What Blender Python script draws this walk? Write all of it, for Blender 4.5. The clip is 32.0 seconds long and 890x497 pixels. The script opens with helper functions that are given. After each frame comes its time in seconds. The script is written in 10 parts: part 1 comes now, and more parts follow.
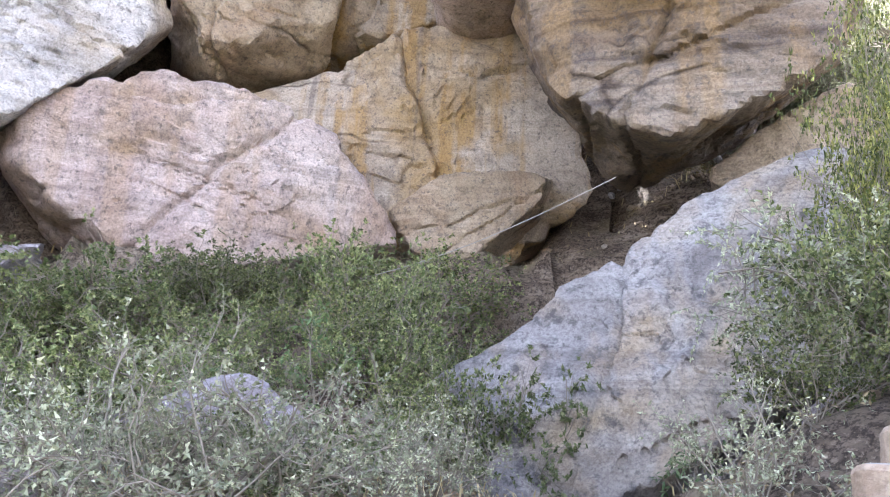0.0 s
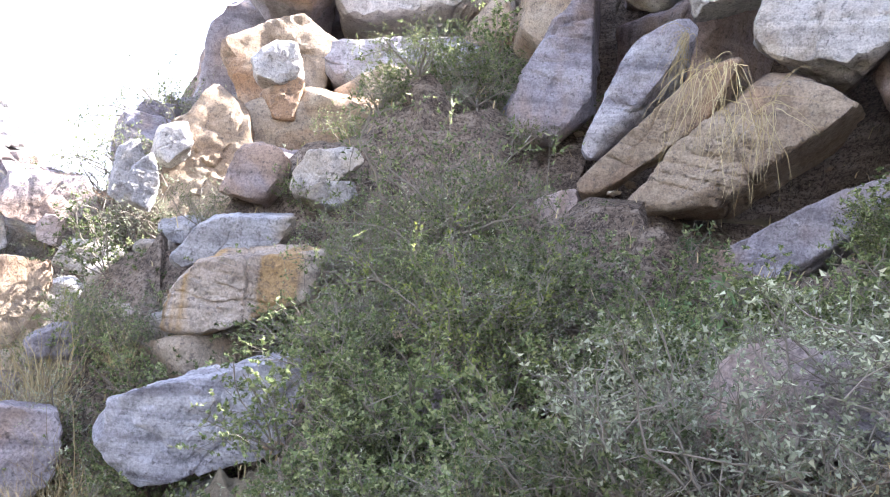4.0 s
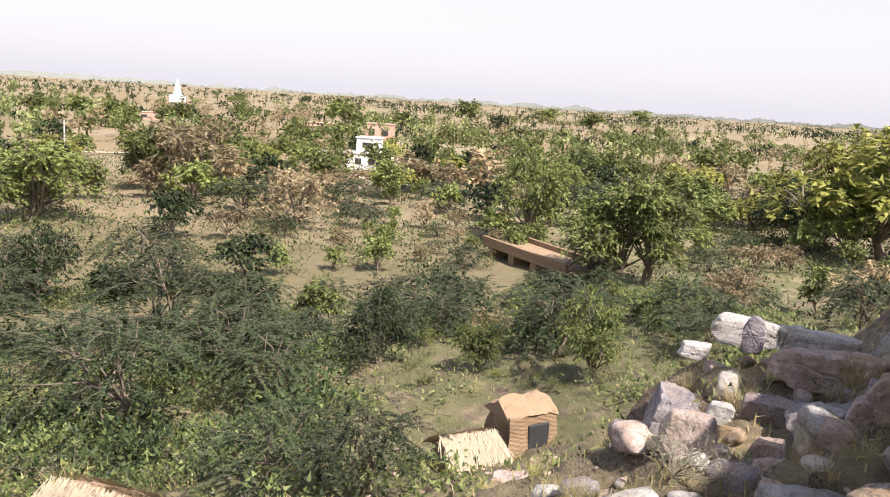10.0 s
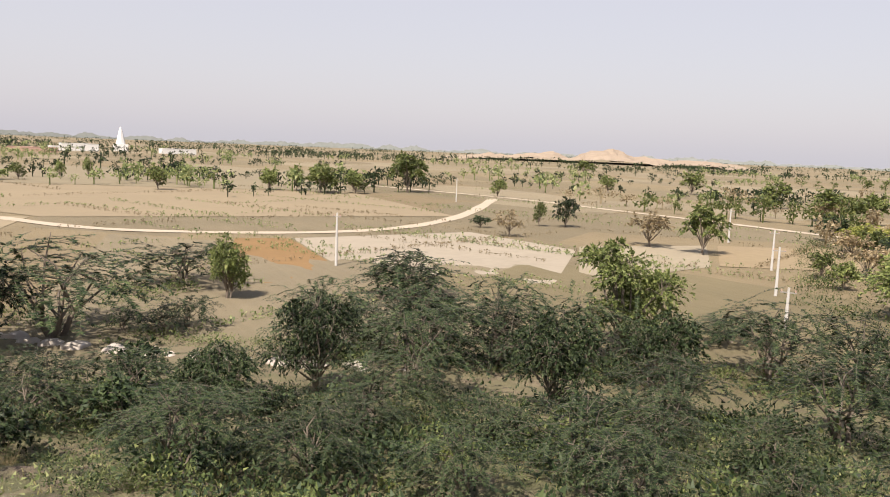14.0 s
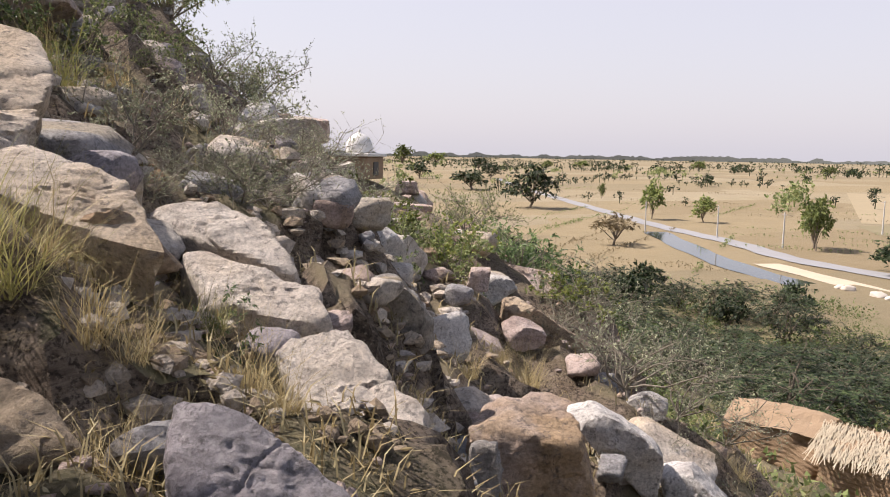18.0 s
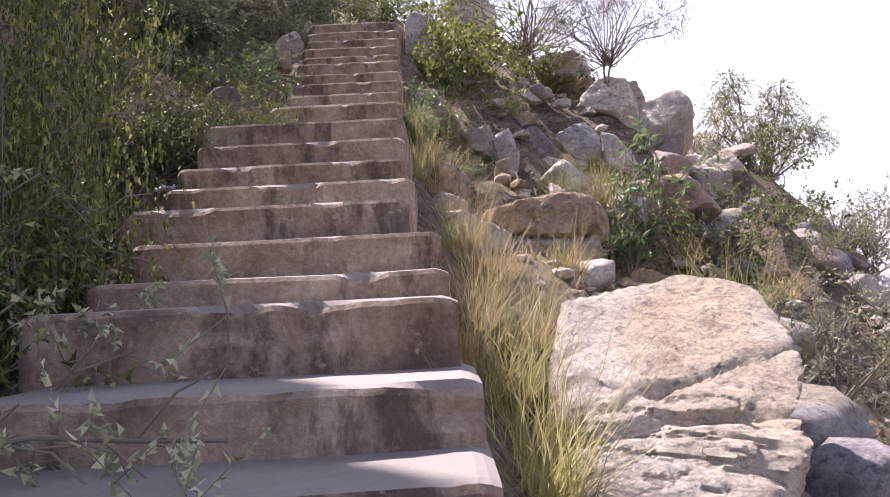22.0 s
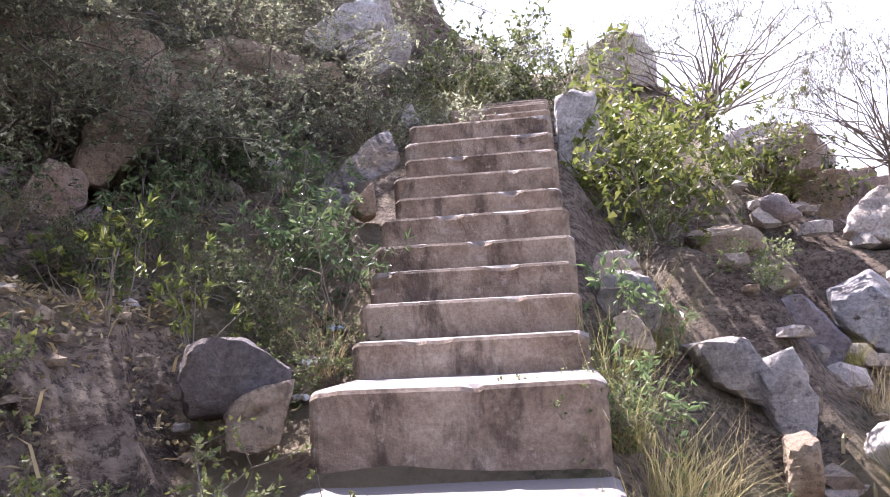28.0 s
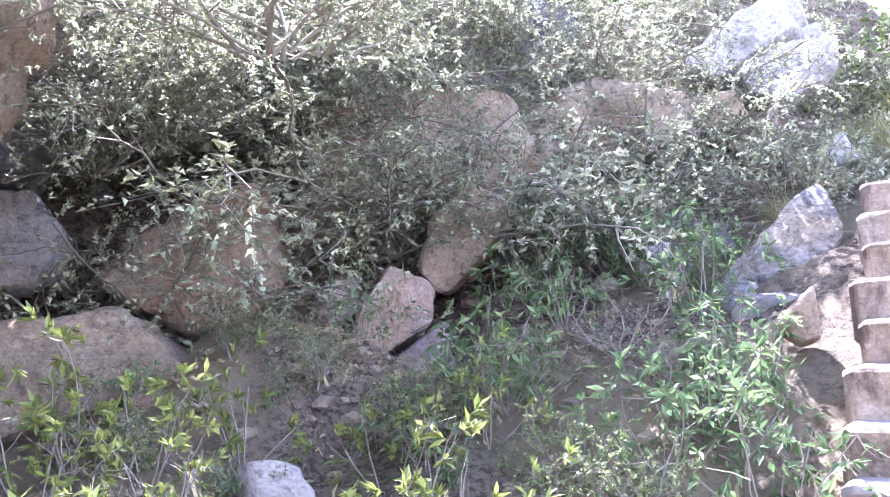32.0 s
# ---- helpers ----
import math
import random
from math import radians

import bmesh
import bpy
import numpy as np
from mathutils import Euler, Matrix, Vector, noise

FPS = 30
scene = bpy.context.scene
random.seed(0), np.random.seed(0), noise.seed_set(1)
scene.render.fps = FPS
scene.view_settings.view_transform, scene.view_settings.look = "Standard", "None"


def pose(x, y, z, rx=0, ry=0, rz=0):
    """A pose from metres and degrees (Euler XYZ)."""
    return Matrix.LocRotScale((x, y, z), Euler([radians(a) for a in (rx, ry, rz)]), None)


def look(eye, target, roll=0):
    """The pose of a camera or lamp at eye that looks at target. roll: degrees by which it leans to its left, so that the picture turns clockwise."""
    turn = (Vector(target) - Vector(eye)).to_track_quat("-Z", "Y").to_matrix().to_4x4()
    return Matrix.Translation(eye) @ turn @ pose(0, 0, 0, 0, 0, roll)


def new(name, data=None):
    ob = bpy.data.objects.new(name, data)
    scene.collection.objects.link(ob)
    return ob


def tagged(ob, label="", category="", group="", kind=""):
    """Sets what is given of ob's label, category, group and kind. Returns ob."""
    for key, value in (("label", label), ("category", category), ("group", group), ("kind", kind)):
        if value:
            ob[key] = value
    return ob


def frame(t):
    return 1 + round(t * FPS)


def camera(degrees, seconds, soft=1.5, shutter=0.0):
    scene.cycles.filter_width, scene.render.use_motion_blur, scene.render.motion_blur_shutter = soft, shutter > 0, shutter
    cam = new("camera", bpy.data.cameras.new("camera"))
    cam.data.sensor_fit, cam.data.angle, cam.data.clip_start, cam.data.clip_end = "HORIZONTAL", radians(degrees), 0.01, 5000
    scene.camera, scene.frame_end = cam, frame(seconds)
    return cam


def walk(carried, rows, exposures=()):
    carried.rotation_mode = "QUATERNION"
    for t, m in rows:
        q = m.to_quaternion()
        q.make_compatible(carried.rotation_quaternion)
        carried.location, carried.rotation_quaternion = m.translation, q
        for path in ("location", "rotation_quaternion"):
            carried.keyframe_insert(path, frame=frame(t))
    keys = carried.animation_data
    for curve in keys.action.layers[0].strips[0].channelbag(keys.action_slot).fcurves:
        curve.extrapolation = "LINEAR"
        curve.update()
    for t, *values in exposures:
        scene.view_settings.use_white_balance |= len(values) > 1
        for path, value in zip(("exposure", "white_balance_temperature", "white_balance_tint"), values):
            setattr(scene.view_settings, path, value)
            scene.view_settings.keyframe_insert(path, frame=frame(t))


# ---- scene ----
cam = camera(58.46, 32.0, soft=1.0)

# seconds, x, y, z, heading to the left of +y, tilt up, roll
PATH = [
    (0, -0.172, 0.196, 1.654, 50.24, 14.58, 3.30),
    (0.5, -0.158, 0.238, 1.653, 57.16, 14.34, 3.02),
    (1, -0.139, 0.307, 1.647, 63.77, 13.40, 2.69),
    (1.5, -0.111, 0.348, 1.646, 70.59, 12.59, 2.13),
    (2, -0.090, 0.353, 1.629, 79.50, 10.65, 1.96),
    (2.5, -0.052, 0.372, 1.611, 88.20, 8.88, 2.48),
    (3, -0.041, 0.374, 1.592, 96.34, 8.16, 3.95),
    (3.5, -0.030, 0.412, 1.581, 103.27, 7.02, 5.66),
    (4, -0.020, 0.443, 1.577, 110.76, 4.40, 6.97),
    (4.5, -0.029, 0.453, 1.574, 116.99, 1.60, 7.39),
    (6.5, -0.078, 0.546, 1.489, 135.10, -6.16, 4.55),
    (7, -0.076, 0.540, 1.475, 138.52, -8.29, 4.79),
    (7.5, -0.075, 0.531, 1.463, 142.37, -10.25, 4.94),
    (8, -0.064, 0.510, 1.454, 147.79, -11.77, 5.25),
    (8.5, -0.037, 0.480, 1.450, 154.59, -12.09, 5.00),
    (9, -0.001, 0.451, 1.455, 162.30, -11.70, 4.39),
    (9.5, 0.031, 0.447, 1.463, 170.53, -11.27, 3.82),
    (10, 0.042, 0.431, 1.469, 180.31, -10.65, 3.65),
    (10.5, 0.048, 0.406, 1.505, 190.51, -9.98, 3.16),
    (11, 0.031, 0.382, 1.526, 202.12, -8.98, 2.48),
    (11.5, 0.009, 0.336, 1.538, 211.07, -7.69, 2.03),
    (12, -0.023, 0.272, 1.550, 217.22, -6.81, 2.02),
    (12.5, -0.049, 0.218, 1.561, 221.59, -6.55, 1.91),
    (13, -0.071, 0.168, 1.574, 226.53, -6.56, 1.99),
    (13.5, -0.082, 0.130, 1.597, 233.01, -7.00, 2.39),
    (15.5, 0.041, 0.246, 1.978, 267.96, -6.26, 1.18),
    (16, 0.058, 0.264, 2.014, 279.72, -6.35, 1.13),
    (16.5, 0.078, 0.279, 2.032, 289.53, -6.63, 1.22),
    (17, 0.103, 0.300, 2.031, 299.21, -7.08, 1.57),
    (17.5, 0.147, 0.342, 2.016, 309.45, -7.19, 1.40),
    (18, 0.154, 0.395, 2.016, 320.99, -6.84, 0.99),
    (18.5, 0.148, 0.451, 2.022, 331.23, -6.12, 0.61),
    (19, 0.112, 0.625, 2.039, 338.35, -4.47, 0.34),
    (19.5, 0.086, 0.918, 2.090, 344.01, -1.65, -0.77),
    (20, 0.068, 1.209, 2.256, 348.55, 0.78, -1.52),
    (20.5, 0.025, 1.475, 2.426, 351.89, 2.78, -2.70),
    (21, 0.008, 1.781, 2.513, 355.08, 3.86, -2.86),
    (21.5, -0.070, 2.023, 2.610, 357.38, 4.22, -2.78),
    (22, -0.127, 2.281, 2.716, 359.51, 4.04, -2.93),
    (22.5, -0.184, 2.655, 3.030, 361.90, 4.27, -3.46),
    (23, -0.244, 2.914, 3.259, 362.21, 4.35, -3.81),
    (23.5, -0.239, 3.250, 3.401, 362.45, 4.38, -3.87),
    (24, -0.277, 3.535, 3.517, 362.75, 4.01, -3.77),
    (24.5, -0.329, 3.892, 3.704, 361.93, 3.48, -4.22),
    (25, -0.356, 4.350, 3.853, 362.69, 3.45, -4.41),
    (25.5, -0.401, 4.711, 3.997, 363.74, 4.06, -4.37),
    (26, -0.388, 5.000, 4.142, 364.70, 4.97, -3.74),
    (26.5, -0.432, 5.281, 4.345, 365.57, 5.52, -2.65),
    (28.5, -0.583, 6.385, 4.854, 369.27, 5.98, -3.25),
    (29, -0.625, 6.613, 4.987, 372.09, 5.95, -3.09),
    (29.5, -0.773, 6.810, 5.094, 375.60, 6.46, -3.45),
    (30, -0.836, 6.989, 5.198, 380.07, 7.11, -3.74),
    (30.5, -0.889, 7.221, 5.375, 386.18, 7.77, -3.43),
    (31, -0.993, 7.418, 5.461, 391.45, 8.15, -2.92),
    (31.5, -1.072, 7.480, 5.560, 396.47, 8.02, -2.39),
    (32, -1.072, 7.515, 5.573, 394.55, 7.46, -2.56),
]


def carried(x, y, z, turn, tilt, lean):
    return pose(x, y, z, 90 + tilt, 0, turn) @ pose(0, 0, 0, 0, 0, lean)


EXPOSURES = ((0, 3.75, 6100, 16), (3, 3.55, 6000, 17), (4, 3.2, 5950, 17), (7, 2.35, 5750, 20), (8, 2.05, 5900, 20), (9, 1.25, 6500, 16), (10, 1.0, 6700, 15), (11, 0.62, 6800, 14), (13, 0.55, 6800, 15), (16, 0.55, 6800, 15), (18, 0.7, 6700, 17), (19, 0.95, 6500, 21), (21.4, 1.25, 6300, 28), (23, 1.7, 6500, 29), (24.5, 2.0, 6500, 29), (26, 1.95, 6250, 29), (29, 2.4, 5950, 28), (30, 3.05, 5750, 27), (31, 3.7, 5300, 28), (32, 3.95, 5300, 28))
walk(cam, [(row[0], carried(*row[1:])) for row in PATH], EXPOSURES)

# ---- world, sun ----
SUN_AZ, SUN_EL = 36.0, 52.0          # azimuth counter-clockwise from +y, elevation
world = bpy.data.worlds.new("sky")
scene.world = world
world.use_nodes = True
wn, wl = world.node_tree.nodes, world.node_tree.links
sky_tex = wn.new("ShaderNodeTexSky")
sky_tex.sky_type = "NISHITA"
sky_tex.sun_disc = False
sky_tex.sun_elevation = radians(SUN_EL)
sky_tex.sun_rotation = radians(-SUN_AZ)
sky_tex.air_density, sky_tex.dust_density, sky_tex.ozone_density = 1.3, 2.2, 1.2
haze_mix = wn.new("ShaderNodeMixRGB")
haze_mix.inputs[2].default_value = (6.5, 6.6, 7.4, 1)
# the haze is thick along the horizon and thins out upwards
sky_at = wn.new("ShaderNodeTexCoord")
sky_up = wn.new("ShaderNodeSeparateXYZ")
thin = wn.new("ShaderNodeMapRange")
thin.inputs[1].default_value, thin.inputs[2].default_value = 0.22, 0.75
thin.inputs[3].default_value, thin.inputs[4].default_value = 0.7, 0.12
wl.new(sky_at.outputs["Generated"], sky_up.inputs[0])
wl.new(sky_up.outputs[2], thin.inputs[0])
wl.new(thin.outputs[0], haze_mix.inputs[0])
wl.new(sky_tex.outputs[0], haze_mix.inputs[1])
wl.new(haze_mix.outputs[0], wn["Background"].inputs[0])
wn["Background"].inputs[1].default_value = 0.082
sun = new("sun", bpy.data.lights.new("sun", "SUN"))
sun.data.energy, sun.data.angle, sun.data.color = 5.0, radians(0.6), (1.0, 0.94, 0.85)
sun_way = Vector((-math.sin(radians(SUN_AZ)) * math.cos(radians(SUN_EL)), math.cos(radians(SUN_AZ)) * math.cos(radians(SUN_EL)), math.sin(radians(SUN_EL))))
sun.matrix_world = look(sun_way * 60, (0, 0, 0))

# ---- materials ----


def ramp(nt, fac, stops):
    r = nt.nodes.new("ShaderNodeValToRGB")
    e = r.color_ramp.elements
    while len(e) < len(stops):
        e.new(0.5)
    for el, (p, c) in zip(e, stops):
        el.position, el.color = p, (*c, 1)
    nt.links.new(fac, r.inputs[0])
    return r.outputs[0]


def noise_node(nt, vec, scale, detail=6, rough=0.6, dist=0.0):
    n = nt.nodes.new("ShaderNodeTexNoise")
    n.inputs["Scale"].default_value, n.inputs["Detail"].default_value = scale, detail
    n.inputs["Roughness"].default_value, n.inputs["Distortion"].default_value = rough, dist
    nt.links.new(vec, n.inputs["Vector"])
    return n.outputs["Fac"]


def mixc(nt, fac, a, b, mode="MIX"):
    m = nt.nodes.new("ShaderNodeMixRGB")
    m.blend_type = mode
    for sock, v in zip(m.inputs, (fac, a, b)):
        if isinstance(v, (int, float)):
            sock.default_value = v
        elif isinstance(v, tuple):
            sock.default_value = (*v, 1)
        else:
            nt.links.new(v, sock)
    return m.outputs[0]


def mapping(nt, source, scale=(1, 1, 1), turn=(0, 0, 0)):
    m = nt.nodes.new("ShaderNodeMapping")
    m.inputs["Scale"].default_value = scale
    m.inputs["Rotation"].default_value = [radians(a) for a in turn]
    nt.links.new(source, m.inputs["Vector"])
    return m.outputs[0]


def material(name, rough=0.9):
    m = bpy.data.materials.new(name)
    m.use_nodes = True
    nt = m.node_tree
    b = nt.nodes["Principled BSDF"]
    b.inputs["Roughness"].default_value = rough
    b.inputs["Specular IOR Level"].default_value = 0.25
    tc = nt.nodes.new("ShaderNodeTexCoord")
    geo = nt.nodes.new("ShaderNodeNewGeometry")
    info = nt.nodes.new("ShaderNodeObjectInfo")
    return m, nt, b, tc.outputs["Object"], geo.outputs["Position"], info.outputs["Random"], geo.outputs["Random Per Island"]


def bump(nt, b, height, strength=0.5, dist=0.05):
    n = nt.nodes.new("ShaderNodeBump")
    n.inputs["Strength"].default_value, n.inputs["Distance"].default_value = strength, dist
    nt.links.new(height, n.inputs["Height"])
    nt.links.new(n.outputs[0], b.inputs["Normal"])


def offset_by(nt, vec, rnd, amount=37.0):
    s = nt.nodes.new("ShaderNodeMath")
    s.operation = "MULTIPLY"
    s.inputs[1].default_value = amount
    nt.links.new(rnd, s.inputs[0])
    v = nt.nodes.new("ShaderNodeVectorMath")
    v.operation = "ADD"
    nt.links.new(vec, v.inputs[0])
    nt.links.new(s.outputs[0], v.inputs[1])
    return v.outputs[0]


def rock_material(name, lo, mid, hi, stain, streak=0.0, strata=0.5, tilt=18, dark=0.35, rust=0.5):
    m, nt, b, obj, pos, rnd, isl = material(name, 0.88)
    p = offset_by(nt, pos, rnd)
    big = noise_node(nt, p, 0.7, 5, 0.62, 0.6)
    col = ramp(nt, big, [(0.3, lo), (0.5, mid), (0.7, hi)])
    ochre = noise_node(nt, p, 0.45, 4, 0.55, 1.0)
    col = mixc(nt, ramp(nt, ochre, [(rust, (0, 0, 0)), (rust + 0.16, (1, 1, 1))]), col, stain)
    # bedding bands
    bed = noise_node(nt, mapping(nt, p, (0.35, 0.35, 5.5), (tilt, 6, 10)), 1.0, 5, 0.6, 0.5)
    col = mixc(nt, strata, col, ramp(nt, bed, [(0.32, (0.35, 0.33, 0.35)), (0.5, (1, 1, 1)), (0.66, (0.72, 0.68, 0.68))]), "MULTIPLY")
    if streak:
        run = noise_node(nt, mapping(nt, p, (2.6, 2.6, 0.16)), 1.0, 4, 0.5, 0.2)
        col = mixc(nt, mixc(nt, 1.0, ramp(nt, run, [(0.52, (0, 0, 0)), (0.6, (1, 1, 1))]), (streak, streak, streak), "MULTIPLY"), col, (0.42, 0.27, 0.11))
        run2 = noise_node(nt, mapping(nt, p, (3.4, 3.4, 0.2), (0, 0, 40)), 1.0, 4, 0.5, 0.2)
        col = mixc(nt, ramp(nt, run2, [(0.62, (0, 0, 0)), (0.7, (0.55, 0.55, 0.55))]), col, (0.16, 0.14, 0.14))
    lichen = noise_node(nt, p, 5.5, 8, 0.7)
    col = mixc(nt, ramp(nt, lichen, [(0.54, (0, 0, 0)), (0.64, (dark, dark, dark))]), col, (0.07, 0.066, 0.07))
    speck = noise_node(nt, p, 17, 7, 0.72)
    col = mixc(nt, ramp(nt, speck, [(0.55, (0, 0, 0)), (0.63, (0.62, 0.62, 0.62))]), col, (0.11, 0.10, 0.10))
    flake = noise_node(nt, p, 3.1, 9, 0.75, 1.2)
    col = mixc(nt, 0.55, col, ramp(nt, flake, [(0.38, (0.55, 0.53, 0.52)), (0.5, (1, 1, 1)), (0.62, (1.12, 1.1, 1.08))]), "MULTIPLY")
    grain = noise_node(nt, p, 42, 4, 0.7)
    col = mixc(nt, 0.45, col, ramp(nt, grain, [(0.4, (0.42, 0.42, 0.42)), (0.58, (1.08, 1.08, 1.08))]), "MULTIPLY")
    # narrow cracks
    crack = nt.nodes.new("ShaderNodeTexVoronoi")
    crack.feature = "DISTANCE_TO_EDGE"
    crack.inputs["Scale"].default_value = 0.55
    warp = nt.nodes.new("ShaderNodeMixRGB")
    warp.inputs[0].default_value = 0.4
    wnoise = nt.nodes.new("ShaderNodeTexNoise")
    wnoise.inputs["Scale"].default_value, wnoise.inputs["Detail"].default_value = 1.1, 8
    nt.links.new(p, wnoise.inputs["Vector"])
    nt.links.new(mapping(nt, p, (1.0, 1.0, 2.1), (25, 12, 0)), warp.inputs[1])
    nt.links.new(wnoise.outputs["Color"], warp.inputs[2])
    nt.links.new(warp.outputs[0], crack.inputs["Vector"])
    line = ramp(nt, crack.outputs["Distance"], [(0.0, (0, 0, 0)), (0.016, (1, 1, 1))])
    line = mixc(nt, ramp(nt, noise_node(nt, p, 0.8, 3, 0.5), [(0.56, (1, 1, 1)), (0.64, (0, 0, 0))]), line, (1, 1, 1))
    col = mixc(nt, 0.85, col, mixc(nt, line, (0.16, 0.13, 0.12), (1, 1, 1)), "MULTIPLY")
    nt.links.new(col, b.inputs["Base Color"])
    h = mixc(nt, 0.3, noise_node(nt, p, 8, 10, 0.76), bed)
    h = mixc(nt, 0.45, h, line, "MULTIPLY")
    bump(nt, b, h, 0.95, 0.11)
    return m


ROCKS = {
    "pale": rock_material("pale_rock", (0.46, 0.43, 0.41), (0.66, 0.63, 0.60), (0.80, 0.77, 0.74), (0.50, 0.41, 0.29), 0, 0.45),
    "grey": rock_material("grey_rock", (0.26, 0.255, 0.265), (0.42, 0.41, 0.415), (0.58, 0.57, 0.57), (0.45, 0.37, 0.25), 0, 0.6),
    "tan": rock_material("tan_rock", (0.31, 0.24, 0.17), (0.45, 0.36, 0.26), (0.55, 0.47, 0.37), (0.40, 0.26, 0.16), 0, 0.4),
    "pink": rock_material("pink_rock", (0.40, 0.295, 0.265), (0.55, 0.445, 0.405), (0.68, 0.59, 0.55), (0.46, 0.33, 0.21), 0.25, 0.45),
    "band": rock_material("banded_rock", (0.38, 0.31, 0.245), (0.51, 0.43, 0.35), (0.62, 0.545, 0.47), (0.44, 0.31, 0.16), 0.8, 0.4),
    "purple": rock_material("purple_rock", (0.23, 0.205, 0.225), (0.36, 0.33, 0.355), (0.50, 0.47, 0.48), (0.42, 0.31, 0.24), 0, 0.55),
    "layer": rock_material("layered_rock", (0.32, 0.31, 0.34), (0.49, 0.48, 0.51), (0.66, 0.65, 0.67), (0.40, 0.34, 0.35), 0, 0.9),
    "ledge": rock_material("brown_layered_rock", (0.17, 0.13, 0.10), (0.30, 0.24, 0.185), (0.42, 0.36, 0.29), (0.26, 0.18, 0.10), 0.35, 0.9, 30, dark=0.5),
    "slab": rock_material("weathered_slab_rock", (0.22, 0.205, 0.20), (0.36, 0.34, 0.33), (0.50, 0.48, 0.465), (0.47, 0.36, 0.22), 0.2, 0.55, 35, dark=0.7, rust=0.51),
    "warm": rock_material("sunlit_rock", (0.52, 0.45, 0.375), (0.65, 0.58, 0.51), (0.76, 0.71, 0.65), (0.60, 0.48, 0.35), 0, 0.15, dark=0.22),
    "dark": rock_material("dark_rock", (0.10, 0.095, 0.10), (0.17, 0.16, 0.165), (0.26, 0.245, 0.24), (0.23, 0.17, 0.12), 0, 0.45),
}


def leaf_material(name, a, b_, c, gloss=0.55, back=0.35):
    m, nt, b, obj, pos, rnd, isl = material(name, gloss)
    tone = ramp(nt, isl, [(0.0, a), (0.5, b_), (1.0, c)])
    patch = noise_node(nt, pos, 1.3, 3)
    tone = mixc(nt, 0.5, tone, ramp(nt, patch, [(0.3, (0.6, 0.62, 0.6)), (0.7, (1.25, 1.2, 1.0))]), "MULTIPLY")
    shade = nt.nodes.new("ShaderNodeHueSaturation")
    nt.links.new(tone, shade.inputs["Color"])
    val = nt.nodes.new("ShaderNodeMapRange")
    val.inputs[3].default_value, val.inputs[4].default_value = 0.66, 1.4
    nt.links.new(rnd, val.inputs[0])
    nt.links.new(val.outputs[0], shade.inputs["Value"])
    nt.links.new(shade.outputs[0], b.inputs["Base Color"])
    tr = nt.nodes.new("ShaderNodeBsdfTranslucent")
    nt.links.new(shade.outputs[0], tr.inputs[0])
    mx = nt.nodes.new("ShaderNodeMixShader")
    mx.inputs[0].default_value = back
    nt.links.new(b.outputs[0], mx.inputs[1])
    nt.links.new(tr.outputs[0], mx.inputs[2])
    nt.links.new(mx.outputs[0], nt.nodes["Material Output"].inputs[0])
    return m


LEAF_SHRUB = leaf_material("shrub_leaf", (0.075, 0.105, 0.04), (0.16, 0.195, 0.08), (0.32, 0.34, 0.17))
LEAF_GREY = leaf_material("grey_green_leaf", (0.16, 0.18, 0.115), (0.28, 0.30, 0.205), (0.44, 0.45, 0.33), 0.7)
LEAF_DARK = leaf_material("dark_shrub_leaf", (0.045, 0.062, 0.024), (0.11, 0.135, 0.05), (0.27, 0.29, 0.12), 0.55, 0.3)
LEAF_BUSH = leaf_material("sunny_bush_leaf", (0.045, 0.065, 0.02), (0.125, 0.148, 0.043), (0.33, 0.33, 0.11), 0.5, 0.35)
LEAF_WEED = leaf_material("weed_leaf", (0.075, 0.12, 0.055), (0.125, 0.185, 0.08), (0.22, 0.28, 0.13), 0.4)
LEAF_LIME = leaf_material("yellow_green_leaf", (0.10, 0.135, 0.035), (0.17, 0.205, 0.055), (0.28, 0.29, 0.09), 0.5)
LEAF_THORN = leaf_material("thorn_tree_leaf", (0.008, 0.015, 0.006), (0.026, 0.044, 0.018), (0.072, 0.097, 0.04), 0.55, 0.12)
LEAF_BROAD = leaf_material("tree_leaf", (0.085, 0.115, 0.038), (0.16, 0.20, 0.068), (0.29, 0.32, 0.12))
LEAF_SCRUB = leaf_material("scrub_leaf", (0.055, 0.08, 0.026), (0.11, 0.145, 0.05), (0.20, 0.225, 0.09), 0.6, 0.2)
LEAF_BROWN = leaf_material("brown_leaf", (0.22, 0.17, 0.10), (0.31, 0.25, 0.16), (0.42, 0.35, 0.24))
LEAF_YELLOW = leaf_material("yellow_tree_leaf", (0.18, 0.20, 0.05), (0.28, 0.30, 0.08), (0.40, 0.39, 0.13))
STRAW = leaf_material("dry_grass_blade", (0.30, 0.23, 0.12), (0.42, 0.34, 0.19), (0.52, 0.45, 0.28), 0.7, 0.25)
GREENGRASS = leaf_material("grass_blade", (0.19, 0.19, 0.07), (0.29, 0.275, 0.11), (0.42, 0.37, 0.19), 0.6, 0.3)


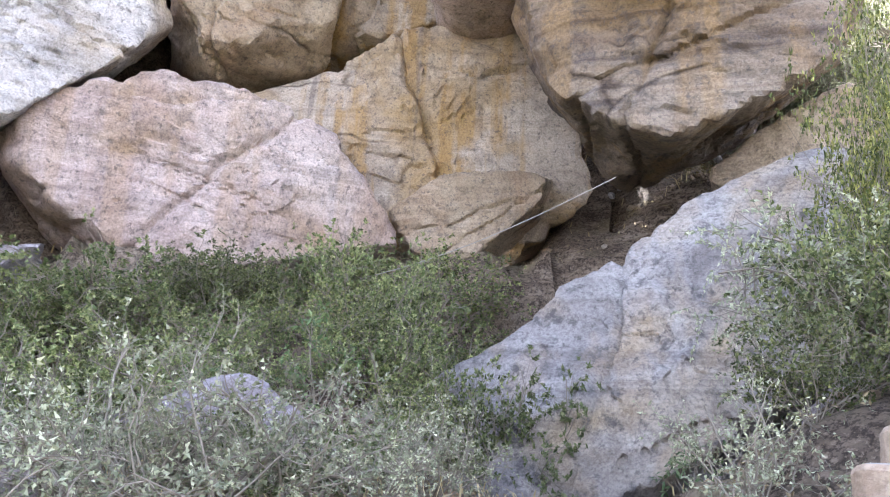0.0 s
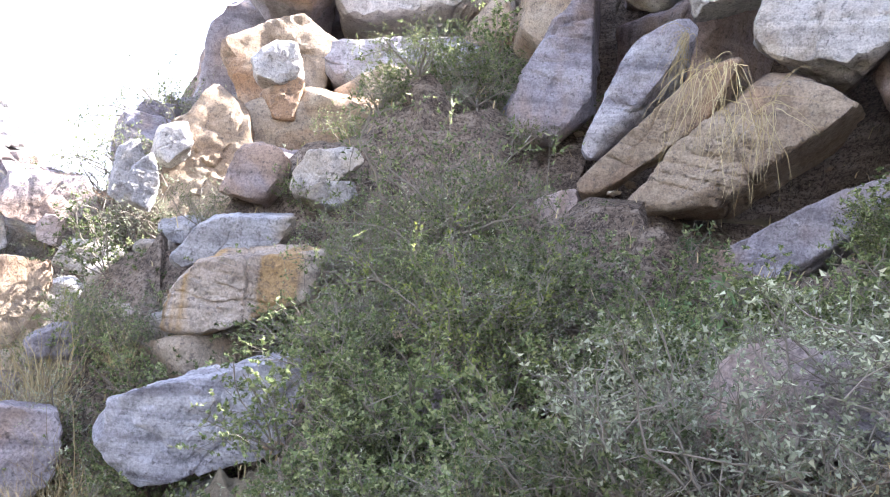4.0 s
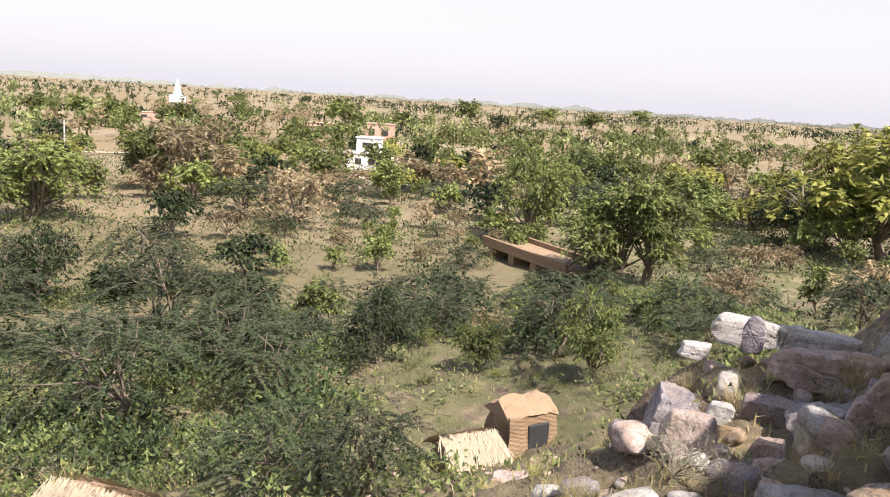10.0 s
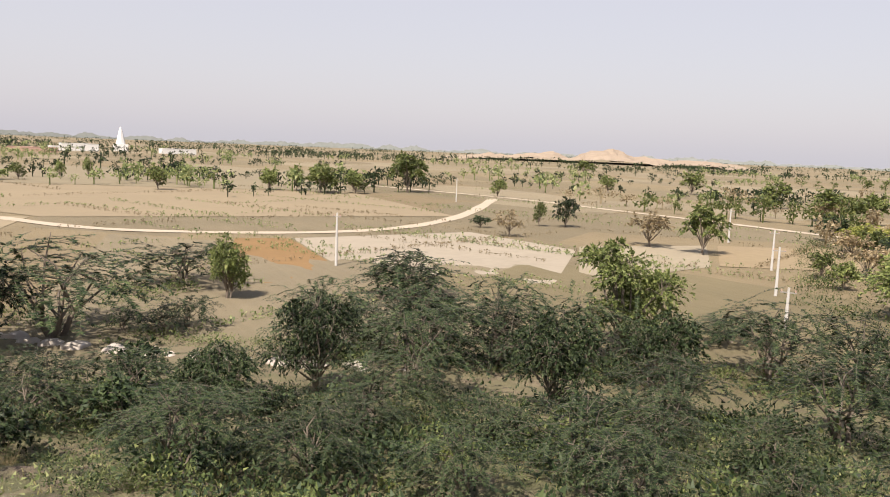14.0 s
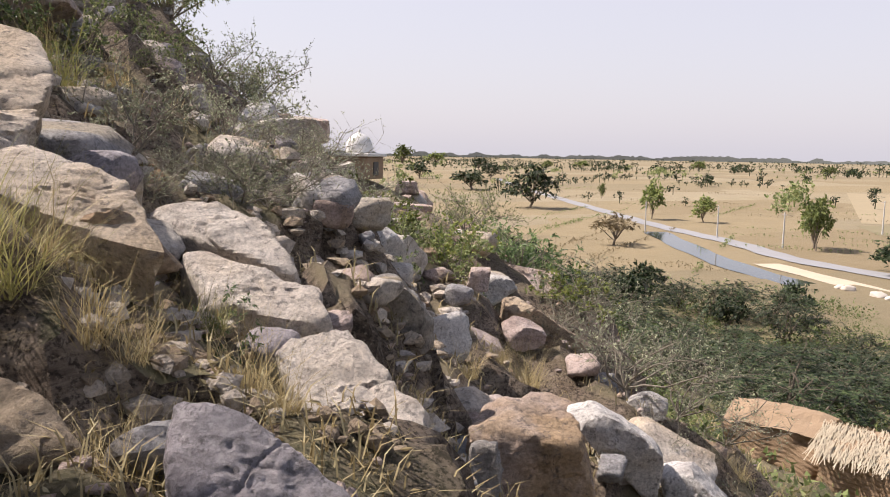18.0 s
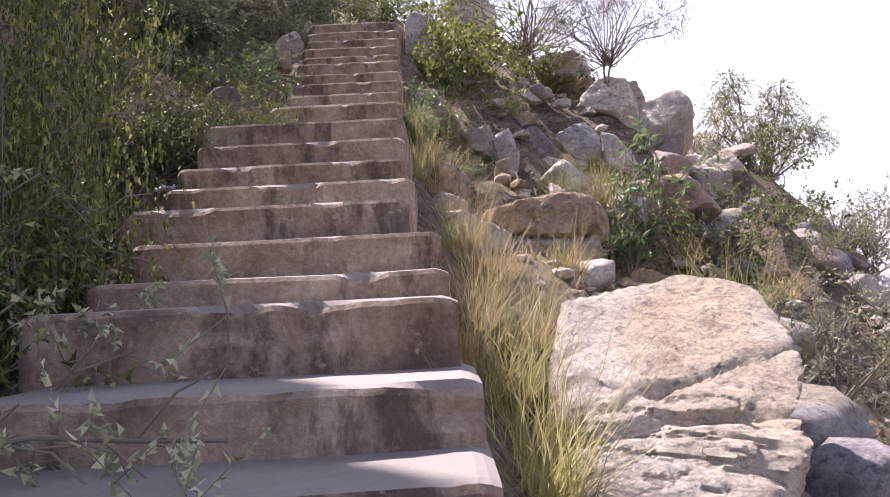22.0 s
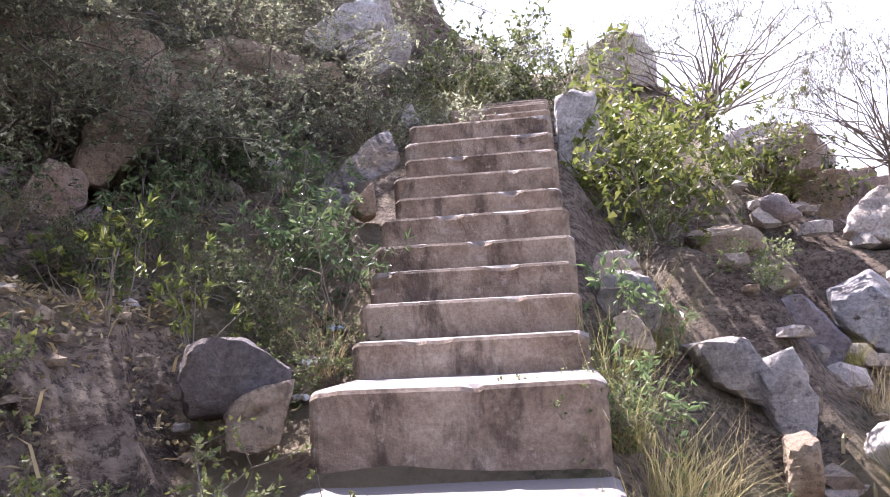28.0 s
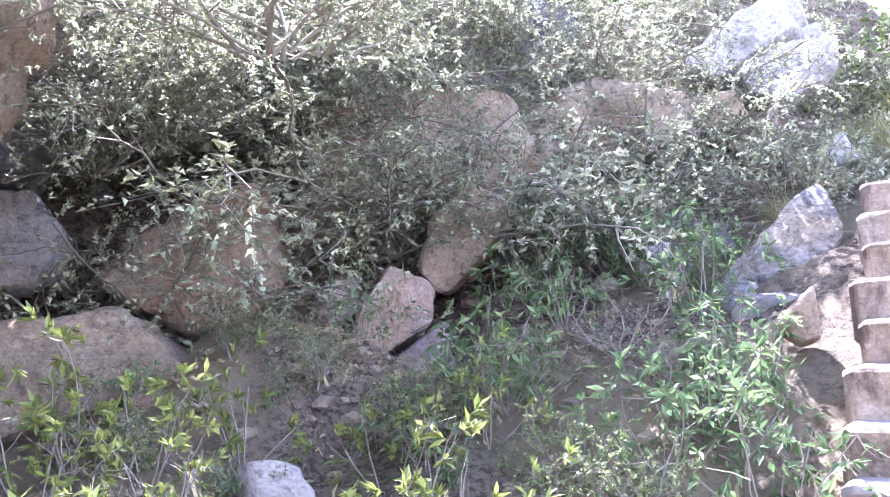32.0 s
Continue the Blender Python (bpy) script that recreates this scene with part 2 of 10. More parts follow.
def plain_material(name, a, b_, scale=3.0, rough=0.9, grain=30.0, bumps=0.3, dist=0.02, stain=None, vec_scale=(1, 1, 1)):
    m, nt, b, obj, pos, rnd, isl = material(name, rough)
    p = offset_by(nt, pos, rnd, 11)
    p = mapping(nt, p, vec_scale)
    col = mixc(nt, noise_node(nt, p, scale, 6, 0.65, 0.3), a, b_)
    if stain:
        col = mixc(nt, ramp(nt, noise_node(nt, p, scale * 2.6, 9, 0.78, 0.15), [(0.5, (0, 0, 0)), (0.68, (0.8, 0.8, 0.8))]), col, stain)
    fine = noise_node(nt, p, grain, 5, 0.7)
    col = mixc(nt, 0.3, col, ramp(nt, fine, [(0.3, (0.5, 0.5, 0.5)), (0.7, (1, 1, 1))]), "MULTIPLY")
    nt.links.new(col, b.inputs["Base Color"])
    bump(nt, b, fine, bumps, dist)
    return m


BARK = plain_material("bark", (0.13, 0.105, 0.08), (0.25, 0.21, 0.17), 6, 0.95, 40, 0.6)
TWIG = plain_material("twig", (0.16, 0.135, 0.105), (0.29, 0.26, 0.215), 5, 0.95, 40, 0.3)
TREAD = plain_material("worn_cement", (0.205, 0.185, 0.17), (0.31, 0.285, 0.265), 1.6, 0.85, 55, 0.35, 0.01, (0.29, 0.255, 0.23))


def riser_material():
    """Stained cement plaster: brown blotches, dark runs and pale rubbed spots."""
    m, nt, b, obj, pos, rnd, isl = material("stained_cement", 0.92)
    p = offset_by(nt, pos, rnd, 11)
    col = ramp(nt, noise_node(nt, p, 2.4, 9, 0.72, 0.4), [(0.34, (0.13, 0.094, 0.07)), (0.48, (0.285, 0.215, 0.16)), (0.6, (0.405, 0.325, 0.25)), (0.7, (0.52, 0.44, 0.355))])
    runs = noise_node(nt, mapping(nt, p, (1.0, 1.0, 0.35)), 4.2, 8, 0.7, 0.3)
    col = mixc(nt, ramp(nt, runs, [(0.52, (0, 0, 0)), (0.62, (0.75, 0.75, 0.75))]), col, (0.07, 0.052, 0.042))
    rub = noise_node(nt, p, 13, 8, 0.75)
    col = mixc(nt, ramp(nt, rub, [(0.58, (0, 0, 0)), (0.66, (0.6, 0.6, 0.6))]), col, (0.50, 0.42, 0.35))
    fine = noise_node(nt, p, 48, 5, 0.72)
    col = mixc(nt, 0.45, col, ramp(nt, fine, [(0.38, (0.45, 0.45, 0.45)), (0.6, (1.05, 1.05, 1.05))]), "MULTIPLY")
    nt.links.new(col, b.inputs["Base Color"])
    bump(nt, b, mixc(nt, 0.5, fine, rub), 0.7, 0.025)
    return m


RISER = riser_material()
BRICKY = plain_material("broken_brick", (0.34, 0.17, 0.10), (0.45, 0.28, 0.19), 4, 0.9, 40)
WHITEWASH = plain_material("white_wall", (0.66, 0.65, 0.63), (0.80, 0.79, 0.77), 0.4, 0.8, 8, 0.1)
PINKWALL = plain_material("brick_wall", (0.45, 0.28, 0.22), (0.56, 0.40, 0.33), 0.8, 0.9, 9, 0.2)
# near-black of panes and tyres; also paints the darkness inside openings
NEAR_BLACK = plain_material("dark_opening", (0.03, 0.03, 0.035), (0.06, 0.06, 0.065), 1, 0.4, 8, 0.05)
MUD = plain_material("mud_wall", (0.22, 0.15, 0.095), (0.35, 0.25, 0.165), 2.5, 0.95, 20, 0.8, 0.04, (0.25, 0.16, 0.09))
MUDTOP = plain_material("dung_plaster", (0.25, 0.175, 0.11), (0.37, 0.27, 0.185), 1.5, 0.95, 20, 0.5, 0.03)
THATCH = plain_material("thatch", (0.38, 0.32, 0.23), (0.56, 0.49, 0.38), 3, 0.95, 30, 0.6, 0.03)
ASPHALT = plain_material("road_surface", (0.22, 0.22, 0.23), (0.32, 0.32, 0.33), 0.3, 0.85, 6, 0.1)
EARTHROAD = plain_material("earth_track", (0.43, 0.355, 0.26), (0.54, 0.46, 0.36), 0.3, 0.95, 6, 0.1)
STONEPALE = plain_material("bank_stone", (0.45, 0.39, 0.33), (0.60, 0.55, 0.49), 0.7, 0.9, 12, 0.3)
CONCRETE = plain_material("pole_concrete", (0.48, 0.46, 0.43), (0.60, 0.58, 0.55), 1, 0.85, 12, 0.1)
CABLE = plain_material("grey_wire", (0.25, 0.24, 0.22), (0.38, 0.36, 0.33), 3, 0.6, 20, 0.0)
PLASTIC_WHITE = plain_material("white_plastic", (0.68, 0.68, 0.68), (0.82, 0.82, 0.82), 9, 0.5, 30, 0.2)
PLASTIC_BLUE = plain_material("blue_plastic", (0.10, 0.22, 0.45), (0.3, 0.42, 0.6), 9, 0.5, 30, 0.2)
PLASTIC_RED = plain_material("red_plastic", (0.35, 0.06, 0.05), (0.5, 0.14, 0.1), 9, 0.5, 30, 0.2)
PLASTIC_GREEN = plain_material("green_plastic", (0.05, 0.38, 0.16), (0.1, 0.48, 0.22), 9, 0.5, 30, 0.2)


def water_material():
    m, nt, b, obj, pos, rnd, isl = material("canal_water", 0.06)
    b.inputs["Base Color"].default_value = (0.035, 0.045, 0.05, 1)
    b.inputs["Specular IOR Level"].default_value = 0.6
    bump(nt, b, noise_node(nt, pos, 1.2, 4), 0.15, 0.05)
    return m


WATER = water_material()


def ground_material():
    """Reddish soil, grass and stones near by, straw and green fields far off, by place on the plan."""
    m, nt, b, obj, pos, rnd, isl = material("hill_soil", 0.95)
    soil = mixc(nt, noise_node(nt, pos, 1.1, 9, 0.72), (0.10, 0.075, 0.056), (0.32, 0.25, 0.19))
    crumb = noise_node(nt, pos, 23, 6, 0.75)
    soil = mixc(nt, ramp(nt, crumb, [(0.44, (0.85, 0.85, 0.85)), (0.53, (0, 0, 0))]), soil, (0.035, 0.026, 0.02))
    bits = noise_node(nt, pos, 38, 4, 0.7)
    soil = mixc(nt, ramp(nt, bits, [(0.57, (0, 0, 0)), (0.63, (0.7, 0.7, 0.7))]), soil, (0.30, 0.235, 0.175))
    straw = mixc(nt, noise_node(nt, pos, 9, 5, 0.7), (0.20, 0.16, 0.095), (0.38, 0.32, 0.21))
    col = mixc(nt, ramp(nt, noise_node(nt, pos, 0.8, 6, 0.6), [(0.45, (0, 0, 0)), (0.6, (1, 1, 1))]), soil, straw)
    green = mixc(nt, noise_node(nt, pos, 2.5, 6, 0.7), (0.07, 0.09, 0.035), (0.20, 0.21, 0.095))
    col = mixc(nt, ramp(nt, noise_node(nt, pos, 0.35, 6, 0.65), [(0.54, (0, 0, 0)), (0.7, (0.6, 0.6, 0.6))]), col, green)
    # far fields
    sep = nt.nodes.new("ShaderNodeSeparateXYZ")
    nt.links.new(pos, sep.inputs[0])
    cell = nt.nodes.new("ShaderNodeTexVoronoi")
    cell.distance = "CHEBYCHEV"
    cell.inputs["Scale"].default_value = 1.0
    nt.links.new(mapping(nt, pos, (0.011, 0.021, 0.0), (0, 0, 24)), cell.inputs["Vector"])
    crop = ramp(nt, cell.outputs["Color"], [(0.0, (0.197, 0.152, 0.090)), (0.3, (0.246, 0.197, 0.119)), (0.5, (0.189, 0.156, 0.098)), (0.68, (0.279, 0.234, 0.156)), (0.82, (0.238, 0.193, 0.119)), (1.0, (0.180, 0.152, 0.086))])
    crop = mixc(nt, 0.5, crop, ramp(nt, noise_node(nt, pos, 0.06, 8, 0.7), [(0.3, (0.72, 0.72, 0.72)), (0.7, (1.1, 1.08, 1.05))]), "MULTIPLY")
    rows = noise_node(nt, mapping(nt, pos, (0.05, 1.2, 1), (0, 0, 24)), 1.0, 3)
    crop = mixc(nt, 0.25, crop, ramp(nt, rows, [(0.4, (0.8, 0.8, 0.8)), (0.6, (1.05, 1.05, 1.05))]), "MULTIPLY")
    foot = nt.nodes.new("ShaderNodeMapRange")
    foot.inputs[1].default_value, foot.inputs[2].default_value, foot.inputs[4].default_value = -4.0, -8.0, 0.75
    nt.links.new(sep.outputs[2], foot.inputs[0])
    col = mixc(nt, mixc(nt, 1.0, foot.outputs[0], ramp(nt, noise_node(nt, pos, 0.5, 6, 0.65), [(0.38, (0, 0, 0)), (0.52, (1, 1, 1))]), "MULTIPLY"), col, mixc(nt, noise_node(nt, pos, 4, 6, 0.7), (0.07, 0.085, 0.035), (0.19, 0.195, 0.09)))
    low = nt.nodes.new("ShaderNodeMapRange")
    low.inputs[1].default_value, low.inputs[2].default_value = -13.6, -14.8
    nt.links.new(sep.outputs[2], low.inputs[0])
    col = mixc(nt, low.outputs[0], col, crop)
    # bare rock where the hillside is steep
    gn = nt.nodes.new("ShaderNodeNewGeometry")
    ns = nt.nodes.new("ShaderNodeSeparateXYZ")
    nt.links.new(gn.outputs["Normal"], ns.inputs[0])
    steep = nt.nodes.new("ShaderNodeMapRange")
    steep.inputs[1].default_value, steep.inputs[2].default_value = 0.84, 0.7
    nt.links.new(ns.outputs[2], steep.inputs[0])
    stone = ramp(nt, noise_node(nt, mapping(nt, pos, (0.8, 0.8, 2.4), (15, 5, 0)), 2.3, 10, 0.75, 0.6), [(0.36, (0.075, 0.055, 0.042)), (0.5, (0.23, 0.175, 0.13)), (0.62, (0.40, 0.325, 0.255))])
    stone = mixc(nt, ramp(nt, crumb, [(0.42, (0.8, 0.8, 0.8)), (0.52, (0, 0, 0))]), stone, (0.04, 0.03, 0.024))
    stone = mixc(nt, ramp(nt, bits, [(0.55, (0, 0, 0)), (0.62, (0.75, 0.75, 0.75))]), stone, (0.36, 0.29, 0.22))
    col = mixc(nt, steep.outputs[0], col, stone)
    nt.links.new(col, b.inputs["Base Color"])
    bump(nt, b, noise_node(nt, pos, 6, 10, 0.78), 1.0, 0.14)
    return m


SOIL = ground_material()

# ---- building helpers ----


def mesh(name, verts, faces, mat, smooth=False):
    me = bpy.data.meshes.new(name)
    me.from_pydata([tuple(v) for v in verts], [], faces)
    me.materials.append(mat)
    if smooth:
        me.polygons.foreach_set("use_smooth", [True] * len(me.polygons))
    me.update()
    return me


def part(name, data, mat, parent, label=""):
    """Links a bmesh or mesh as one object under a thing or part."""
    if isinstance(data, bmesh.types.BMesh):
        me = bpy.data.meshes.new(name)
        data.to_mesh(me)
        data.free()
        me.materials.append(mat)
        data = me
    ob = new(name, data)
    ob.parent = parent
    if label:
        ob["label"] = label
    return ob


def box_mesh(name, size, mat, centre=(0, 0, 0), bevel=0.0, seg=1):
    bm = bmesh.new()
    bmesh.ops.create_cube(bm, size=1, matrix=Matrix.LocRotScale(centre, None, size))
    if bevel:
        bmesh.ops.bevel(bm, geom=bm.edges[:], offset=bevel, segments=seg, affect="EDGES", profile=0.6)
    me = bpy.data.meshes.new(name)
    bm.to_mesh(me)
    bm.free()
    me.materials.append(mat)
    return me


def hash3(i, j, k, seed):
    h = (i * 374761393 + j * 668265263 + k * 2147483647 + seed * 974711) & 0xFFFFFFFF
    h = ((h ^ (h >> 13)) * 1274126177) & 0xFFFFFFFF
    return ((h ^ (h >> 16)) & 0xFFFF) / 32767.5 - 1.0


def value_noise(p, seed=0):
    """Smooth noise, -1 to 1, at rows of points."""
    q = np.floor(p).astype(np.int64)
    f = p - q
    f = f * f * (3 - 2 * f)
    out = np.zeros(len(p))
    for dx in (0, 1):
        for dy in (0, 1):
            for dz in (0, 1):
                w = np.abs(1 - dx - f[:, 0]) * np.abs(1 - dy - f[:, 1]) * np.abs(1 - dz - f[:, 2])
                out += w * hash3(q[:, 0] + dx, q[:, 1] + dy, q[:, 2] + dz, seed)
    return out


def fbm(p, seed=0, octaves=4):
    return sum(value_noise(p * 2.03**o + o * 17.3, seed + o) * 0.5**o for o in range(octaves))


# ---- ground ----
EYE_X, EYE_Y = 0.0, 0.3
AZS = (0, 14, 30, 60, 90, 120, 140, 156, 180, 210, 240, 270, 300, 330)
RADII = (2, 5, 10, 20, 35, 60, 130)
HEIGHTS = np.array((
    (1.4, 2.9, 4.6, 8.5, 12, 10, -14), (1.3, 2.6, 5.0, 12.5, 17, 13, -12), (1.2, 2.4, 5.6, 14.5, 20, 15, -10), (0.8, 1.7, 6.6, 16, 21, 16, -10),
    (0.5, 0.9, 5.6, 15, 21, 16, -10), (0.0, 0.1, 2.6, 10, 16, 12, -12), (-0.2, -0.9, -1.8, -0.6, 0, -6, -15),
    (-0.4, -1.6, -3.4, -6.2, -8.2, -12, -15), (-0.5, -2.3, -5.0, -8.6, -11.2, -14.2, -15), (-0.4, -2.6, -5.8, -9.8, -12.4, -14.5, -15),
    (-0.3, -2.6, -5.8, -9.8, -12.6, -14.6, -15), (-0.2, -2.2, -4.8, -8.4, -11.6, -14.5, -15), (0.2, -0.9, -2.8, -6.2, -9.5, -14, -15),
    (0.8, 1.1, 1.3, 1.0, 0.2, -5, -15)))

# step edges: (y of the edge, height of the tread behind it), and the stair's right side
STEPS = [(-1.0 + 0.3 * k, -0.55 + 0.205 * k) for k in range(10)]
STEPS += [(2.25, 1.52), (2.5, 1.70), (2.74, 1.82), (2.99, 2.0), (3.15, 2.19), (3.79, 2.38), (4.16, 2.537), (4.57, 2.745), (5.03, 2.845), (5.5, 3.02), (5.71, 3.19), (6.27, 3.37),
          (6.66, 3.545), (6.98, 3.735), (7.35, 3.945), (8.85, 4.17), (9.2, 4.53), (9.85, 4.71), (10.2, 4.9), (10.42, 5.08), (10.66, 5.25), (10.92, 5.45),
          (11.26, 5.63), (11.52, 5.82), (11.8, 6.01), (12.02, 6.19), (12.25, 6.38), (12.9, 6.52), (13.3, 6.66), (13.7, 6.82), (14.1, 7.0), (14.6, 7.16), (15.1, 7.33), (15.7, 7.5), (16.3, 7.7), (17.0, 7.9)]
SY = np.array([s[0] for s in STEPS])
SZ = np.array([s[1] for s in STEPS])


def right_edge(y):
    return float(np.interp(y, (-1, 2, 3, 4.2, 5.55, 5.7, 6.27, 7.35, 9.2, 12.2, 17), (0.32, 0.16, 0.055, -0.05, -0.126, -0.245, -0.23, -0.308, -0.38, -0.49, -0.5)))


def left_edge(y):
    return right_edge(y) - float(np.interp(y, (-1, 2, 7.5, 8, 12.2, 13, 17), (1.3, 1.3, 1.28, 1.2, 1.12, 1.0, 0.9)))


def stair_height(y):
    return np.interp(y, SY, SZ - 0.2, left=-0.5)


CONTROLS = []      # (x, y, height wanted, reach) where rocks and shrubs stand


def ground_height(x, y):
    z, w, bed, r = ground_base(x, y)
    x, y = np.atleast_1d(np.asarray(x, float)), np.atleast_1d(np.asarray(y, float))
    if CONTROLS:
        if len(CONTROL_FIX) != len(CONTROLS):
            c = np.array(CONTROLS)
            CONTROL_FIX[:] = list(c[:, 2] - ground_base(c[:, 0], c[:, 1])[0])
        top, sum_w = np.zeros(len(x)), np.full(len(x), 0.12)
        for (cx, cy, _, reach), fix in zip(CONTROLS, CONTROL_FIX):
            q = ((x - cx) ** 2 + (y - cy) ** 2) / reach**2
            k = np.where(q < 9, np.exp(-q), 0.0)
            top += k * fix
            sum_w += k
        z = z + top / sum_w
        p = np.stack([x, y, 0 * x], 1)
        z = z + np.clip(r / 12, 0.1, 1) * 0.10 * fbm(p * 1.7, 21, 3) * np.clip((z + 15.2) / 3, 0.0, 1)
        az = np.degrees(np.arctan2(-(x - EYE_X), y - EYE_Y)) % 360
        cliff = np.clip((az - 38) / 12, 0, 1) * np.clip((156 - az) / 10, 0, 1) * np.clip((r - 5) / 2, 0, 1) * np.clip((40 - r) / 10, 0, 1)
        ledge = fbm(p * (0.55, 0.55, 1) + 3, 33, 4)
        z = z + cliff * (np.floor(ledge * 4.5) / 4.5 * 0.9 + 0.25 * fbm(p * 2.6, 35, 2))
        # open ground before the foot of each boulder
        for cx, cy, foot, half in CAPS:
            far = np.hypot(x - cx, y - cy)
            near = far < half + 3.5
            if near.any():
                out = np.maximum(0, far[near] - half * 0.85)
                z[near] = np.minimum(z[near], foot + out * 1.1 + out**2 * 0.8)
    return z * (1 - w) + w * bed


CONTROL_FIX, CAPS = [], [(-3.1, -2.75, -1.2, 0.75), (-2.6, -2.2, -0.75, 0.5), (-3.4, -2.3, -0.8, 0.6)]


def ground_base(x, y):
    x, y = np.atleast_1d(np.asarray(x, float)), np.atleast_1d(np.asarray(y, float))
    dx, dy = x - EYE_X, y - EYE_Y
    r = np.maximum(np.hypot(dx, dy), 0.05)
    az = np.degrees(np.arctan2(-dx, dy)) % 360
    ring = np.array(AZS + (360,))
    tab = np.vstack([HEIGHTS, HEIGHTS[:1]])
    ia = np.clip(np.searchsorted(ring, az, "right") - 1, 0, len(AZS) - 1)
    fa = (az - ring[ia]) / (ring[ia + 1] - ring[ia])
    fa = fa * fa * (3 - 2 * fa)
    lr = np.log(np.array((0.5,) + RADII + (400,)))
    full = np.hstack([np.full((len(tab), 1), 0.35), tab, np.full((len(tab), 1), -15.0)])
    ir = np.clip(np.searchsorted(lr, np.log(r), "right") - 1, 0, len(lr) - 2)
    fr = np.clip((np.log(r) - lr[ir]) / (lr[ir + 1] - lr[ir]), 0, 1)
    a = full[ia, ir] * (1 - fr) + full[ia, ir + 1] * fr
    b = full[ia + 1, ir] * (1 - fr) + full[ia + 1, ir + 1] * fr
    z = a * (1 - fa) + b * fa
    p = np.stack([x, y, 0 * x], 1)
    rough = np.clip(r / 10, 0.15, 1) * np.clip((z + 15.2) / 3, 0.0, 1)
    z = z + rough * (0.7 * fbm(p * 0.22, 5, 3) + 0.18 * fbm(p * 1.3, 9, 3)) + 0.05 * fbm(p * 3, 3, 2) * np.clip((z + 15.2) / 3, 0.05, 1)
    # the stair's own bed
    ye = np.clip(y, -1.5, 17)
    re = np.interp(ye, (-1, 2, 3, 4.2, 6.2, 7.5, 9.2, 12.2, 17), (0.32, 0.16, 0.05, -0.05, -0.22, -0.32, -0.38, -0.49, -0.5))
    out = np.maximum(np.maximum(x - re, re - 1.3 - x), 0) + np.maximum(0, np.abs(y - ye)) * 0.8
    w = 1 / (1 + (out / 0.55) ** 4)
    side = np.where(x > re, 0.75, 0.12)
    return z, w, stair_height(ye) - np.minimum(side, out * 1.5 + 0.1), r


def gz(x, y):
    return float(ground_height(x, y)[0])


def build_ground():
    na, nr = 400, 240
    rr = np.concatenate([[0.0], 0.25 * (4200 / 0.25) ** (np.arange(nr) / (nr - 1))])
    aa = np.linspace(0, 2 * np.pi, na, endpoint=False)
    A, R = np.meshgrid(aa, rr[1:])
    X, Y = EYE_X + R * np.cos(A), EYE_Y + R * np.sin(A)
    Z = ground_height(X.ravel(), Y.ravel())
    # clods and ledges break up the steep banks
    G = Z.reshape(R.shape)
    fall = np.abs(np.gradient(G, axis=0)) / np.gradient(R, axis=0) + np.abs(np.roll(G, 1, 1) - np.roll(G, -1, 1)) / (2 * R * (aa[1] - aa[0]))
    rough = (np.clip((fall - 0.5) / 0.8, 0, 1) * np.clip((R - 1.6) / 1.0, 0, 1) * np.clip((30 - R) / 8, 0, 1)).ravel()
    away = np.clip((np.maximum(X.ravel() - 0.5, -2.0 - X.ravel()) + 0.15) / 0.3, 0, 1)
    rough = np.where((Y.ravel() > -2) & (Y.ravel() < 17), rough * away, rough)
    P = np.stack([X.ravel(), Y.ravel(), Z], 1)
    for k, (amp, size) in enumerate(((0.16, 2.3), (0.07, 6.0))):
        for axis in range(3):
            P[:, axis] += rough * amp * fbm(np.stack([X.ravel(), Y.ravel(), Z], 1) * size, 61 + 3 * k + axis, 2)
    verts = np.vstack([[EYE_X, EYE_Y, gz(EYE_X, EYE_Y)], P])
    faces = [(0, 1 + k, 1 + (k + 1) % na) for k in range(na)]
    for i in range(nr - 1):
        o = 1 + i * na
        faces += [(o + k, o + na + k, o + na + (k + 1) % na, o + (k + 1) % na) for k in range(na)]
    me = mesh("ground", verts, faces, SOIL, True)
    me.set_sharp_from_angle(angle=radians(38))
    return tagged(new("ground", me), "rocky hillside soil falling away to straw-coloured farmland", "ground", "", "structure")



# ---- stair ----


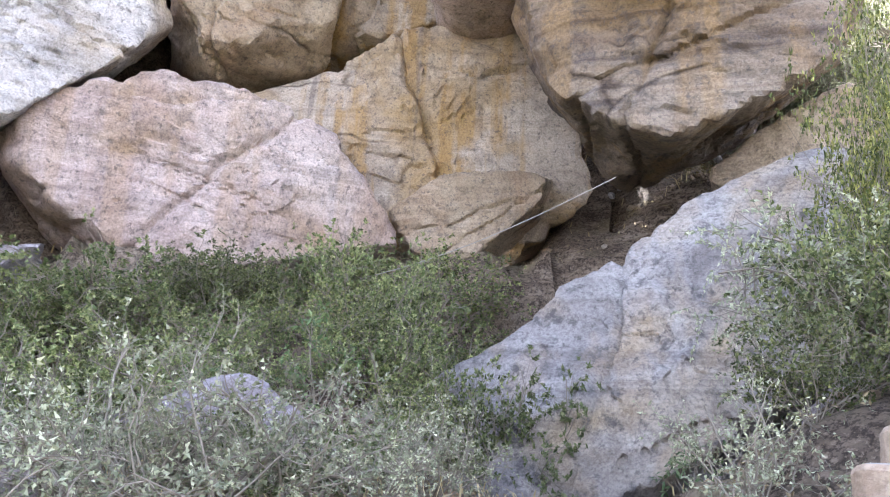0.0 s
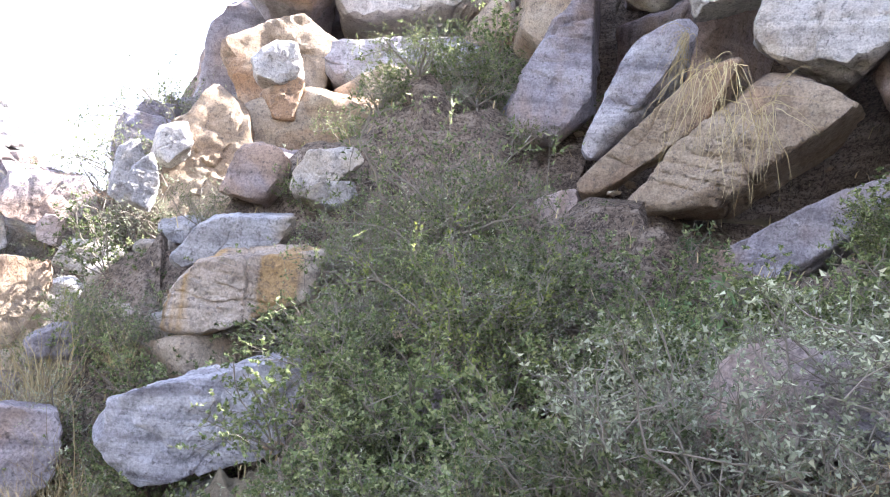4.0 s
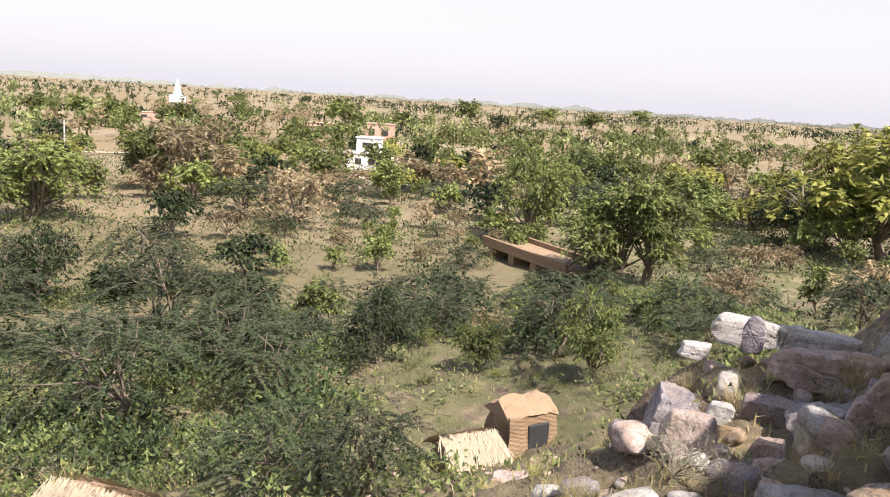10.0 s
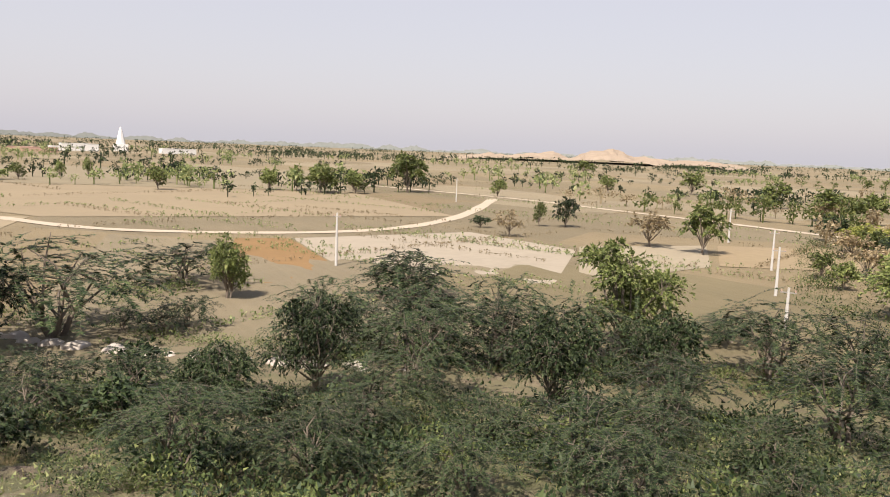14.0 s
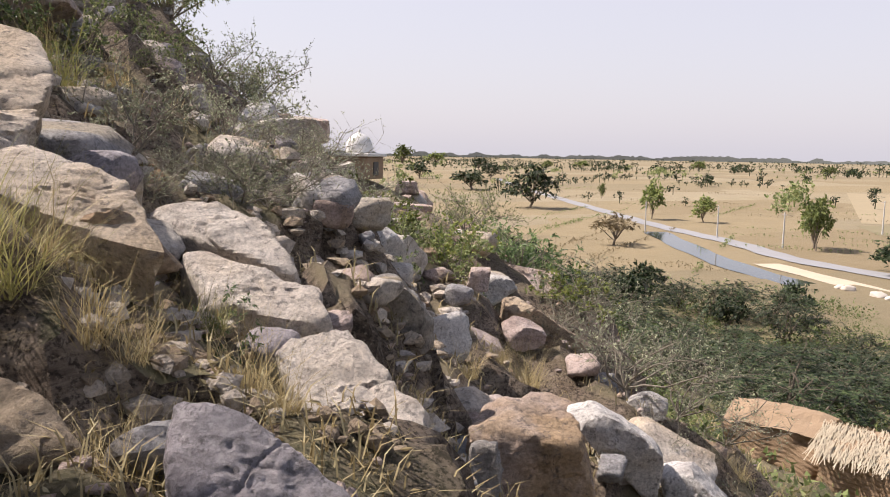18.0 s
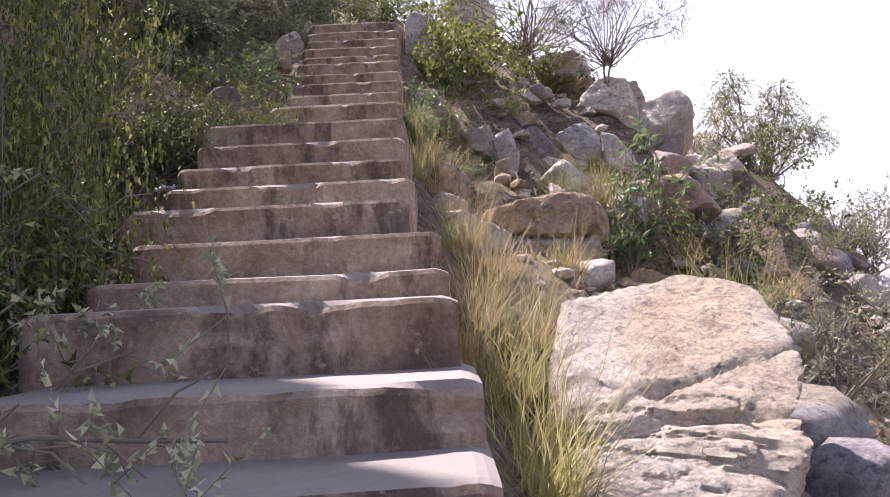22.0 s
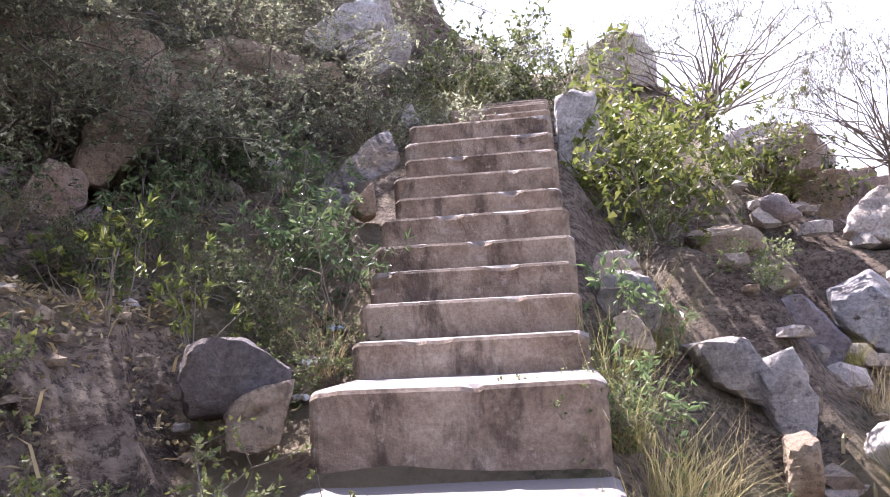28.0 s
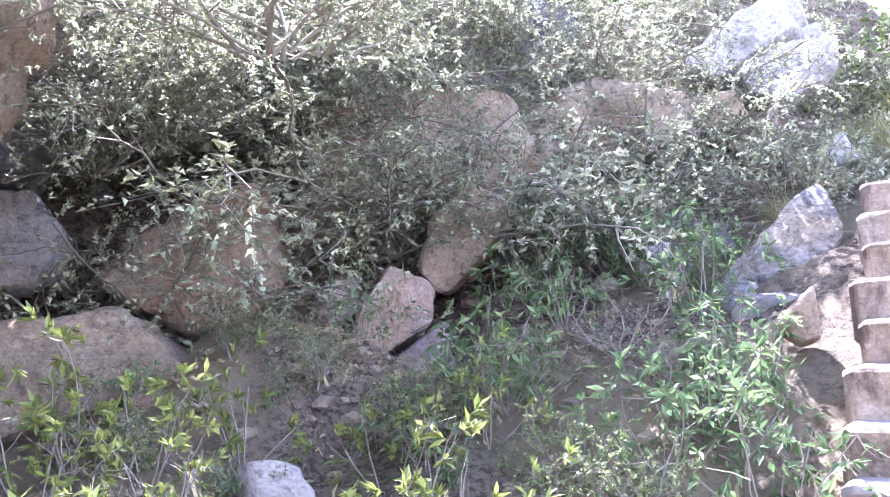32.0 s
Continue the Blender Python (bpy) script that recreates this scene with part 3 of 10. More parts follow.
def build_stair():
    stair = tagged(new("stair"), "worn cement-plastered stone stairway climbing the hillside", "stairs", "", "structure")
    rng = random.Random(4)
    for k, (y, z) in enumerate(STEPS):
        back = (STEPS[k + 1][0] if k + 1 < len(STEPS) else y + 0.6) + 0.14
        low = (STEPS[k - 1][1] if k else z - 0.17) - 0.35
        x0, x1 = left_edge(y) + rng.uniform(-0.03, 0.03), right_edge(y) + rng.uniform(-0.015, 0.015)
        broken = abs(y - 8.85) < 0.01
        nx = 56
        xs = np.linspace(x0, x1, nx)
        # a cross-section from the back of the tread to the foot of the riser
        prof = [(back, 0), (y + 0.2, 0), (y + 0.05, 0.0), (y + 0.012, -0.004), (y, -0.02), (y + 0.004, -0.06), (y + 0.006, -0.12), (y + 0.01, low - z)]
        verts, faces = [], []
        for i, x in enumerate(xs):
            edge_round = 0.03 * max(0, 1 - min(i, nx - 1 - i) / 1.5)
            chip = max(0, float(fbm(np.array([[x * 5.1, y * 7, 1.0]]), 11, 3)[0]) - 0.3) * 0.05
            wob = 0.008 * float(value_noise(np.array([[x * 2.2, y * 3, 2.0]]), 4)[0])
            for j, (py, pz) in enumerate(prof):
                cy, cz = 0.0, 0.0
                if j in (3, 4, 5):
                    cy, cz = chip, -chip * 0.6
                verts.append((x, py + cy + wob * (j > 1) + edge_round, z + pz + cz - edge_round * (j < 5) * 0.6 + wob * 0.5))
        m = len(prof)
        for i in range(nx - 1):
            faces += [(i * m + j, (i + 1) * m + j, (i + 1) * m + j + 1, i * m + j + 1) for j in range(m - 1)]
        for i, flip in ((0, False), (nx - 1, True)):
            n0 = len(verts)
            verts.append((xs[i], back, low))
            ring = [i * m + j for j in range(m)] + [n0]
            faces.append(tuple(ring[::-1] if flip else ring))
        me = mesh("step", verts, faces, RISER)
        me.materials.append(TREAD)
        for pl in me.polygons:
            if len(pl.vertices) == 4 and (pl.index % (m - 1)) < 3 and pl.index < (nx - 1) * (m - 1):
                pl.material_index = 1
        step = part("step", me, RISER, stair)
        if broken:
            step["label"] = "broken step with bricks showing"
    return stair


build_stair()

# ---- rocks ----
ICO = {}


def ico(level):
    if level not in ICO:
        bm = bmesh.new()
        bmesh.ops.create_icosphere(bm, subdivisions=level, radius=1)
        v = np.array([x.co[:] for x in bm.verts])
        f = [tuple(q.index for q in p.verts) for p in bm.faces]
        bm.free()
        ICO[level] = (v / np.linalg.norm(v, axis=1)[:, None], f)
    return ICO[level]


ROCK_SEED = [1]


def rock_shape(depth, cuts, seed, level, rough=0.06, sharp=44, side=0):
    """A faceted boulder: planes round its outline (angle in the face's plane, distance), a front, a back and chipped corners."""
    rng = np.random.RandomState(seed)
    d, f = ico(level)
    normals, dist = [], []
    for a, o in cuts:
        t = rng.uniform(-0.22, 0.22)
        normals.append((math.cos(radians(a)) * math.cos(t), math.sin(t), math.sin(radians(a)) * math.cos(t)))
        dist.append(o)
    mean = sum(o for _, o in cuts) / len(cuts)
    sd = math.tan(radians(side))
    for s in (-1, 1):
        n = np.array((rng.uniform(-0.12, 0.12) + sd * -s * -1, s, rng.uniform(-0.12, 0.12)))
        normals.append(tuple(n / np.linalg.norm(n)))
        dist.append(depth * 0.5)
    def solid(power):
        k = np.maximum(d @ np.array(normals).T, 0) / np.array(dist)
        return d * ((k**power).sum(1) ** (-1 / power))[:, None]

    first = solid(60)
    for _ in range(12):
        n = rng.normal(size=3)
        n /= np.linalg.norm(n)
        normals.append(tuple(n))
        dist.append((first @ n).max() * rng.uniform(0.84, 0.96))
    v = solid(sharp)
    s = max(mean, 0.15)
    q = v / s
    lay = q @ np.array((0.25, 0.1, 0.95)) * 5.5 + 0.8 * value_noise(q * 1.3, seed)
    ledge = np.abs((lay % 1) - 0.5)
    groove = -np.clip(0.10 - np.abs(ledge - 0.42), 0, 0.1) * 0.3 * (value_noise(q * 0.9 + 9, seed + 3) > 0.05)
    bulge = rough * s * (0.7 * fbm(q * 1.1, seed, 3) + 0.55 * fbm(q * 4.3, seed + 7, 3))
    # flakes broken off in flat steps
    flake = fbm(q * (1.6, 1.6, 2.6) + 31, seed + 5, 3)
    step = np.floor(flake * 3.2) / 3.2 * 0.06 * s
    # a few open joints
    for j in range(2):
        jn = rng.normal(size=3) * (1, 0.4, 1)
        jn /= np.linalg.norm(jn)
        gap = np.abs(q @ jn - rng.uniform(-0.5, 0.5) + 0.12 * fbm(q * 1.7, seed + 40 + j, 2))
        step = step - np.clip(0.045 - gap, 0, 0.045) * 1.6 * s
    v = v + d * (bulge + groove * s + step)[:, None]
    return v, f


BOULDERS, PLANTS = [], []


def boulder(place, turn, depth, cuts, kind, label, tip=0, side=0):
    """Notes a boulder, and has the ground meet its foot."""
    BOULDERS.append((place, turn, depth, cuts, kind, label, tip, side))
    low = max([-math.sin(radians(a)) * o for a, o in cuts] + [0.1]) * math.cos(radians(tip))
    half = max(abs(math.cos(radians(a))) * o for a, o in cuts)
    CAPS.append((place[0], place[1], place[2] - 0.72 * low - 0.15 * depth * math.sin(radians(tip)), half))
    size = sum(o for _, o in cuts) / len(cuts)
    CONTROLS.append((place[0], place[1], place[2] - 0.62 * low, max(size * 1.1, 0.5, 0.05 * math.hypot(place[0], place[1]))))


def raise_boulder(place, turn, depth, cuts, kind, label, tip, side):
    ROCK_SEED[0] += 1
    size = max(o for _, o in cuts)
    level = 6 if size > 0.75 and math.hypot(place[0], place[1]) < 11 else 5 if size > 0.25 else 4
    v, f = rock_shape(depth, cuts, ROCK_SEED[0], level, side=side)
    me = mesh("boulder", v, f, ROCKS[kind], True)
    me.set_sharp_from_angle(angle=radians(32))
    ob = new("boulder", me)
    ob.matrix_world = pose(*place, -tip, 0, turn)
    return tagged(ob, label, "boulder", "boulders of the hillside")


def plant(kind, x, y, z, height, turn=0.0, wide=1.0, ground=True):
    """Notes a plant; on the hill the ground meets its foot."""
    PLANTS.append((kind, x, y, z, height, turn, wide, ground))
    if ground and z is not None:
        CONTROLS.append((x, y, z, max(0.45, 0.05 * math.hypot(x, y))))



def shade_boulder(place, turn, depth, size, kind, label):
    """A boulder added high on the cliff to block the sun; it rests on the rocks below it."""
    cuts = tuple((a + 7 * (k % 3), size * (0.85 + 0.1 * (k % 4))) for k, a in enumerate(range(0, 360, 52)))
    BOULDERS.append((place, turn, depth, cuts, kind, label, 0, 0))


# hollows at the foot of the cliff
for hollow in ((-7.37, 4.91, 3.23), (-7.00, 6.06, 3.38), (-6.42, 6.67, 3.55), (-6.04, 5.64, 2.80), (-6.18, 4.69, 2.47), (-5.74, 6.21, 3.63), (-8.17, -0.70, 2.39), (-8.24, 0.17, 2.44), (-8.02, 0.91, 2.46), (-7.95, 1.55, 2.72), (-7.42, -0.21, 2.02), (-7.23, 0.72, 1.96)):
    CONTROLS.append((*hollow, 0.9))
boulder((-8.70, 3.64, 4.43), 69, 1.60, ((-137, 1.62), (-122, 1.35), (-81, 0.97), (-76, 1.06), (-36, 2.17), (31, 1.74), (39, 1.63), (75, 1.11), (89, 1.11), (115, 1.34), (144, 1.92)), 'pink', 'large banded pink and ochre sandstone boulder overhanging the shrubs')
boulder((-8.46, 6.14, 5.65), 54, 2.20, ((-161, 2.31), (-121, 1.76), (-93, 1.71), (-89, 1.76), (-43, 2.02), (-9, 2.15), (15, 2.21), (22, 2.33), (104, 1.55), (112, 1.65), (120, 1.25)), 'band', 'tan sandstone boulder with rusty vertical water streaks')
boulder((-9.38, 1.61, 5.74), 82, 1.70, ((-127, 1.32), (-98, 1.31), (-46, 0.70), (-41, 0.72), (30, 1.59), (84, 1.24), (127, 0.85), (142, 0.84), (169, 1.13)), 'pale', 'white weathered boulder leaning on the cliff')
boulder((-9.30, 4.14, 7.18), 67, 2.00, ((-155, 1.00), (-123, 1.18), (-67, 1.07), (5, 0.93), (106, 1.08), (179, 0.93)), 'tan', 'pale boulder with a dark underside high on the cliff')
boulder((-8.55, 6.19, 8.10), 54, 2.00, ((-168, 1.48), (-86, 1.37), (-74, 1.17), (-58, 1.16), (3, 1.61), (97, 1.19), (179, 1.42)), 'band', 'brown sandstone block above the streaked face')
boulder((-4.34, 6.55, 5.68), 33, 2.00, ((-166, 1.43), (-155, 1.33), (-115, 1.21), (-82, 1.11), (-52, 1.04), (-32, 1.34), (42, 1.43), (83, 0.91), (137, 1.74)), 'ledge', 'layered brown overhang with a dark stained underside')
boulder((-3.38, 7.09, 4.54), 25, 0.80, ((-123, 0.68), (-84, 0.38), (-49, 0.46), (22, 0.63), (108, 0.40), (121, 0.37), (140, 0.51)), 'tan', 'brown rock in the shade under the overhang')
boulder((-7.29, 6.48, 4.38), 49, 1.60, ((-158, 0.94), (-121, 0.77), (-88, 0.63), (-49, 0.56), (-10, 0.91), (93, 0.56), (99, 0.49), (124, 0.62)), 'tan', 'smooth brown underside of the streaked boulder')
boulder((-3.70, 5.29, 2.35), 35, 0.90, ((-152, 2.15), (-131, 1.90), (-91, 1.37), (-58, 1.03), (-41, 0.97), (-40, 0.98), (-13, 1.57), (75, 2.49), (115, 1.28), (131, 1.04), (135, 1.15), (136, 1.09)), 'slab', 'broad grey and ochre slab sloping up beside the steps', tip=30)
boulder((-4.43, 2.21, 1.78), 67, 0.50, ((-166, 0.41), (-95, 0.21), (-70, 0.21), (-5, 0.38), (56, 0.28), (104, 0.24), (126, 0.23)), 'purple', 'small rounded boulder among shrubs')
boulder((-3.82, 2.53, 1.46), 60, 0.50, ((-165, 0.25), (-87, 0.18), (-6, 0.31), (54, 0.19), (113, 0.25)), 'purple', 'purple stone at the foot of the slab')
boulder((-1.96, 4.65, 1.91), 22, 0.60, ((-179, 0.31), (-86, 0.35), (-18, 0.24), (19, 0.35), (118, 0.31), (139, 0.26)), 'purple', 'dark grey boulder below the slab')
boulder((-3.72, 0.73, 1.29), 85, 0.35, ((-169, 0.42), (-86, 0.24), (-29, 0.37), (31, 0.41), (71, 0.31), (105, 0.32), (130, 0.33)), 'purple', 'flat purple stone showing between the shrubs', tip=35)
boulder((-8.93, -0.86, 4.25), 98, 0.90, ((-81, 0.70), (-43, 0.31), (-32, 0.26), (-4, 0.55), (111, 0.58), (128, 0.38), (159, 0.29), (165, 0.35)), 'layer', 'white layered slab tilted on the cliff')
boulder((-9.11, 0.14, 3.43), 91, 1.20, ((-172, 1.58), (-81, 0.44), (-75, 0.53), (-75, 0.65), (-50, 0.35), (-22, 1.46), (60, 1.24), (61, 1.24), (131, 0.59), (132, 0.61), (145, 0.52)), 'tan', 'smooth tan rock face under hanging roots')
boulder((-8.30, 0.76, 2.58), 87, 0.90, ((-163, 1.14), (-93, 0.53), (-54, 0.39), (-43, 0.49), (53, 1.31), (110, 0.26), (114, 0.30), (122, 0.16)), 'purple', 'purple grey ledge at the foot of the cliff')
boulder((-8.96, -0.58, 3.75), 96, 0.80, ((-162, 0.95), (-51, 0.21), (-51, 0.21), (-24, 0.45), (106, 0.58), (135, 0.16), (137, 0.18), (140, 0.18)), 'tan', 'cracked yellow blocks under the white slab')
boulder((-9.40, -0.01, 5.68), 92, 0.60, ((-149, 0.41), (-76, 0.26), (10, 0.43), (94, 0.28), (147, 0.37)), 'pale', 'small pale block above the roots')
boulder((-10.01, 0.14, 6.67), 91, 1.20, ((-74, 0.39), (-71, 0.37), (-30, 0.49), (31, 0.85), (127, 0.33), (161, 0.56)), 'tan', 'tan rock under the roots')
boulder((-9.60, -1.10, 6.46), 99, 1.00, ((-132, 0.58), (-117, 0.60), (-65, 0.92), (-3, 0.56), (12, 0.45), (104, 0.78), (174, 0.52)), 'pale', 'pale boulder with a black stained flank')
boulder((-10.42, -1.79, 5.05), 102, 2.00, ((-159, 1.32), (-112, 1.57), (-72, 1.32), (-42, 0.54), (-5, 1.18), (4, 0.13), (42, 1.49), (104, 1.40), (146, 0.64), (158, 0.60), (160, 0.76)), 'purple', 'purple grey crag above the shrubs')
boulder((-11.30, -2.41, 6.46), 104, 2.00, ((-126, 1.13), (-38, 0.42), (-33, 0.39), (50, 1.06), (143, 0.43), (143, 0.43), (176, 0.61)), 'tan', 'tan cliff face behind the crag')
boulder((-10.65, -5.85, 3.66), 120, 2.20, ((-116, 1.20), (-75, 0.78), (-45, 1.12), (55, 1.43), (93, 0.90), (118, 0.85), (161, 1.30)), 'tan', 'tan sloping cliff face')
boulder((-11.02, -6.95, 5.15), 124, 2.00, ((-151, 0.76), (-67, 0.79), (-5, 0.84), (48, 0.98), (91, 0.80), (126, 0.79)), 'tan', 'brown cliff behind white blocks')
boulder((-11.37, -5.15, 5.31), 116, 1.60, ((-141, 0.99), (-105, 0.67), (-72, 0.38), (-8, 1.22), (80, 0.62), (101, 0.38), (166, 0.99)), 'layer', 'flat layered ledge on the cliff')
boulder((-11.29, -4.84, 4.69), 115, 1.40, ((-113, 0.59), (-71, 0.41), (29, 0.96), (101, 0.37), (127, 0.60)), 'tan', 'tan rock under the flat ledge')
boulder((-12.93, -5.60, 7.27), 115, 2.40, ((-166, 1.43), (-87, 0.91), (-76, 0.93), (15, 1.64), (73, 1.06), (110, 1.01)), 'pale', 'pale boulder high on the hillside')
boulder((-11.53, -7.27, 6.92), 124, 2.00, ((-129, 0.77), (-95, 0.66), (-34, 0.71), (15, 0.74), (107, 0.63), (165, 0.69)), 'purple', 'grey boulder on the cliff edge')
boulder((-9.48, -6.02, 4.70), 124, 0.70, ((-156, 0.32), (-102, 0.30), (-56, 0.28), (13, 0.35), (86, 0.27), (134, 0.30)), 'pale', 'white angular boulder on the slope')
boulder((-9.63, -5.98, 4.25), 124, 0.70, ((-153, 0.24), (-86, 0.26), (-6, 0.23), (58, 0.30), (122, 0.23)), 'tan', 'brown broken stone under the white boulder')
boulder((-7.86, -4.08, 2.92), 120, 0.60, ((-142, 0.39), (-59, 0.17), (-45, 0.16), (37, 0.42), (102, 0.24), (154, 0.26)), 'pale', 'tan and white block on the slope')
boulder((-7.83, -3.94, 2.70), 119, 0.50, ((-103, 0.18), (-63, 0.16), (21, 0.28), (98, 0.15), (141, 0.20)), 'grey', 'low grey stone on the slope')
boulder((-8.81, -1.64, 2.79), 103, 0.47, ((-107, 0.22), (-38, 0.27), (17, 0.33), (110, 0.21), (160, 0.27)), 'pink', 'reddish rock at the mouth of a hollow')
boulder((-6.47, -3.95, 1.53), 124, 0.89, ((-179, 0.70), (-98, 0.54), (-64, 0.30), (8, 0.79), (58, 0.73), (101, 0.39), (139, 0.48)), 'band', 'rounded boulder with yellow and pink bands')
boulder((-6.77, -4.48, 2.00), 126, 0.59, ((-105, 0.43), (-70, 0.16), (-10, 0.53), (99, 0.27), (126, 0.26), (147, 0.32)), 'grey', 'grey rounded boulder behind the banded one')
boulder((-6.64, -3.24, 1.32), 119, 0.39, ((-176, 0.19), (-76, 0.18), (7, 0.21), (97, 0.21)), 'tan', 'yellow block under the banded boulder')
boulder((-5.43, -3.47, 0.54), 126, 0.84, ((-139, 0.76), (-80, 0.40), (-62, 0.35), (-29, 0.62), (17, 0.91), (110, 0.31), (167, 0.73)), 'layer', 'grey layered boulder with purple bands')
boulder((-9.21, -6.74, 3.25), 128, 1.23, ((-101, 1.00), (-70, 0.88), (-18, 0.75), (19, 0.70), (53, 0.85), (154, 0.53), (179, 0.58)), 'tan', 'orange tan broken cliff')
boulder((-7.44, -6.29, 2.64), 132, 0.34, ((-106, 0.28), (-17, 0.22), (16, 0.19), (134, 0.21), (175, 0.14)), 'grey', 'grey pointed block on the rocky hillside')
boulder((-8.23, -6.58, 3.28), 131, 0.41, ((-108, 0.28), (-42, 0.20), (19, 0.22), (113, 0.24), (178, 0.20)), 'pale', 'white block on the cliff')
boulder((-13.98, -8.64, 6.13), 123, 3.19, ((-99, 1.59), (-36, 1.39), (38, 1.97), (116, 1.27), (179, 1.83)), 'purple', 'shaded grey cliff behind thorn shrubs')
boulder((-16.97, -6.50, 8.20), 112, 3.04, ((-107, 1.61), (-75, 1.60), (-26, 2.21), (15, 2.44), (91, 1.66), (119, 1.55), (170, 2.16)), 'tan', 'tan cliff top on the rocky hillside')
boulder((-7.19, -6.97, 0.99), 136, 0.70, ((-156, 0.44), (-69, 0.31), (-31, 0.27), (56, 0.42), (104, 0.40), (180, 0.44)), 'pale', 'pale block on the edge of the slope')
boulder((-7.62, -6.34, 1.52), 132, 0.41, ((-83, 0.22), (-61, 0.24), (73, 0.23), (104, 0.20), (179, 0.53)), 'pale', 'flat pale block on the rocky hillside')
boulder((-5.86, -7.22, 1.21), 143, 0.62, ((-134, 0.34), (-110, 0.27), (-90, 0.32), (-31, 0.47), (8, 0.49), (102, 0.28), (131, 0.32)), 'grey', 'grey overhanging block pointing out over the slope')
boulder((-6.50, -6.80, 1.11), 139, 0.56, ((-176, 0.30), (-57, 0.29), (-24, 0.15), (14, 0.34), (89, 0.47)), 'tan', 'tan block beside the overhang')
boulder((-6.04, -7.46, 0.77), 143, 0.40, ((-180, 0.50), (-87, 0.23), (-10, 0.49), (82, 0.14)), 'tan', 'tan undercut rock below the overhang')
boulder((-4.84, -5.03, 0.04), 139, 0.75, ((-145, 0.42), (-84, 0.41), (-35, 0.38), (-6, 0.41), (89, 0.39), (139, 0.50), (173, 0.46)), 'purple', 'grey and pink cube-like boulder under dry grass')
boulder((-4.63, -4.82, -0.49), 140, 0.31, ((-142, 0.15), (-78, 0.15), (19, 0.21), (102, 0.13)), 'purple', 'small block under the cube-like boulder')
boulder((-5.81, -5.52, 0.87), 137, 0.33, ((-142, 0.24), (-86, 0.18), (-7, 0.26), (80, 0.18), (121, 0.13)), 'purple', 'shaded grey block on the rocky hillside')
boulder((-10.47, -11.75, 2.57), 140, 1.70, ((-180, 1.40), (-157, 1.40), (-71, 0.78), (19, 1.28), (75, 0.79), (121, 1.23)), 'purple', 'stack of shaded grey blocks on the skyline')
boulder((-10.19, -12.24, 3.98), 142, 0.86, ((-85, 0.46), (12, 0.49), (85, 0.43), (145, 0.37), (174, 0.45)), 'pale', 'pale pointed block on top of the stack')
boulder((-9.82, -11.34, 3.17), 141, 0.41, ((-119, 0.31), (-80, 0.22), (-14, 0.46), (88, 0.19), (145, 0.39)), 'pink', 'flat block in the stack')
boulder((-8.97, -11.35, 2.16), 143, 0.66, ((-104, 0.37), (-47, 0.21), (38, 0.37), (106, 0.30), (172, 0.34)), 'pale', 'white block in the stack')
boulder((-8.15, -7.14, 2.87), 134, 0.42, ((-115, 0.38), (-22, 0.22), (24, 0.23), (128, 0.33), (174, 0.19)), 'grey', 'grey pointed block on the cliff edge')
boulder((-9.55, -6.97, 3.26), 128, 1.07, ((-130, 0.67), (-44, 0.50), (-5, 0.51), (79, 0.75), (123, 0.70), (179, 0.61)), 'tan', 'orange broken cliff face')
boulder((-7.99, -7.40, 1.68), 135, 0.46, ((-104, 0.23), (-46, 0.21), (61, 0.33), (99, 0.23), (158, 0.36)), 'pale', 'pale flat block on the rocky hillside')
boulder((-6.51, -9.27, -0.34), 147, 0.52, ((-146, 0.30), (-60, 0.32), (-5, 0.25), (66, 0.39), (147, 0.19)), 'purple', 'grey block on the cliff foot')
boulder((-6.93, -15.25, -2.90), 157, 0.48, ((-163, 1.38), (-87, 0.25), (-42, 1.03), (86, 0.28), (150, 1.28)), 'pale', 'flat pale ledge above the fields')
boulder((-6.09, -14.87, -2.76), 159, 0.32, ((-178, 0.20), (-83, 0.39), (-3, 0.18), (61, 0.36), (139, 0.29)), 'purple', 'upright block in the ledge')
boulder((-6.80, -13.14, -2.85), 154, 0.55, ((-139, 0.83), (-91, 0.39), (19, 1.05), (93, 0.33), (130, 0.73)), 'pink', 'pink flat rock on the slope')
boulder((-5.41, -10.48, -2.87), 154, 0.55, ((-144, 0.35), (-79, 0.26), (16, 0.40), (93, 0.29), (129, 0.31)), 'purple', 'rounded purple grey boulder')
boulder((-6.02, -10.15, -2.54), 151, 0.53, ((-126, 0.30), (-70, 0.24), (12, 0.34), (92, 0.28), (165, 0.31)), 'pink', 'pink boulder on the rocky hillside')
boulder((-5.21, -11.59, -3.09), 157, 0.38, ((-91, 0.21), (-29, 0.33), (91, 0.20), (170, 0.44)), 'purple', 'flat grey boulder on the rocky hillside')
boulder((-3.53, -10.19, -3.04), 162, 0.63, ((-179, 0.40), (-84, 0.29), (11, 0.36), (88, 0.36), (157, 0.40)), 'pink', 'pink boulder in the rubble')
boulder((-4.49, -11.84, -3.26), 160, 0.33, ((-104, 0.13), (-5, 0.21), (86, 0.17), (165, 0.19)), 'pale', 'small pale boulder on the rocky hillside')
boulder((-5.90, -17.72, -4.00), 162, 0.39, ((-96, 0.20), (-9, 0.32), (93, 0.18), (163, 0.29)), 'pale', 'single pale block on the grass')
boulder((-6.14, -9.04, -1.70), 148, 0.76, ((-105, 1.05), (-23, 0.32), (21, 0.61), (115, 0.85), (176, 0.33)), 'pink', 'tall pink rock at the foot of the cliff')
boulder((-6.22, -8.31, -1.54), 145, 0.40, ((-152, 0.32), (-30, 0.26), (6, 0.22), (109, 0.51), (172, 0.17)), 'purple', 'upright grey rock on the rocky hillside')
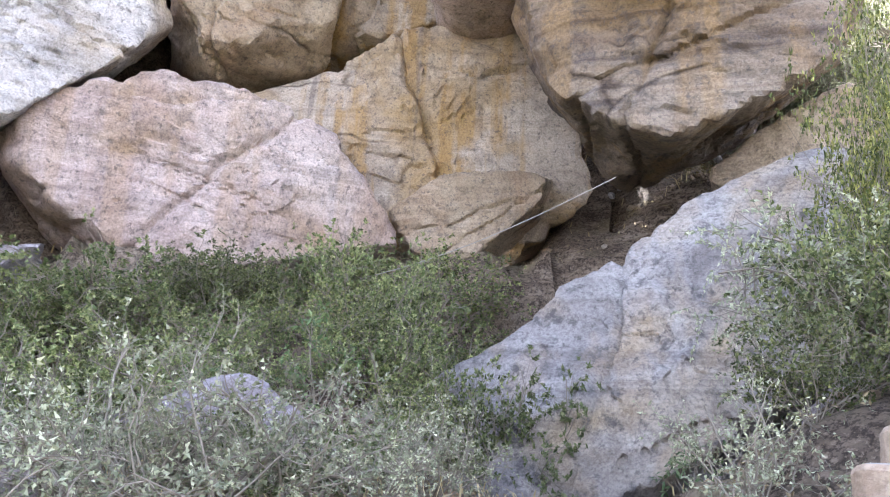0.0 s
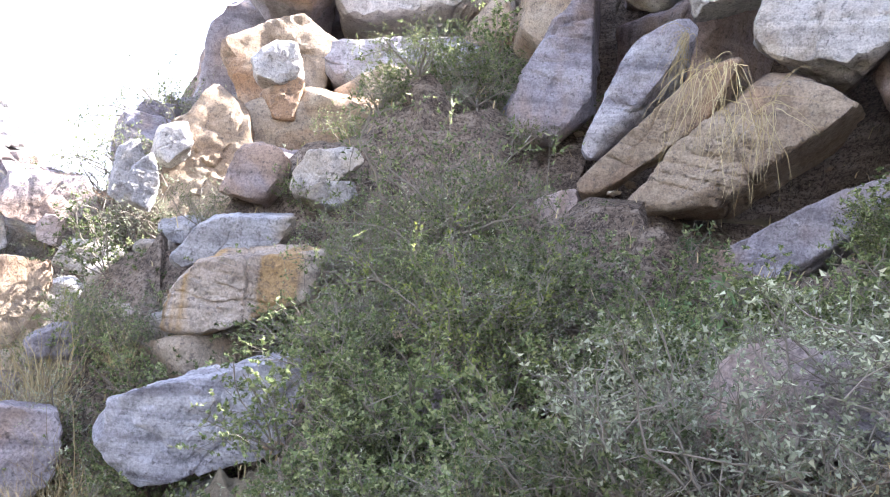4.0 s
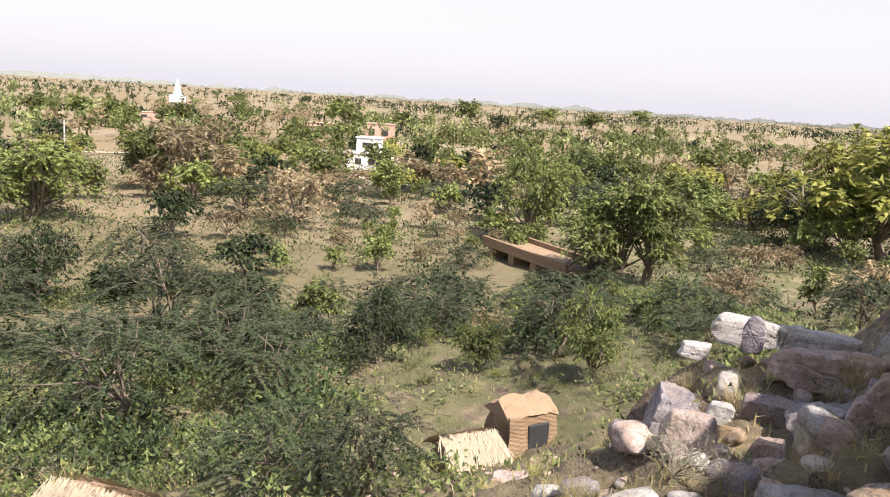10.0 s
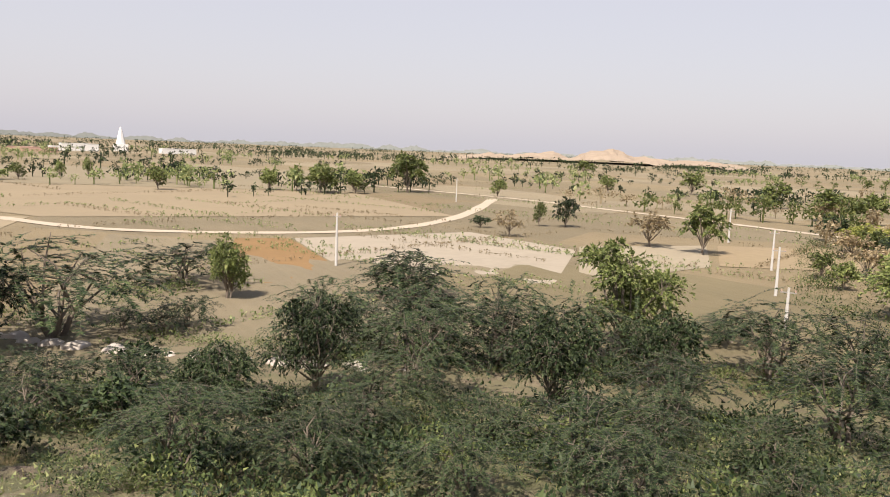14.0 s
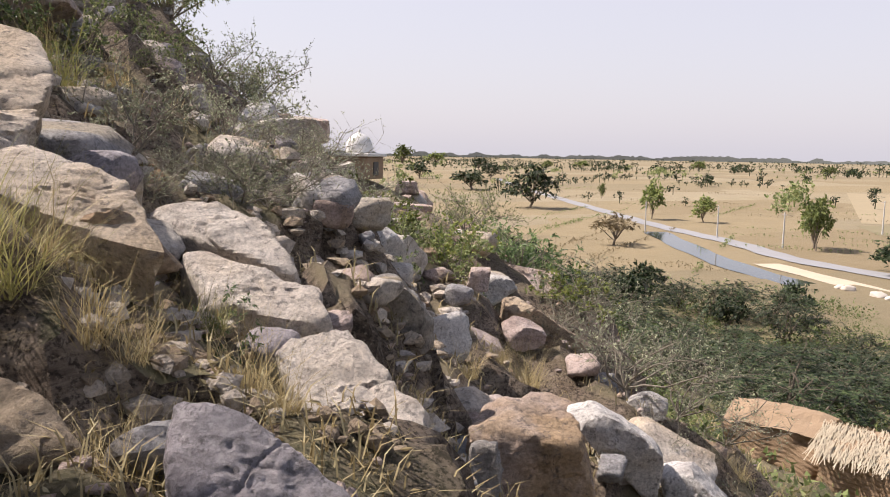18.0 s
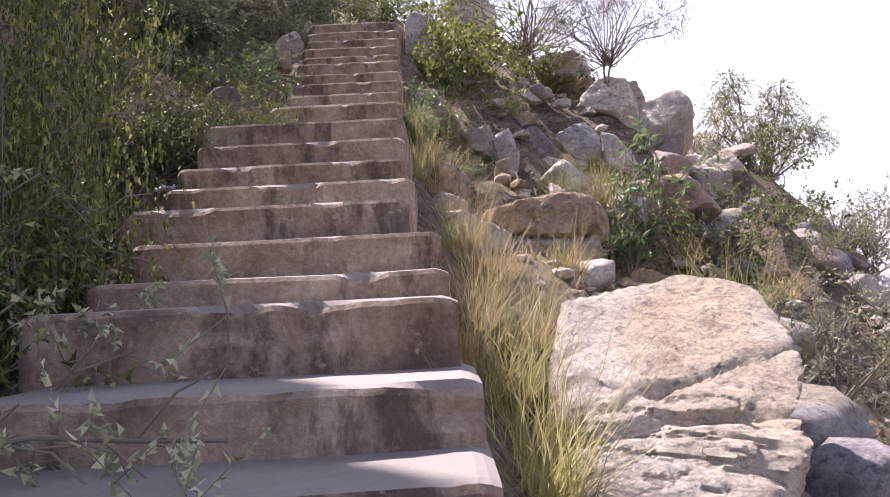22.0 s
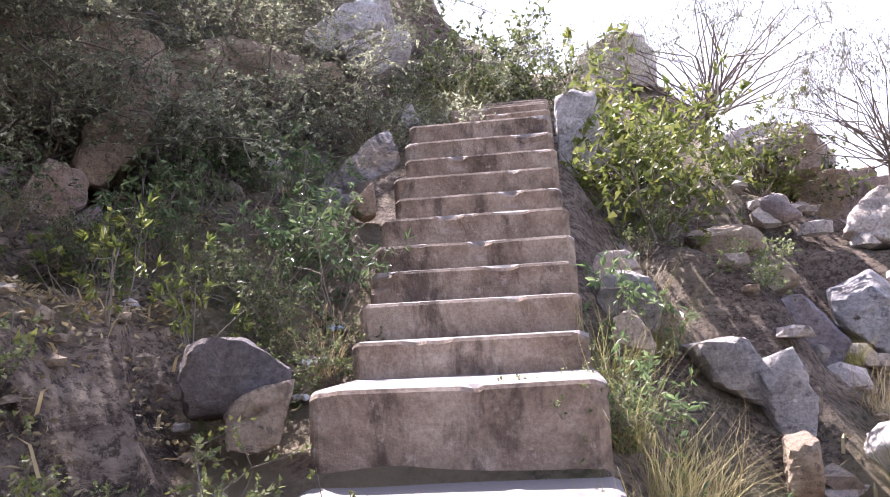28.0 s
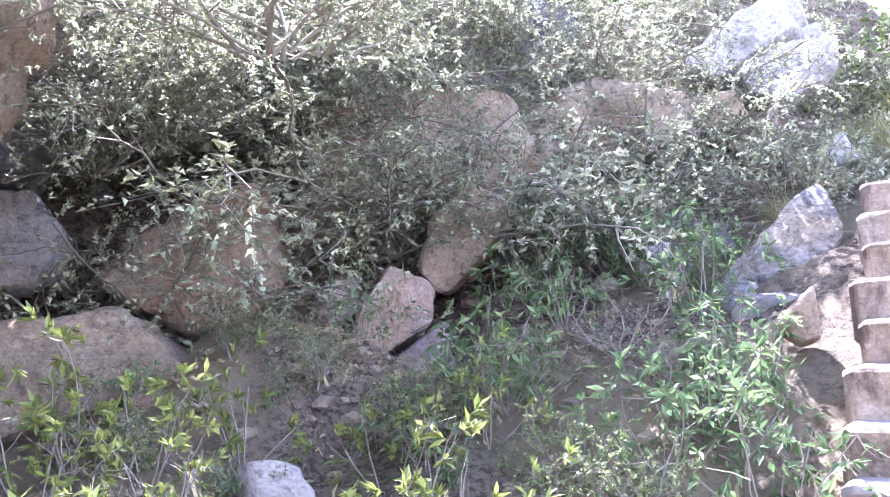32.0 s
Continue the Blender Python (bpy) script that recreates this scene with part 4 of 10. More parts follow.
boulder((-3.83, -3.37, -0.79), 136, 0.48, ((-157, 0.68), (-84, 0.24), (14, 0.64), (105, 0.22), (168, 0.63)), 'pink', 'large pink boulder below the steps')
boulder((-4.24, -0.84, 0.07), 108, 0.41, ((-174, 0.35), (-74, 0.21), (33, 0.22), (65, 0.17), (110, 0.21), (168, 0.30)), 'purple', 'dark grey boulder in the bushes')
boulder((-5.43, -3.56, -0.19), 128, 0.32, ((-102, 0.24), (-53, 0.14), (5, 0.24), (117, 0.12), (164, 0.16)), 'grey', 'grey ledge in the shrubs')
boulder((-4.15, -13.32, -3.92), 163, 0.85, ((-121, 0.51), (-58, 0.37), (4, 0.48), (75, 0.42), (162, 0.33)), 'purple', 'dark pink boulder in the rubble')
boulder((-4.20, -12.12, -3.76), 162, 0.56, ((-137, 0.37), (-81, 0.30), (5, 0.47), (86, 0.28), (146, 0.36)), 'pale', 'pale boulder in the rubble')
boulder((-5.85, -12.47, -3.43), 156, 0.42, ((-90, 0.20), (-19, 0.43), (94, 0.22), (170, 0.51)), 'purple', 'purple grey boulder in the rubble')
boulder((-5.93, -10.92, -3.11), 152, 0.71, ((-101, 0.37), (-67, 0.33), (15, 0.44), (106, 0.31), (170, 0.40)), 'purple', 'rounded purple boulder in the rubble')
boulder((-4.44, -9.88, -3.20), 157, 0.55, ((-122, 0.37), (-50, 0.18), (-15, 0.19), (97, 0.33), (160, 0.21)), 'pink', 'pink boulder in the rubble')
boulder((-3.09, -7.69, -3.17), 159, 0.45, ((-159, 0.39), (-72, 0.16), (18, 0.37), (93, 0.22), (157, 0.34)), 'pink', 'pink boulder in the rubble')
boulder((-3.96, -6.69, -2.67), 151, 0.37, ((-141, 0.27), (-66, 0.15), (-8, 0.25), (90, 0.18), (138, 0.18)), 'purple', 'flat purple grey boulder')
boulder((-1.36, -14.79, -6.58), 175, 0.68, ((-105, 0.53), (-49, 0.47), (-8, 0.63), (88, 0.55), (150, 0.44)), 'pink', 'low pink rock in the grass')
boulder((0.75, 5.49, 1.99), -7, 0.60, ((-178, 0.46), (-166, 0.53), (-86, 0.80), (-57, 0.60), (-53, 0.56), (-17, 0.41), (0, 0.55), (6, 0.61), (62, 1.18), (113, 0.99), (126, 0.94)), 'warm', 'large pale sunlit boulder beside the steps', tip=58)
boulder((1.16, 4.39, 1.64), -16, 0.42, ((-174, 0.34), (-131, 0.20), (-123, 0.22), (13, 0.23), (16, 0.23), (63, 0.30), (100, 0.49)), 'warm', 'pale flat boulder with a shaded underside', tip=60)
# browner block under the pale boulder; its colour paints the underside's shade
boulder((1.30, 4.24, 1.56), -18, 0.40, ((-144, 0.18), (-117, 0.11), (-82, 0.16), (41, 0.14), (99, 0.14)), 'tan', 'underside of the flat boulder, its shade given as brown rock')
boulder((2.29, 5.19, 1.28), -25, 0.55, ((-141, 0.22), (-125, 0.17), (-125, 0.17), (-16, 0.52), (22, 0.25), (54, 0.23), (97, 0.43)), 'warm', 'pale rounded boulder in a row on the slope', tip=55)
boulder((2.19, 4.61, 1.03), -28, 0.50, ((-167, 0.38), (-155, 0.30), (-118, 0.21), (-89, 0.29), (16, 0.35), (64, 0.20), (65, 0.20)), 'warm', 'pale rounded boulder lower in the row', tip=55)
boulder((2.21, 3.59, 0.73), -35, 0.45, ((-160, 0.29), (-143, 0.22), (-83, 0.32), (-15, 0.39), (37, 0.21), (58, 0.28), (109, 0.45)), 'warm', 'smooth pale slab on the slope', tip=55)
boulder((3.56, 5.29, 0.80), -36, 0.70, ((-153, 0.30), (-117, 0.24), (-78, 0.28), (7, 0.29), (41, 0.25), (93, 0.28), (144, 0.31)), 'grey', 'grey and purple boulder on the slope')
boulder((0.61, 3.20, 1.03), -11, 0.35, ((-173, 0.22), (-94, 0.15), (15, 0.21), (30, 0.17), (81, 0.18), (128, 0.24)), 'tan', 'brown flat rock beside the lowest step', tip=45)
boulder((1.13, 3.00, 0.96), -23, 0.35, ((-161, 0.25), (-89, 0.07), (-35, 0.25), (68, 0.11), (91, 0.10), (113, 0.13)), 'grey', 'grey flat rock at the edge of the path', tip=40)
boulder((0.77, 8.60, 3.33), -15, 0.80, ((-147, 0.43), (-100, 0.18), (-89, 0.18), (-76, 0.23), (2, 0.43), (65, 0.27), (91, 0.17), (102, 0.19)), 'tan', 'brown boulder with an orange hollow')
boulder((0.67, 8.42, 3.08), -14, 0.60, ((-157, 0.43), (-102, 0.19), (-77, 0.19), (10, 0.45), (85, 0.13), (92, 0.13)), 'purple', 'shaded stone under the brown boulder')
boulder((0.09, 8.12, 3.16), -7, 0.50, ((-168, 0.24), (-75, 0.18), (-72, 0.18), (6, 0.30), (62, 0.19), (81, 0.20), (175, 0.24)), 'warm', 'pale rock in the dry grass')
boulder((-0.02, 8.44, 3.46), -5, 0.40, ((-148, 0.12), (-85, 0.10), (2, 0.14), (71, 0.10), (135, 0.13)), 'grey', 'grey small rock beside the steps')
boulder((0.43, 11.00, 4.42), -7, 0.60, ((-154, 0.16), (-117, 0.14), (-22, 0.24), (31, 0.14), (95, 0.19)), 'grey', 'orange and grey rock wall beside the upper steps')
boulder((0.65, 10.87, 4.29), -9, 0.50, ((-174, 0.13), (-125, 0.16), (-10, 0.15), (19, 0.12), (110, 0.21)), 'pale', 'pale pointed rock on the slope')
boulder((1.24, 12.29, 4.61), -11, 0.70, ((-167, 0.21), (-96, 0.19), (-26, 0.29), (38, 0.17), (103, 0.23)), 'purple', 'grey rock beside the steps')
boulder((0.92, 12.45, 4.97), -9, 0.60, ((-173, 0.26), (-103, 0.15), (-75, 0.14), (42, 0.22), (91, 0.12)), 'pale', 'flat sunlit rock on the slope')
boulder((0.84, 12.87, 5.33), -8, 0.60, ((-153, 0.24), (-87, 0.12), (31, 0.23), (96, 0.12)), 'tan', 'tan rock under a green shrub')
boulder((1.79, 12.47, 4.67), -15, 0.70, ((-175, 0.27), (-129, 0.22), (-82, 0.27), (5, 0.25), (44, 0.22), (111, 0.28)), 'grey', 'grey fractured rock on the slope')
boulder((2.21, 12.24, 4.48), -18, 0.60, ((-177, 0.16), (-114, 0.18), (-32, 0.26), (24, 0.14), (63, 0.18)), 'pale', 'sunlit broken rock on the slope')
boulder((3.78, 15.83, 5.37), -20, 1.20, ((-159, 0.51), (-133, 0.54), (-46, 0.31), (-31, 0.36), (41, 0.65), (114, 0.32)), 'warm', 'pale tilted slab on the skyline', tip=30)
# darker block in place of the shade beneath the tilted slab
boulder((3.81, 15.60, 4.84), -20, 1.00, ((-175, 0.29), (-110, 0.38), (-21, 0.21), (-5, 0.24), (124, 0.25)), 'purple', 'dark grey block standing for the shade under the tilted slab')
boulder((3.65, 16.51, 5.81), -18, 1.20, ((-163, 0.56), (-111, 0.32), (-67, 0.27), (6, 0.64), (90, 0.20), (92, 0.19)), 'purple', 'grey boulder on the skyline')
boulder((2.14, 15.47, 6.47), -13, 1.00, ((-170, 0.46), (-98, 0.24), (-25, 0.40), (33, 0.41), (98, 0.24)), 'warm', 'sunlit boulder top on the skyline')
boulder((2.33, 15.02, 5.91), -14, 0.90, ((-161, 0.32), (-111, 0.23), (-57, 0.27), (28, 0.32), (90, 0.20)), 'tan', 'brown boulder jutting under the thorn tree')
boulder((2.39, 11.44, 3.82), -21, 0.90, ((-155, 0.41), (-120, 0.20), (-99, 0.21), (3, 0.42), (62, 0.21), (86, 0.21)), 'pink', 'pinkish outcrop on the slope')
boulder((1.12, 9.96, 3.61), -15, 0.50, ((-171, 0.11), (-101, 0.14), (30, 0.09), (53, 0.11)), 'pink', 'grey pink block on the slope')
boulder((0.07, 9.33, 3.80), -5, 0.40, ((-172, 0.12), (-124, 0.11), (-30, 0.15), (34, 0.10), (101, 0.15)), 'purple', 'purple stone beside the steps')
boulder((0.57, 10.28, 3.98), -9, 0.40, ((-75, 0.14), (0, 0.07), (106, 0.15), (179, 0.07)), 'tan', 'orange upright stone on the slope')
boulder((2.30, 10.17, 3.61), -25, 0.80, ((-116, 0.24), (-64, 0.22), (32, 0.26), (91, 0.21), (175, 0.29)), 'pink', 'low pink boulder above dry grass')
boulder((1.17, 2.49, 1.03), -25, 0.27, ((-177, 0.27), (-101, 0.17), (-14, 0.31), (47, 0.11), (67, 0.10)), 'purple', 'grey lichen-marked rock beside the path', tip=50)
boulder((3.88, 4.01, 0.00), -46, 0.52, ((-178, 0.40), (-91, 0.33), (-62, 0.37), (15, 0.35), (80, 0.28), (113, 0.38)), 'pink', 'brown flat-topped boulder on the rocky hillside')
boulder((5.01, 4.26, -0.27), -51, 0.54, ((-134, 0.08), (-3, 0.35), (60, 0.23), (111, 0.37)), 'pale', 'pale rounded boulder on the rocky hillside')
boulder((5.58, 3.85, -0.66), -57, 0.37, ((-162, 0.24), (-117, 0.16), (-56, 0.25), (48, 0.14), (102, 0.24)), 'pale', 'pale broken boulder on the rocky hillside')
boulder((8.98, 8.89, -0.62), -46, 0.65, ((-141, 0.56), (-87, 0.35), (58, 0.17), (102, 0.41), (168, 0.61)), 'tan', 'tan boulder on the slope')
boulder((3.27, 3.82, 0.12), -42, 0.16, ((-73, 0.14), (7, 0.09), (88, 0.18), (177, 0.09)), 'grey', 'grey block on the rocky hillside')
boulder((8.10, 10.81, 0.24), -37, 0.33, ((-91, 0.18), (-7, 0.24), (90, 0.18), (160, 0.19)), 'tan', 'tan block on the rocky hillside')
boulder((7.75, 12.31, 0.19), -32, 0.39, ((-125, 0.13), (-38, 0.20), (54, 0.18), (124, 0.18)), 'tan', 'small tan boulder on the rocky hillside')
boulder((8.16, 9.46, 0.11), -41, 0.31, ((-90, 0.17), (-7, 0.17), (90, 0.17), (166, 0.14)), 'pink', 'small brown boulder on the rocky hillside')
boulder((15.48, 28.88, 2.76), -28, 0.88, ((-115, 0.75), (-85, 0.51), (14, 1.40), (89, 0.52), (120, 0.63)), 'pink', 'brown block on the skyline')
boulder((19.71, 27.18, 0.55), -36, 0.46, ((-89, 0.28), (11, 0.49), (91, 0.28), (158, 0.41)), 'pink', 'brown stone wall stub')
boulder((16.76, 23.14, -0.05), -36, 0.46, ((-93, 0.25), (-21, 0.90), (87, 0.26), (131, 0.52)), 'pink', 'brown rock on the rocky hillside')
boulder((6.87, 24.33, 6.06), -18, 1.64, ((-164, 1.06), (-99, 1.09), (-34, 0.60), (30, 1.11), (113, 0.68), (147, 0.70)), 'pale', 'pale tilted slab on the skyline', tip=40)
boulder((2.71, 15.81, 6.07), -13, 0.50, ((-133, 0.34), (-78, 0.30), (5, 0.47), (96, 0.25), (130, 0.34)), 'pink', 'brown boulder under a thorn tree')
boulder((5.54, 22.33, 6.71), -17, 0.58, ((-108, 0.32), (-69, 0.34), (44, 0.69), (85, 0.31), (142, 0.77)), 'grey', 'grey slab on the skyline')
boulder((0.79, 20.36, 9.24), -3, 1.06, ((-135, 0.48), (-108, 0.37), (-0, 0.72), (64, 0.50), (120, 0.47)), 'pale', 'white boulder near the top of the steps')
boulder((1.77, 8.72, 2.58), -19, 0.32, ((-169, 0.29), (-90, 0.20), (24, 0.20), (82, 0.18), (118, 0.27)), 'grey', 'grey angular rock on the rocky hillside')
boulder((1.81, 14.40, 6.31), -13, 0.34, ((-147, 0.26), (-90, 0.21), (0, 0.32), (86, 0.21), (121, 0.22)), 'pink', 'brown boulder under the thorn tree')
boulder((-0.16, 14.23, 6.63), -1, 0.52, ((-108, 0.41), (-30, 0.29), (19, 0.28), (90, 0.44), (174, 0.30)), 'pale', 'tall white rock against the steps')
boulder((0.69, 19.83, 9.20), -4, 0.81, ((-114, 0.55), (-94, 0.43), (-7, 0.76), (56, 0.47), (113, 0.30), (137, 0.42)), 'pale', 'white boulder above the steps')
boulder((-0.12, 12.12, 5.16), -2, 0.28, ((-123, 0.12), (-44, 0.17), (27, 0.16), (92, 0.17), (153, 0.17)), 'grey', 'small grey boulder beside the steps')
boulder((-1.94, 9.41, 4.58), 24, 0.26, ((-169, 0.22), (-89, 0.15), (-64, 0.14), (5, 0.24), (54, 0.17), (89, 0.17), (154, 0.23)), 'dark', 'dark grey boulder beside the steps')
boulder((-1.80, 9.33, 4.43), 22, 0.19, ((-178, 0.13), (-96, 0.14), (-16, 0.10), (100, 0.11), (136, 0.11)), 'tan', 'brown rock against the side of the steps')
boulder((-2.12, 12.34, 5.77), 14, 0.48, ((-152, 0.37), (-54, 0.33), (-24, 0.28), (2, 0.35), (147, 0.19)), 'slab', 'smooth grey slab sloping beside the steps', tip=45)
boulder((-1.83, 11.49, 5.64), 14, 0.12, ((-138, 0.09), (-71, 0.10), (3, 0.08), (133, 0.08)), 'tan', 'orange rock against the steps')
boulder((-2.79, 14.59, 8.10), 14, 0.43, ((-113, 0.27), (-57, 0.24), (8, 0.31), (101, 0.19), (144, 0.20)), 'pale', 'white broken block above the steps')
boulder((-2.35, 14.84, 8.34), 10, 0.33, ((-168, 0.16), (-67, 0.22), (11, 0.17), (101, 0.24)), 'pale', 'white block on the ledge')
boulder((-2.32, 14.66, 7.90), 10, 0.36, ((-132, 0.20), (-57, 0.19), (26, 0.29), (107, 0.13)), 'pale', 'white fractured slab on the rocky hillside')
boulder((-2.91, 14.31, 7.44), 16, 0.35, ((-158, 0.24), (-58, 0.10), (27, 0.24), (120, 0.11)), 'pale', 'pale cracked block on the rocky hillside')
boulder((-1.91, 14.03, 6.94), 8, 0.17, ((-150, 0.09), (-69, 0.12), (24, 0.08), (136, 0.09)), 'pale', 'small pale stone on the rocky hillside')
boulder((-2.70, 12.86, 6.23), 17, 0.24, ((-132, 0.19), (-83, 0.12), (16, 0.22), (82, 0.14), (152, 0.24)), 'slab', 'grey rock ledge on the rocky hillside')
boulder((-2.06, 12.02, 5.64), 13, 0.28, ((-135, 0.17), (-81, 0.15), (6, 0.21), (85, 0.17), (157, 0.22)), 'slab', 'grey rock beside the steps')
boulder((-3.58, 13.30, 7.04), 24, 0.50, ((-119, 0.29), (-74, 0.26), (15, 0.38), (80, 0.28), (153, 0.37)), 'tan', 'brown crumbling cliff face')
boulder((-3.15, 14.22, 7.67), 18, 0.30, ((-112, 0.12), (-14, 0.20), (78, 0.16), (152, 0.18)), 'tan', 'orange rock in a hollow')
boulder((-7.41, 14.17, 8.68), 44, 1.59, ((-89, 1.19), (-27, 2.36), (36, 2.33), (97, 1.19), (174, 2.25)), 'tan', 'shaded cliff behind the thorn bush')
CONTROLS.append((-2.53, 9.79, 5.11, 0.8))
CONTROLS.append((-1.82, 9.90, 5.16, 0.8))
CONTROLS.append((-3.14, 9.24, 5.16, 0.8))
CONTROLS.append((-3.50, 10.03, 5.24, 0.8))
CONTROLS.append((-2.28, 10.15, 5.20, 0.8))
CONTROLS.append((-3.98, 9.64, 5.27, 0.8))
CONTROLS.append((-3.33, 11.41, 5.69, 0.8))
CONTROLS.append((-2.56, 11.55, 5.65, 0.8))
CONTROLS.append((-2.13, 10.64, 5.36, 0.8))
CONTROLS.append((-3.56, 10.65, 5.37, 0.8))
CONTROLS.append((-1.77, 10.43, 5.33, 0.8))
CONTROLS.append((-2.13, 11.58, 5.68, 0.8))
boulder((1.62, 8.27, 2.67), -19, 0.38, ((-174, 0.27), (-89, 0.22), (23, 0.16), (67, 0.14), (147, 0.30)), 'pink', 'grey pink block behind dry grass')
boulder((-8.56, -10.44, 2.81), 142, 0.93, ((-87, 0.59), (-61, 0.47), (33, 0.36), (124, 0.45), (180, 0.46)), 'purple', 'weathered block of the broken cliff edge')
boulder((-8.00, -9.65, 1.96), 142, 0.69, ((-133, 0.43), (-76, 0.33), (16, 0.38), (83, 0.35), (157, 0.29)), 'pale', 'weathered block of the broken cliff edge')
boulder((-7.03, -9.04, 0.66), 143, 0.70, ((-120, 0.41), (-70, 0.39), (32, 0.22), (108, 0.40), (178, 0.35)), 'purple', 'weathered block of the broken cliff edge')
boulder((-6.99, -9.73, -0.31), 146, 0.76, ((-110, 0.45), (-55, 0.26), (28, 0.39), (117, 0.28), (168, 0.33)), 'pink', 'weathered block of the broken cliff edge')
boulder((-6.68, -10.46, -0.85), 149, 0.65, ((-79, 0.33), (18, 0.30), (108, 0.30), (172, 0.27)), 'purple', 'weathered block of the broken cliff edge')
boulder((-6.20, -8.46, -1.12), 145, 0.79, ((-112, 0.48), (-24, 0.32), (27, 0.48), (107, 0.50), (176, 0.41)), 'pink', 'weathered block of the broken cliff edge')
boulder((-5.51, -7.61, -1.64), 146, 0.58, ((-110, 0.49), (-16, 0.30), (19, 0.35), (125, 0.41), (170, 0.23)), 'purple', 'weathered block of the broken cliff edge')
boulder((-5.91, -6.93, -0.77), 141, 0.35, ((-116, 0.28), (-4, 0.18), (56, 0.26), (172, 0.16)), 'purple', 'weathered block of the broken cliff edge')
boulder((-3.70, -3.31, -0.76), 136, 0.62, ((-155, 0.51), (-64, 0.22), (45, 0.32), (100, 0.24), (165, 0.42)), 'pink', 'weathered block of the broken cliff edge')
boulder((-3.77, -2.80, -0.47), 131, 0.41, ((-180, 0.21), (-78, 0.18), (34, 0.14), (128, 0.17)), 'pale', 'weathered block of the broken cliff edge')
boulder((-6.10, -7.68, -0.75), 143, 0.36, ((-91, 0.25), (1, 0.20), (85, 0.26), (169, 0.15)), 'pink', 'weathered block of the broken cliff edge')
boulder((-6.91, -7.67, 0.70), 140, 0.36, ((-83, 0.17), (29, 0.26), (105, 0.14), (163, 0.25)), 'tan', 'weathered block of the broken cliff edge')
boulder((-6.22, -7.60, -0.11), 142, 0.39, ((-140, 0.32), (-74, 0.15), (-16, 0.28), (92, 0.19), (122, 0.17)), 'pale', 'weathered block of the broken cliff edge')
boulder((-8.57, -8.83, 2.47), 137, 0.75, ((-106, 0.41), (-71, 0.38), (32, 0.54), (96, 0.37), (166, 0.64)), 'purple', 'weathered block of the broken cliff edge')
boulder((-6.04, -9.69, -2.04), 149, 0.67, ((-148, 0.34), (-64, 0.27), (16, 0.33), (108, 0.29), (155, 0.31)), 'pink', 'weathered block of the broken cliff edge')
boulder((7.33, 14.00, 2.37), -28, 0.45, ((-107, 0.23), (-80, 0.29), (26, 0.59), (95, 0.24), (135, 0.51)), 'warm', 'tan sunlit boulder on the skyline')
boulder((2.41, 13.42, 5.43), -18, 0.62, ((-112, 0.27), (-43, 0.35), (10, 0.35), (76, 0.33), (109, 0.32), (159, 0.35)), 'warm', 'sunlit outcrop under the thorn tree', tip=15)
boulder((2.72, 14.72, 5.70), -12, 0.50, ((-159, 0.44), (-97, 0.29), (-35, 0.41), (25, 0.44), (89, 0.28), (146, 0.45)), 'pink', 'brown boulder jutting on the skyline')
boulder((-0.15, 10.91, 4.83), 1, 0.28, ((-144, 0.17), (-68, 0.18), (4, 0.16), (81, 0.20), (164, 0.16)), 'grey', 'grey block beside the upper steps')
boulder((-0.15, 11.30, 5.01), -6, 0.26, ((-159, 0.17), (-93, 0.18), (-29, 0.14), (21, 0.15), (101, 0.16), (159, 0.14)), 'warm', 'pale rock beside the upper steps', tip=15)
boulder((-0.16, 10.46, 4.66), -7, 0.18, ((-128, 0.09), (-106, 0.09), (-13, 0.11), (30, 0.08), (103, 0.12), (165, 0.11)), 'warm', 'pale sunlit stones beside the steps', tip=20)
boulder((-0.19, 13.17, 6.34), -4, 0.38, ((-179, 0.24), (-106, 0.39), (-39, 0.28), (11, 0.20), (74, 0.41), (142, 0.31)), 'pale', 'tall white rock leaning on the steps', tip=10)
boulder((-2.59, 14.18, 7.96), 15, 0.49, ((-107, 0.37), (-60, 0.18), (33, 0.44), (119, 0.21), (157, 0.35)), 'pale', 'white fractured block over the hollow')
boulder((-2.23, 14.02, 7.59), 12, 0.40, ((-157, 0.27), (-127, 0.22), (-61, 0.21), (2, 0.34), (87, 0.25), (114, 0.23)), 'pale', 'white split block on the ledge')
boulder((-2.72, 13.63, 7.28), 17, 0.28, ((-98, 0.17), (-56, 0.14), (30, 0.23), (97, 0.15), (162, 0.21)), 'warm', 'orange-white broken block under the ledge')
boulder((-3.29, 13.47, 7.41), 21, 0.35, ((-98, 0.21), (-61, 0.22), (24, 0.30), (98, 0.18), (153, 0.24)), 'tan', 'rusty rock in the hollow')
plant('shrub', -6.99, 1.78, 2.17, 1.0, 180)
plant('shrub', -7.07, 2.25, 2.37, 1.0, 140)
plant('shrub', -6.89, 2.79, 2.48, 0.9, 300)
plant('shrub', -6.49, 3.22, 2.51, 0.9, 60)
plant('shrub', -6.39, 3.82, 2.63, 0.8, 150)
plant('shrub', -6.07, 4.32, 2.78, 0.8, 210)
plant('shrub', -5.69, 4.82, 2.82, 0.75, 330)
plant('shrub', -5.49, 5.34, 2.93, 0.6, 280)
plant('shrub', -5.37, 1.64, 1.80, 0.9, 120)
plant('shrub', -5.40, 2.19, 1.92, 0.9, 100)
plant('weed', -4.76, 2.18, 1.94, 0.5, 200)
plant('weed', -4.78, 3.01, 2.05, 0.55, 200)
plant('shrub', -4.69, 3.50, 2.02, 0.7, 20)
plant('shrub', -4.60, 3.94, 2.10, 0.5, 330)
plant('grey_shrub', -3.47, 1.04, 1.46, 0.8, 120)
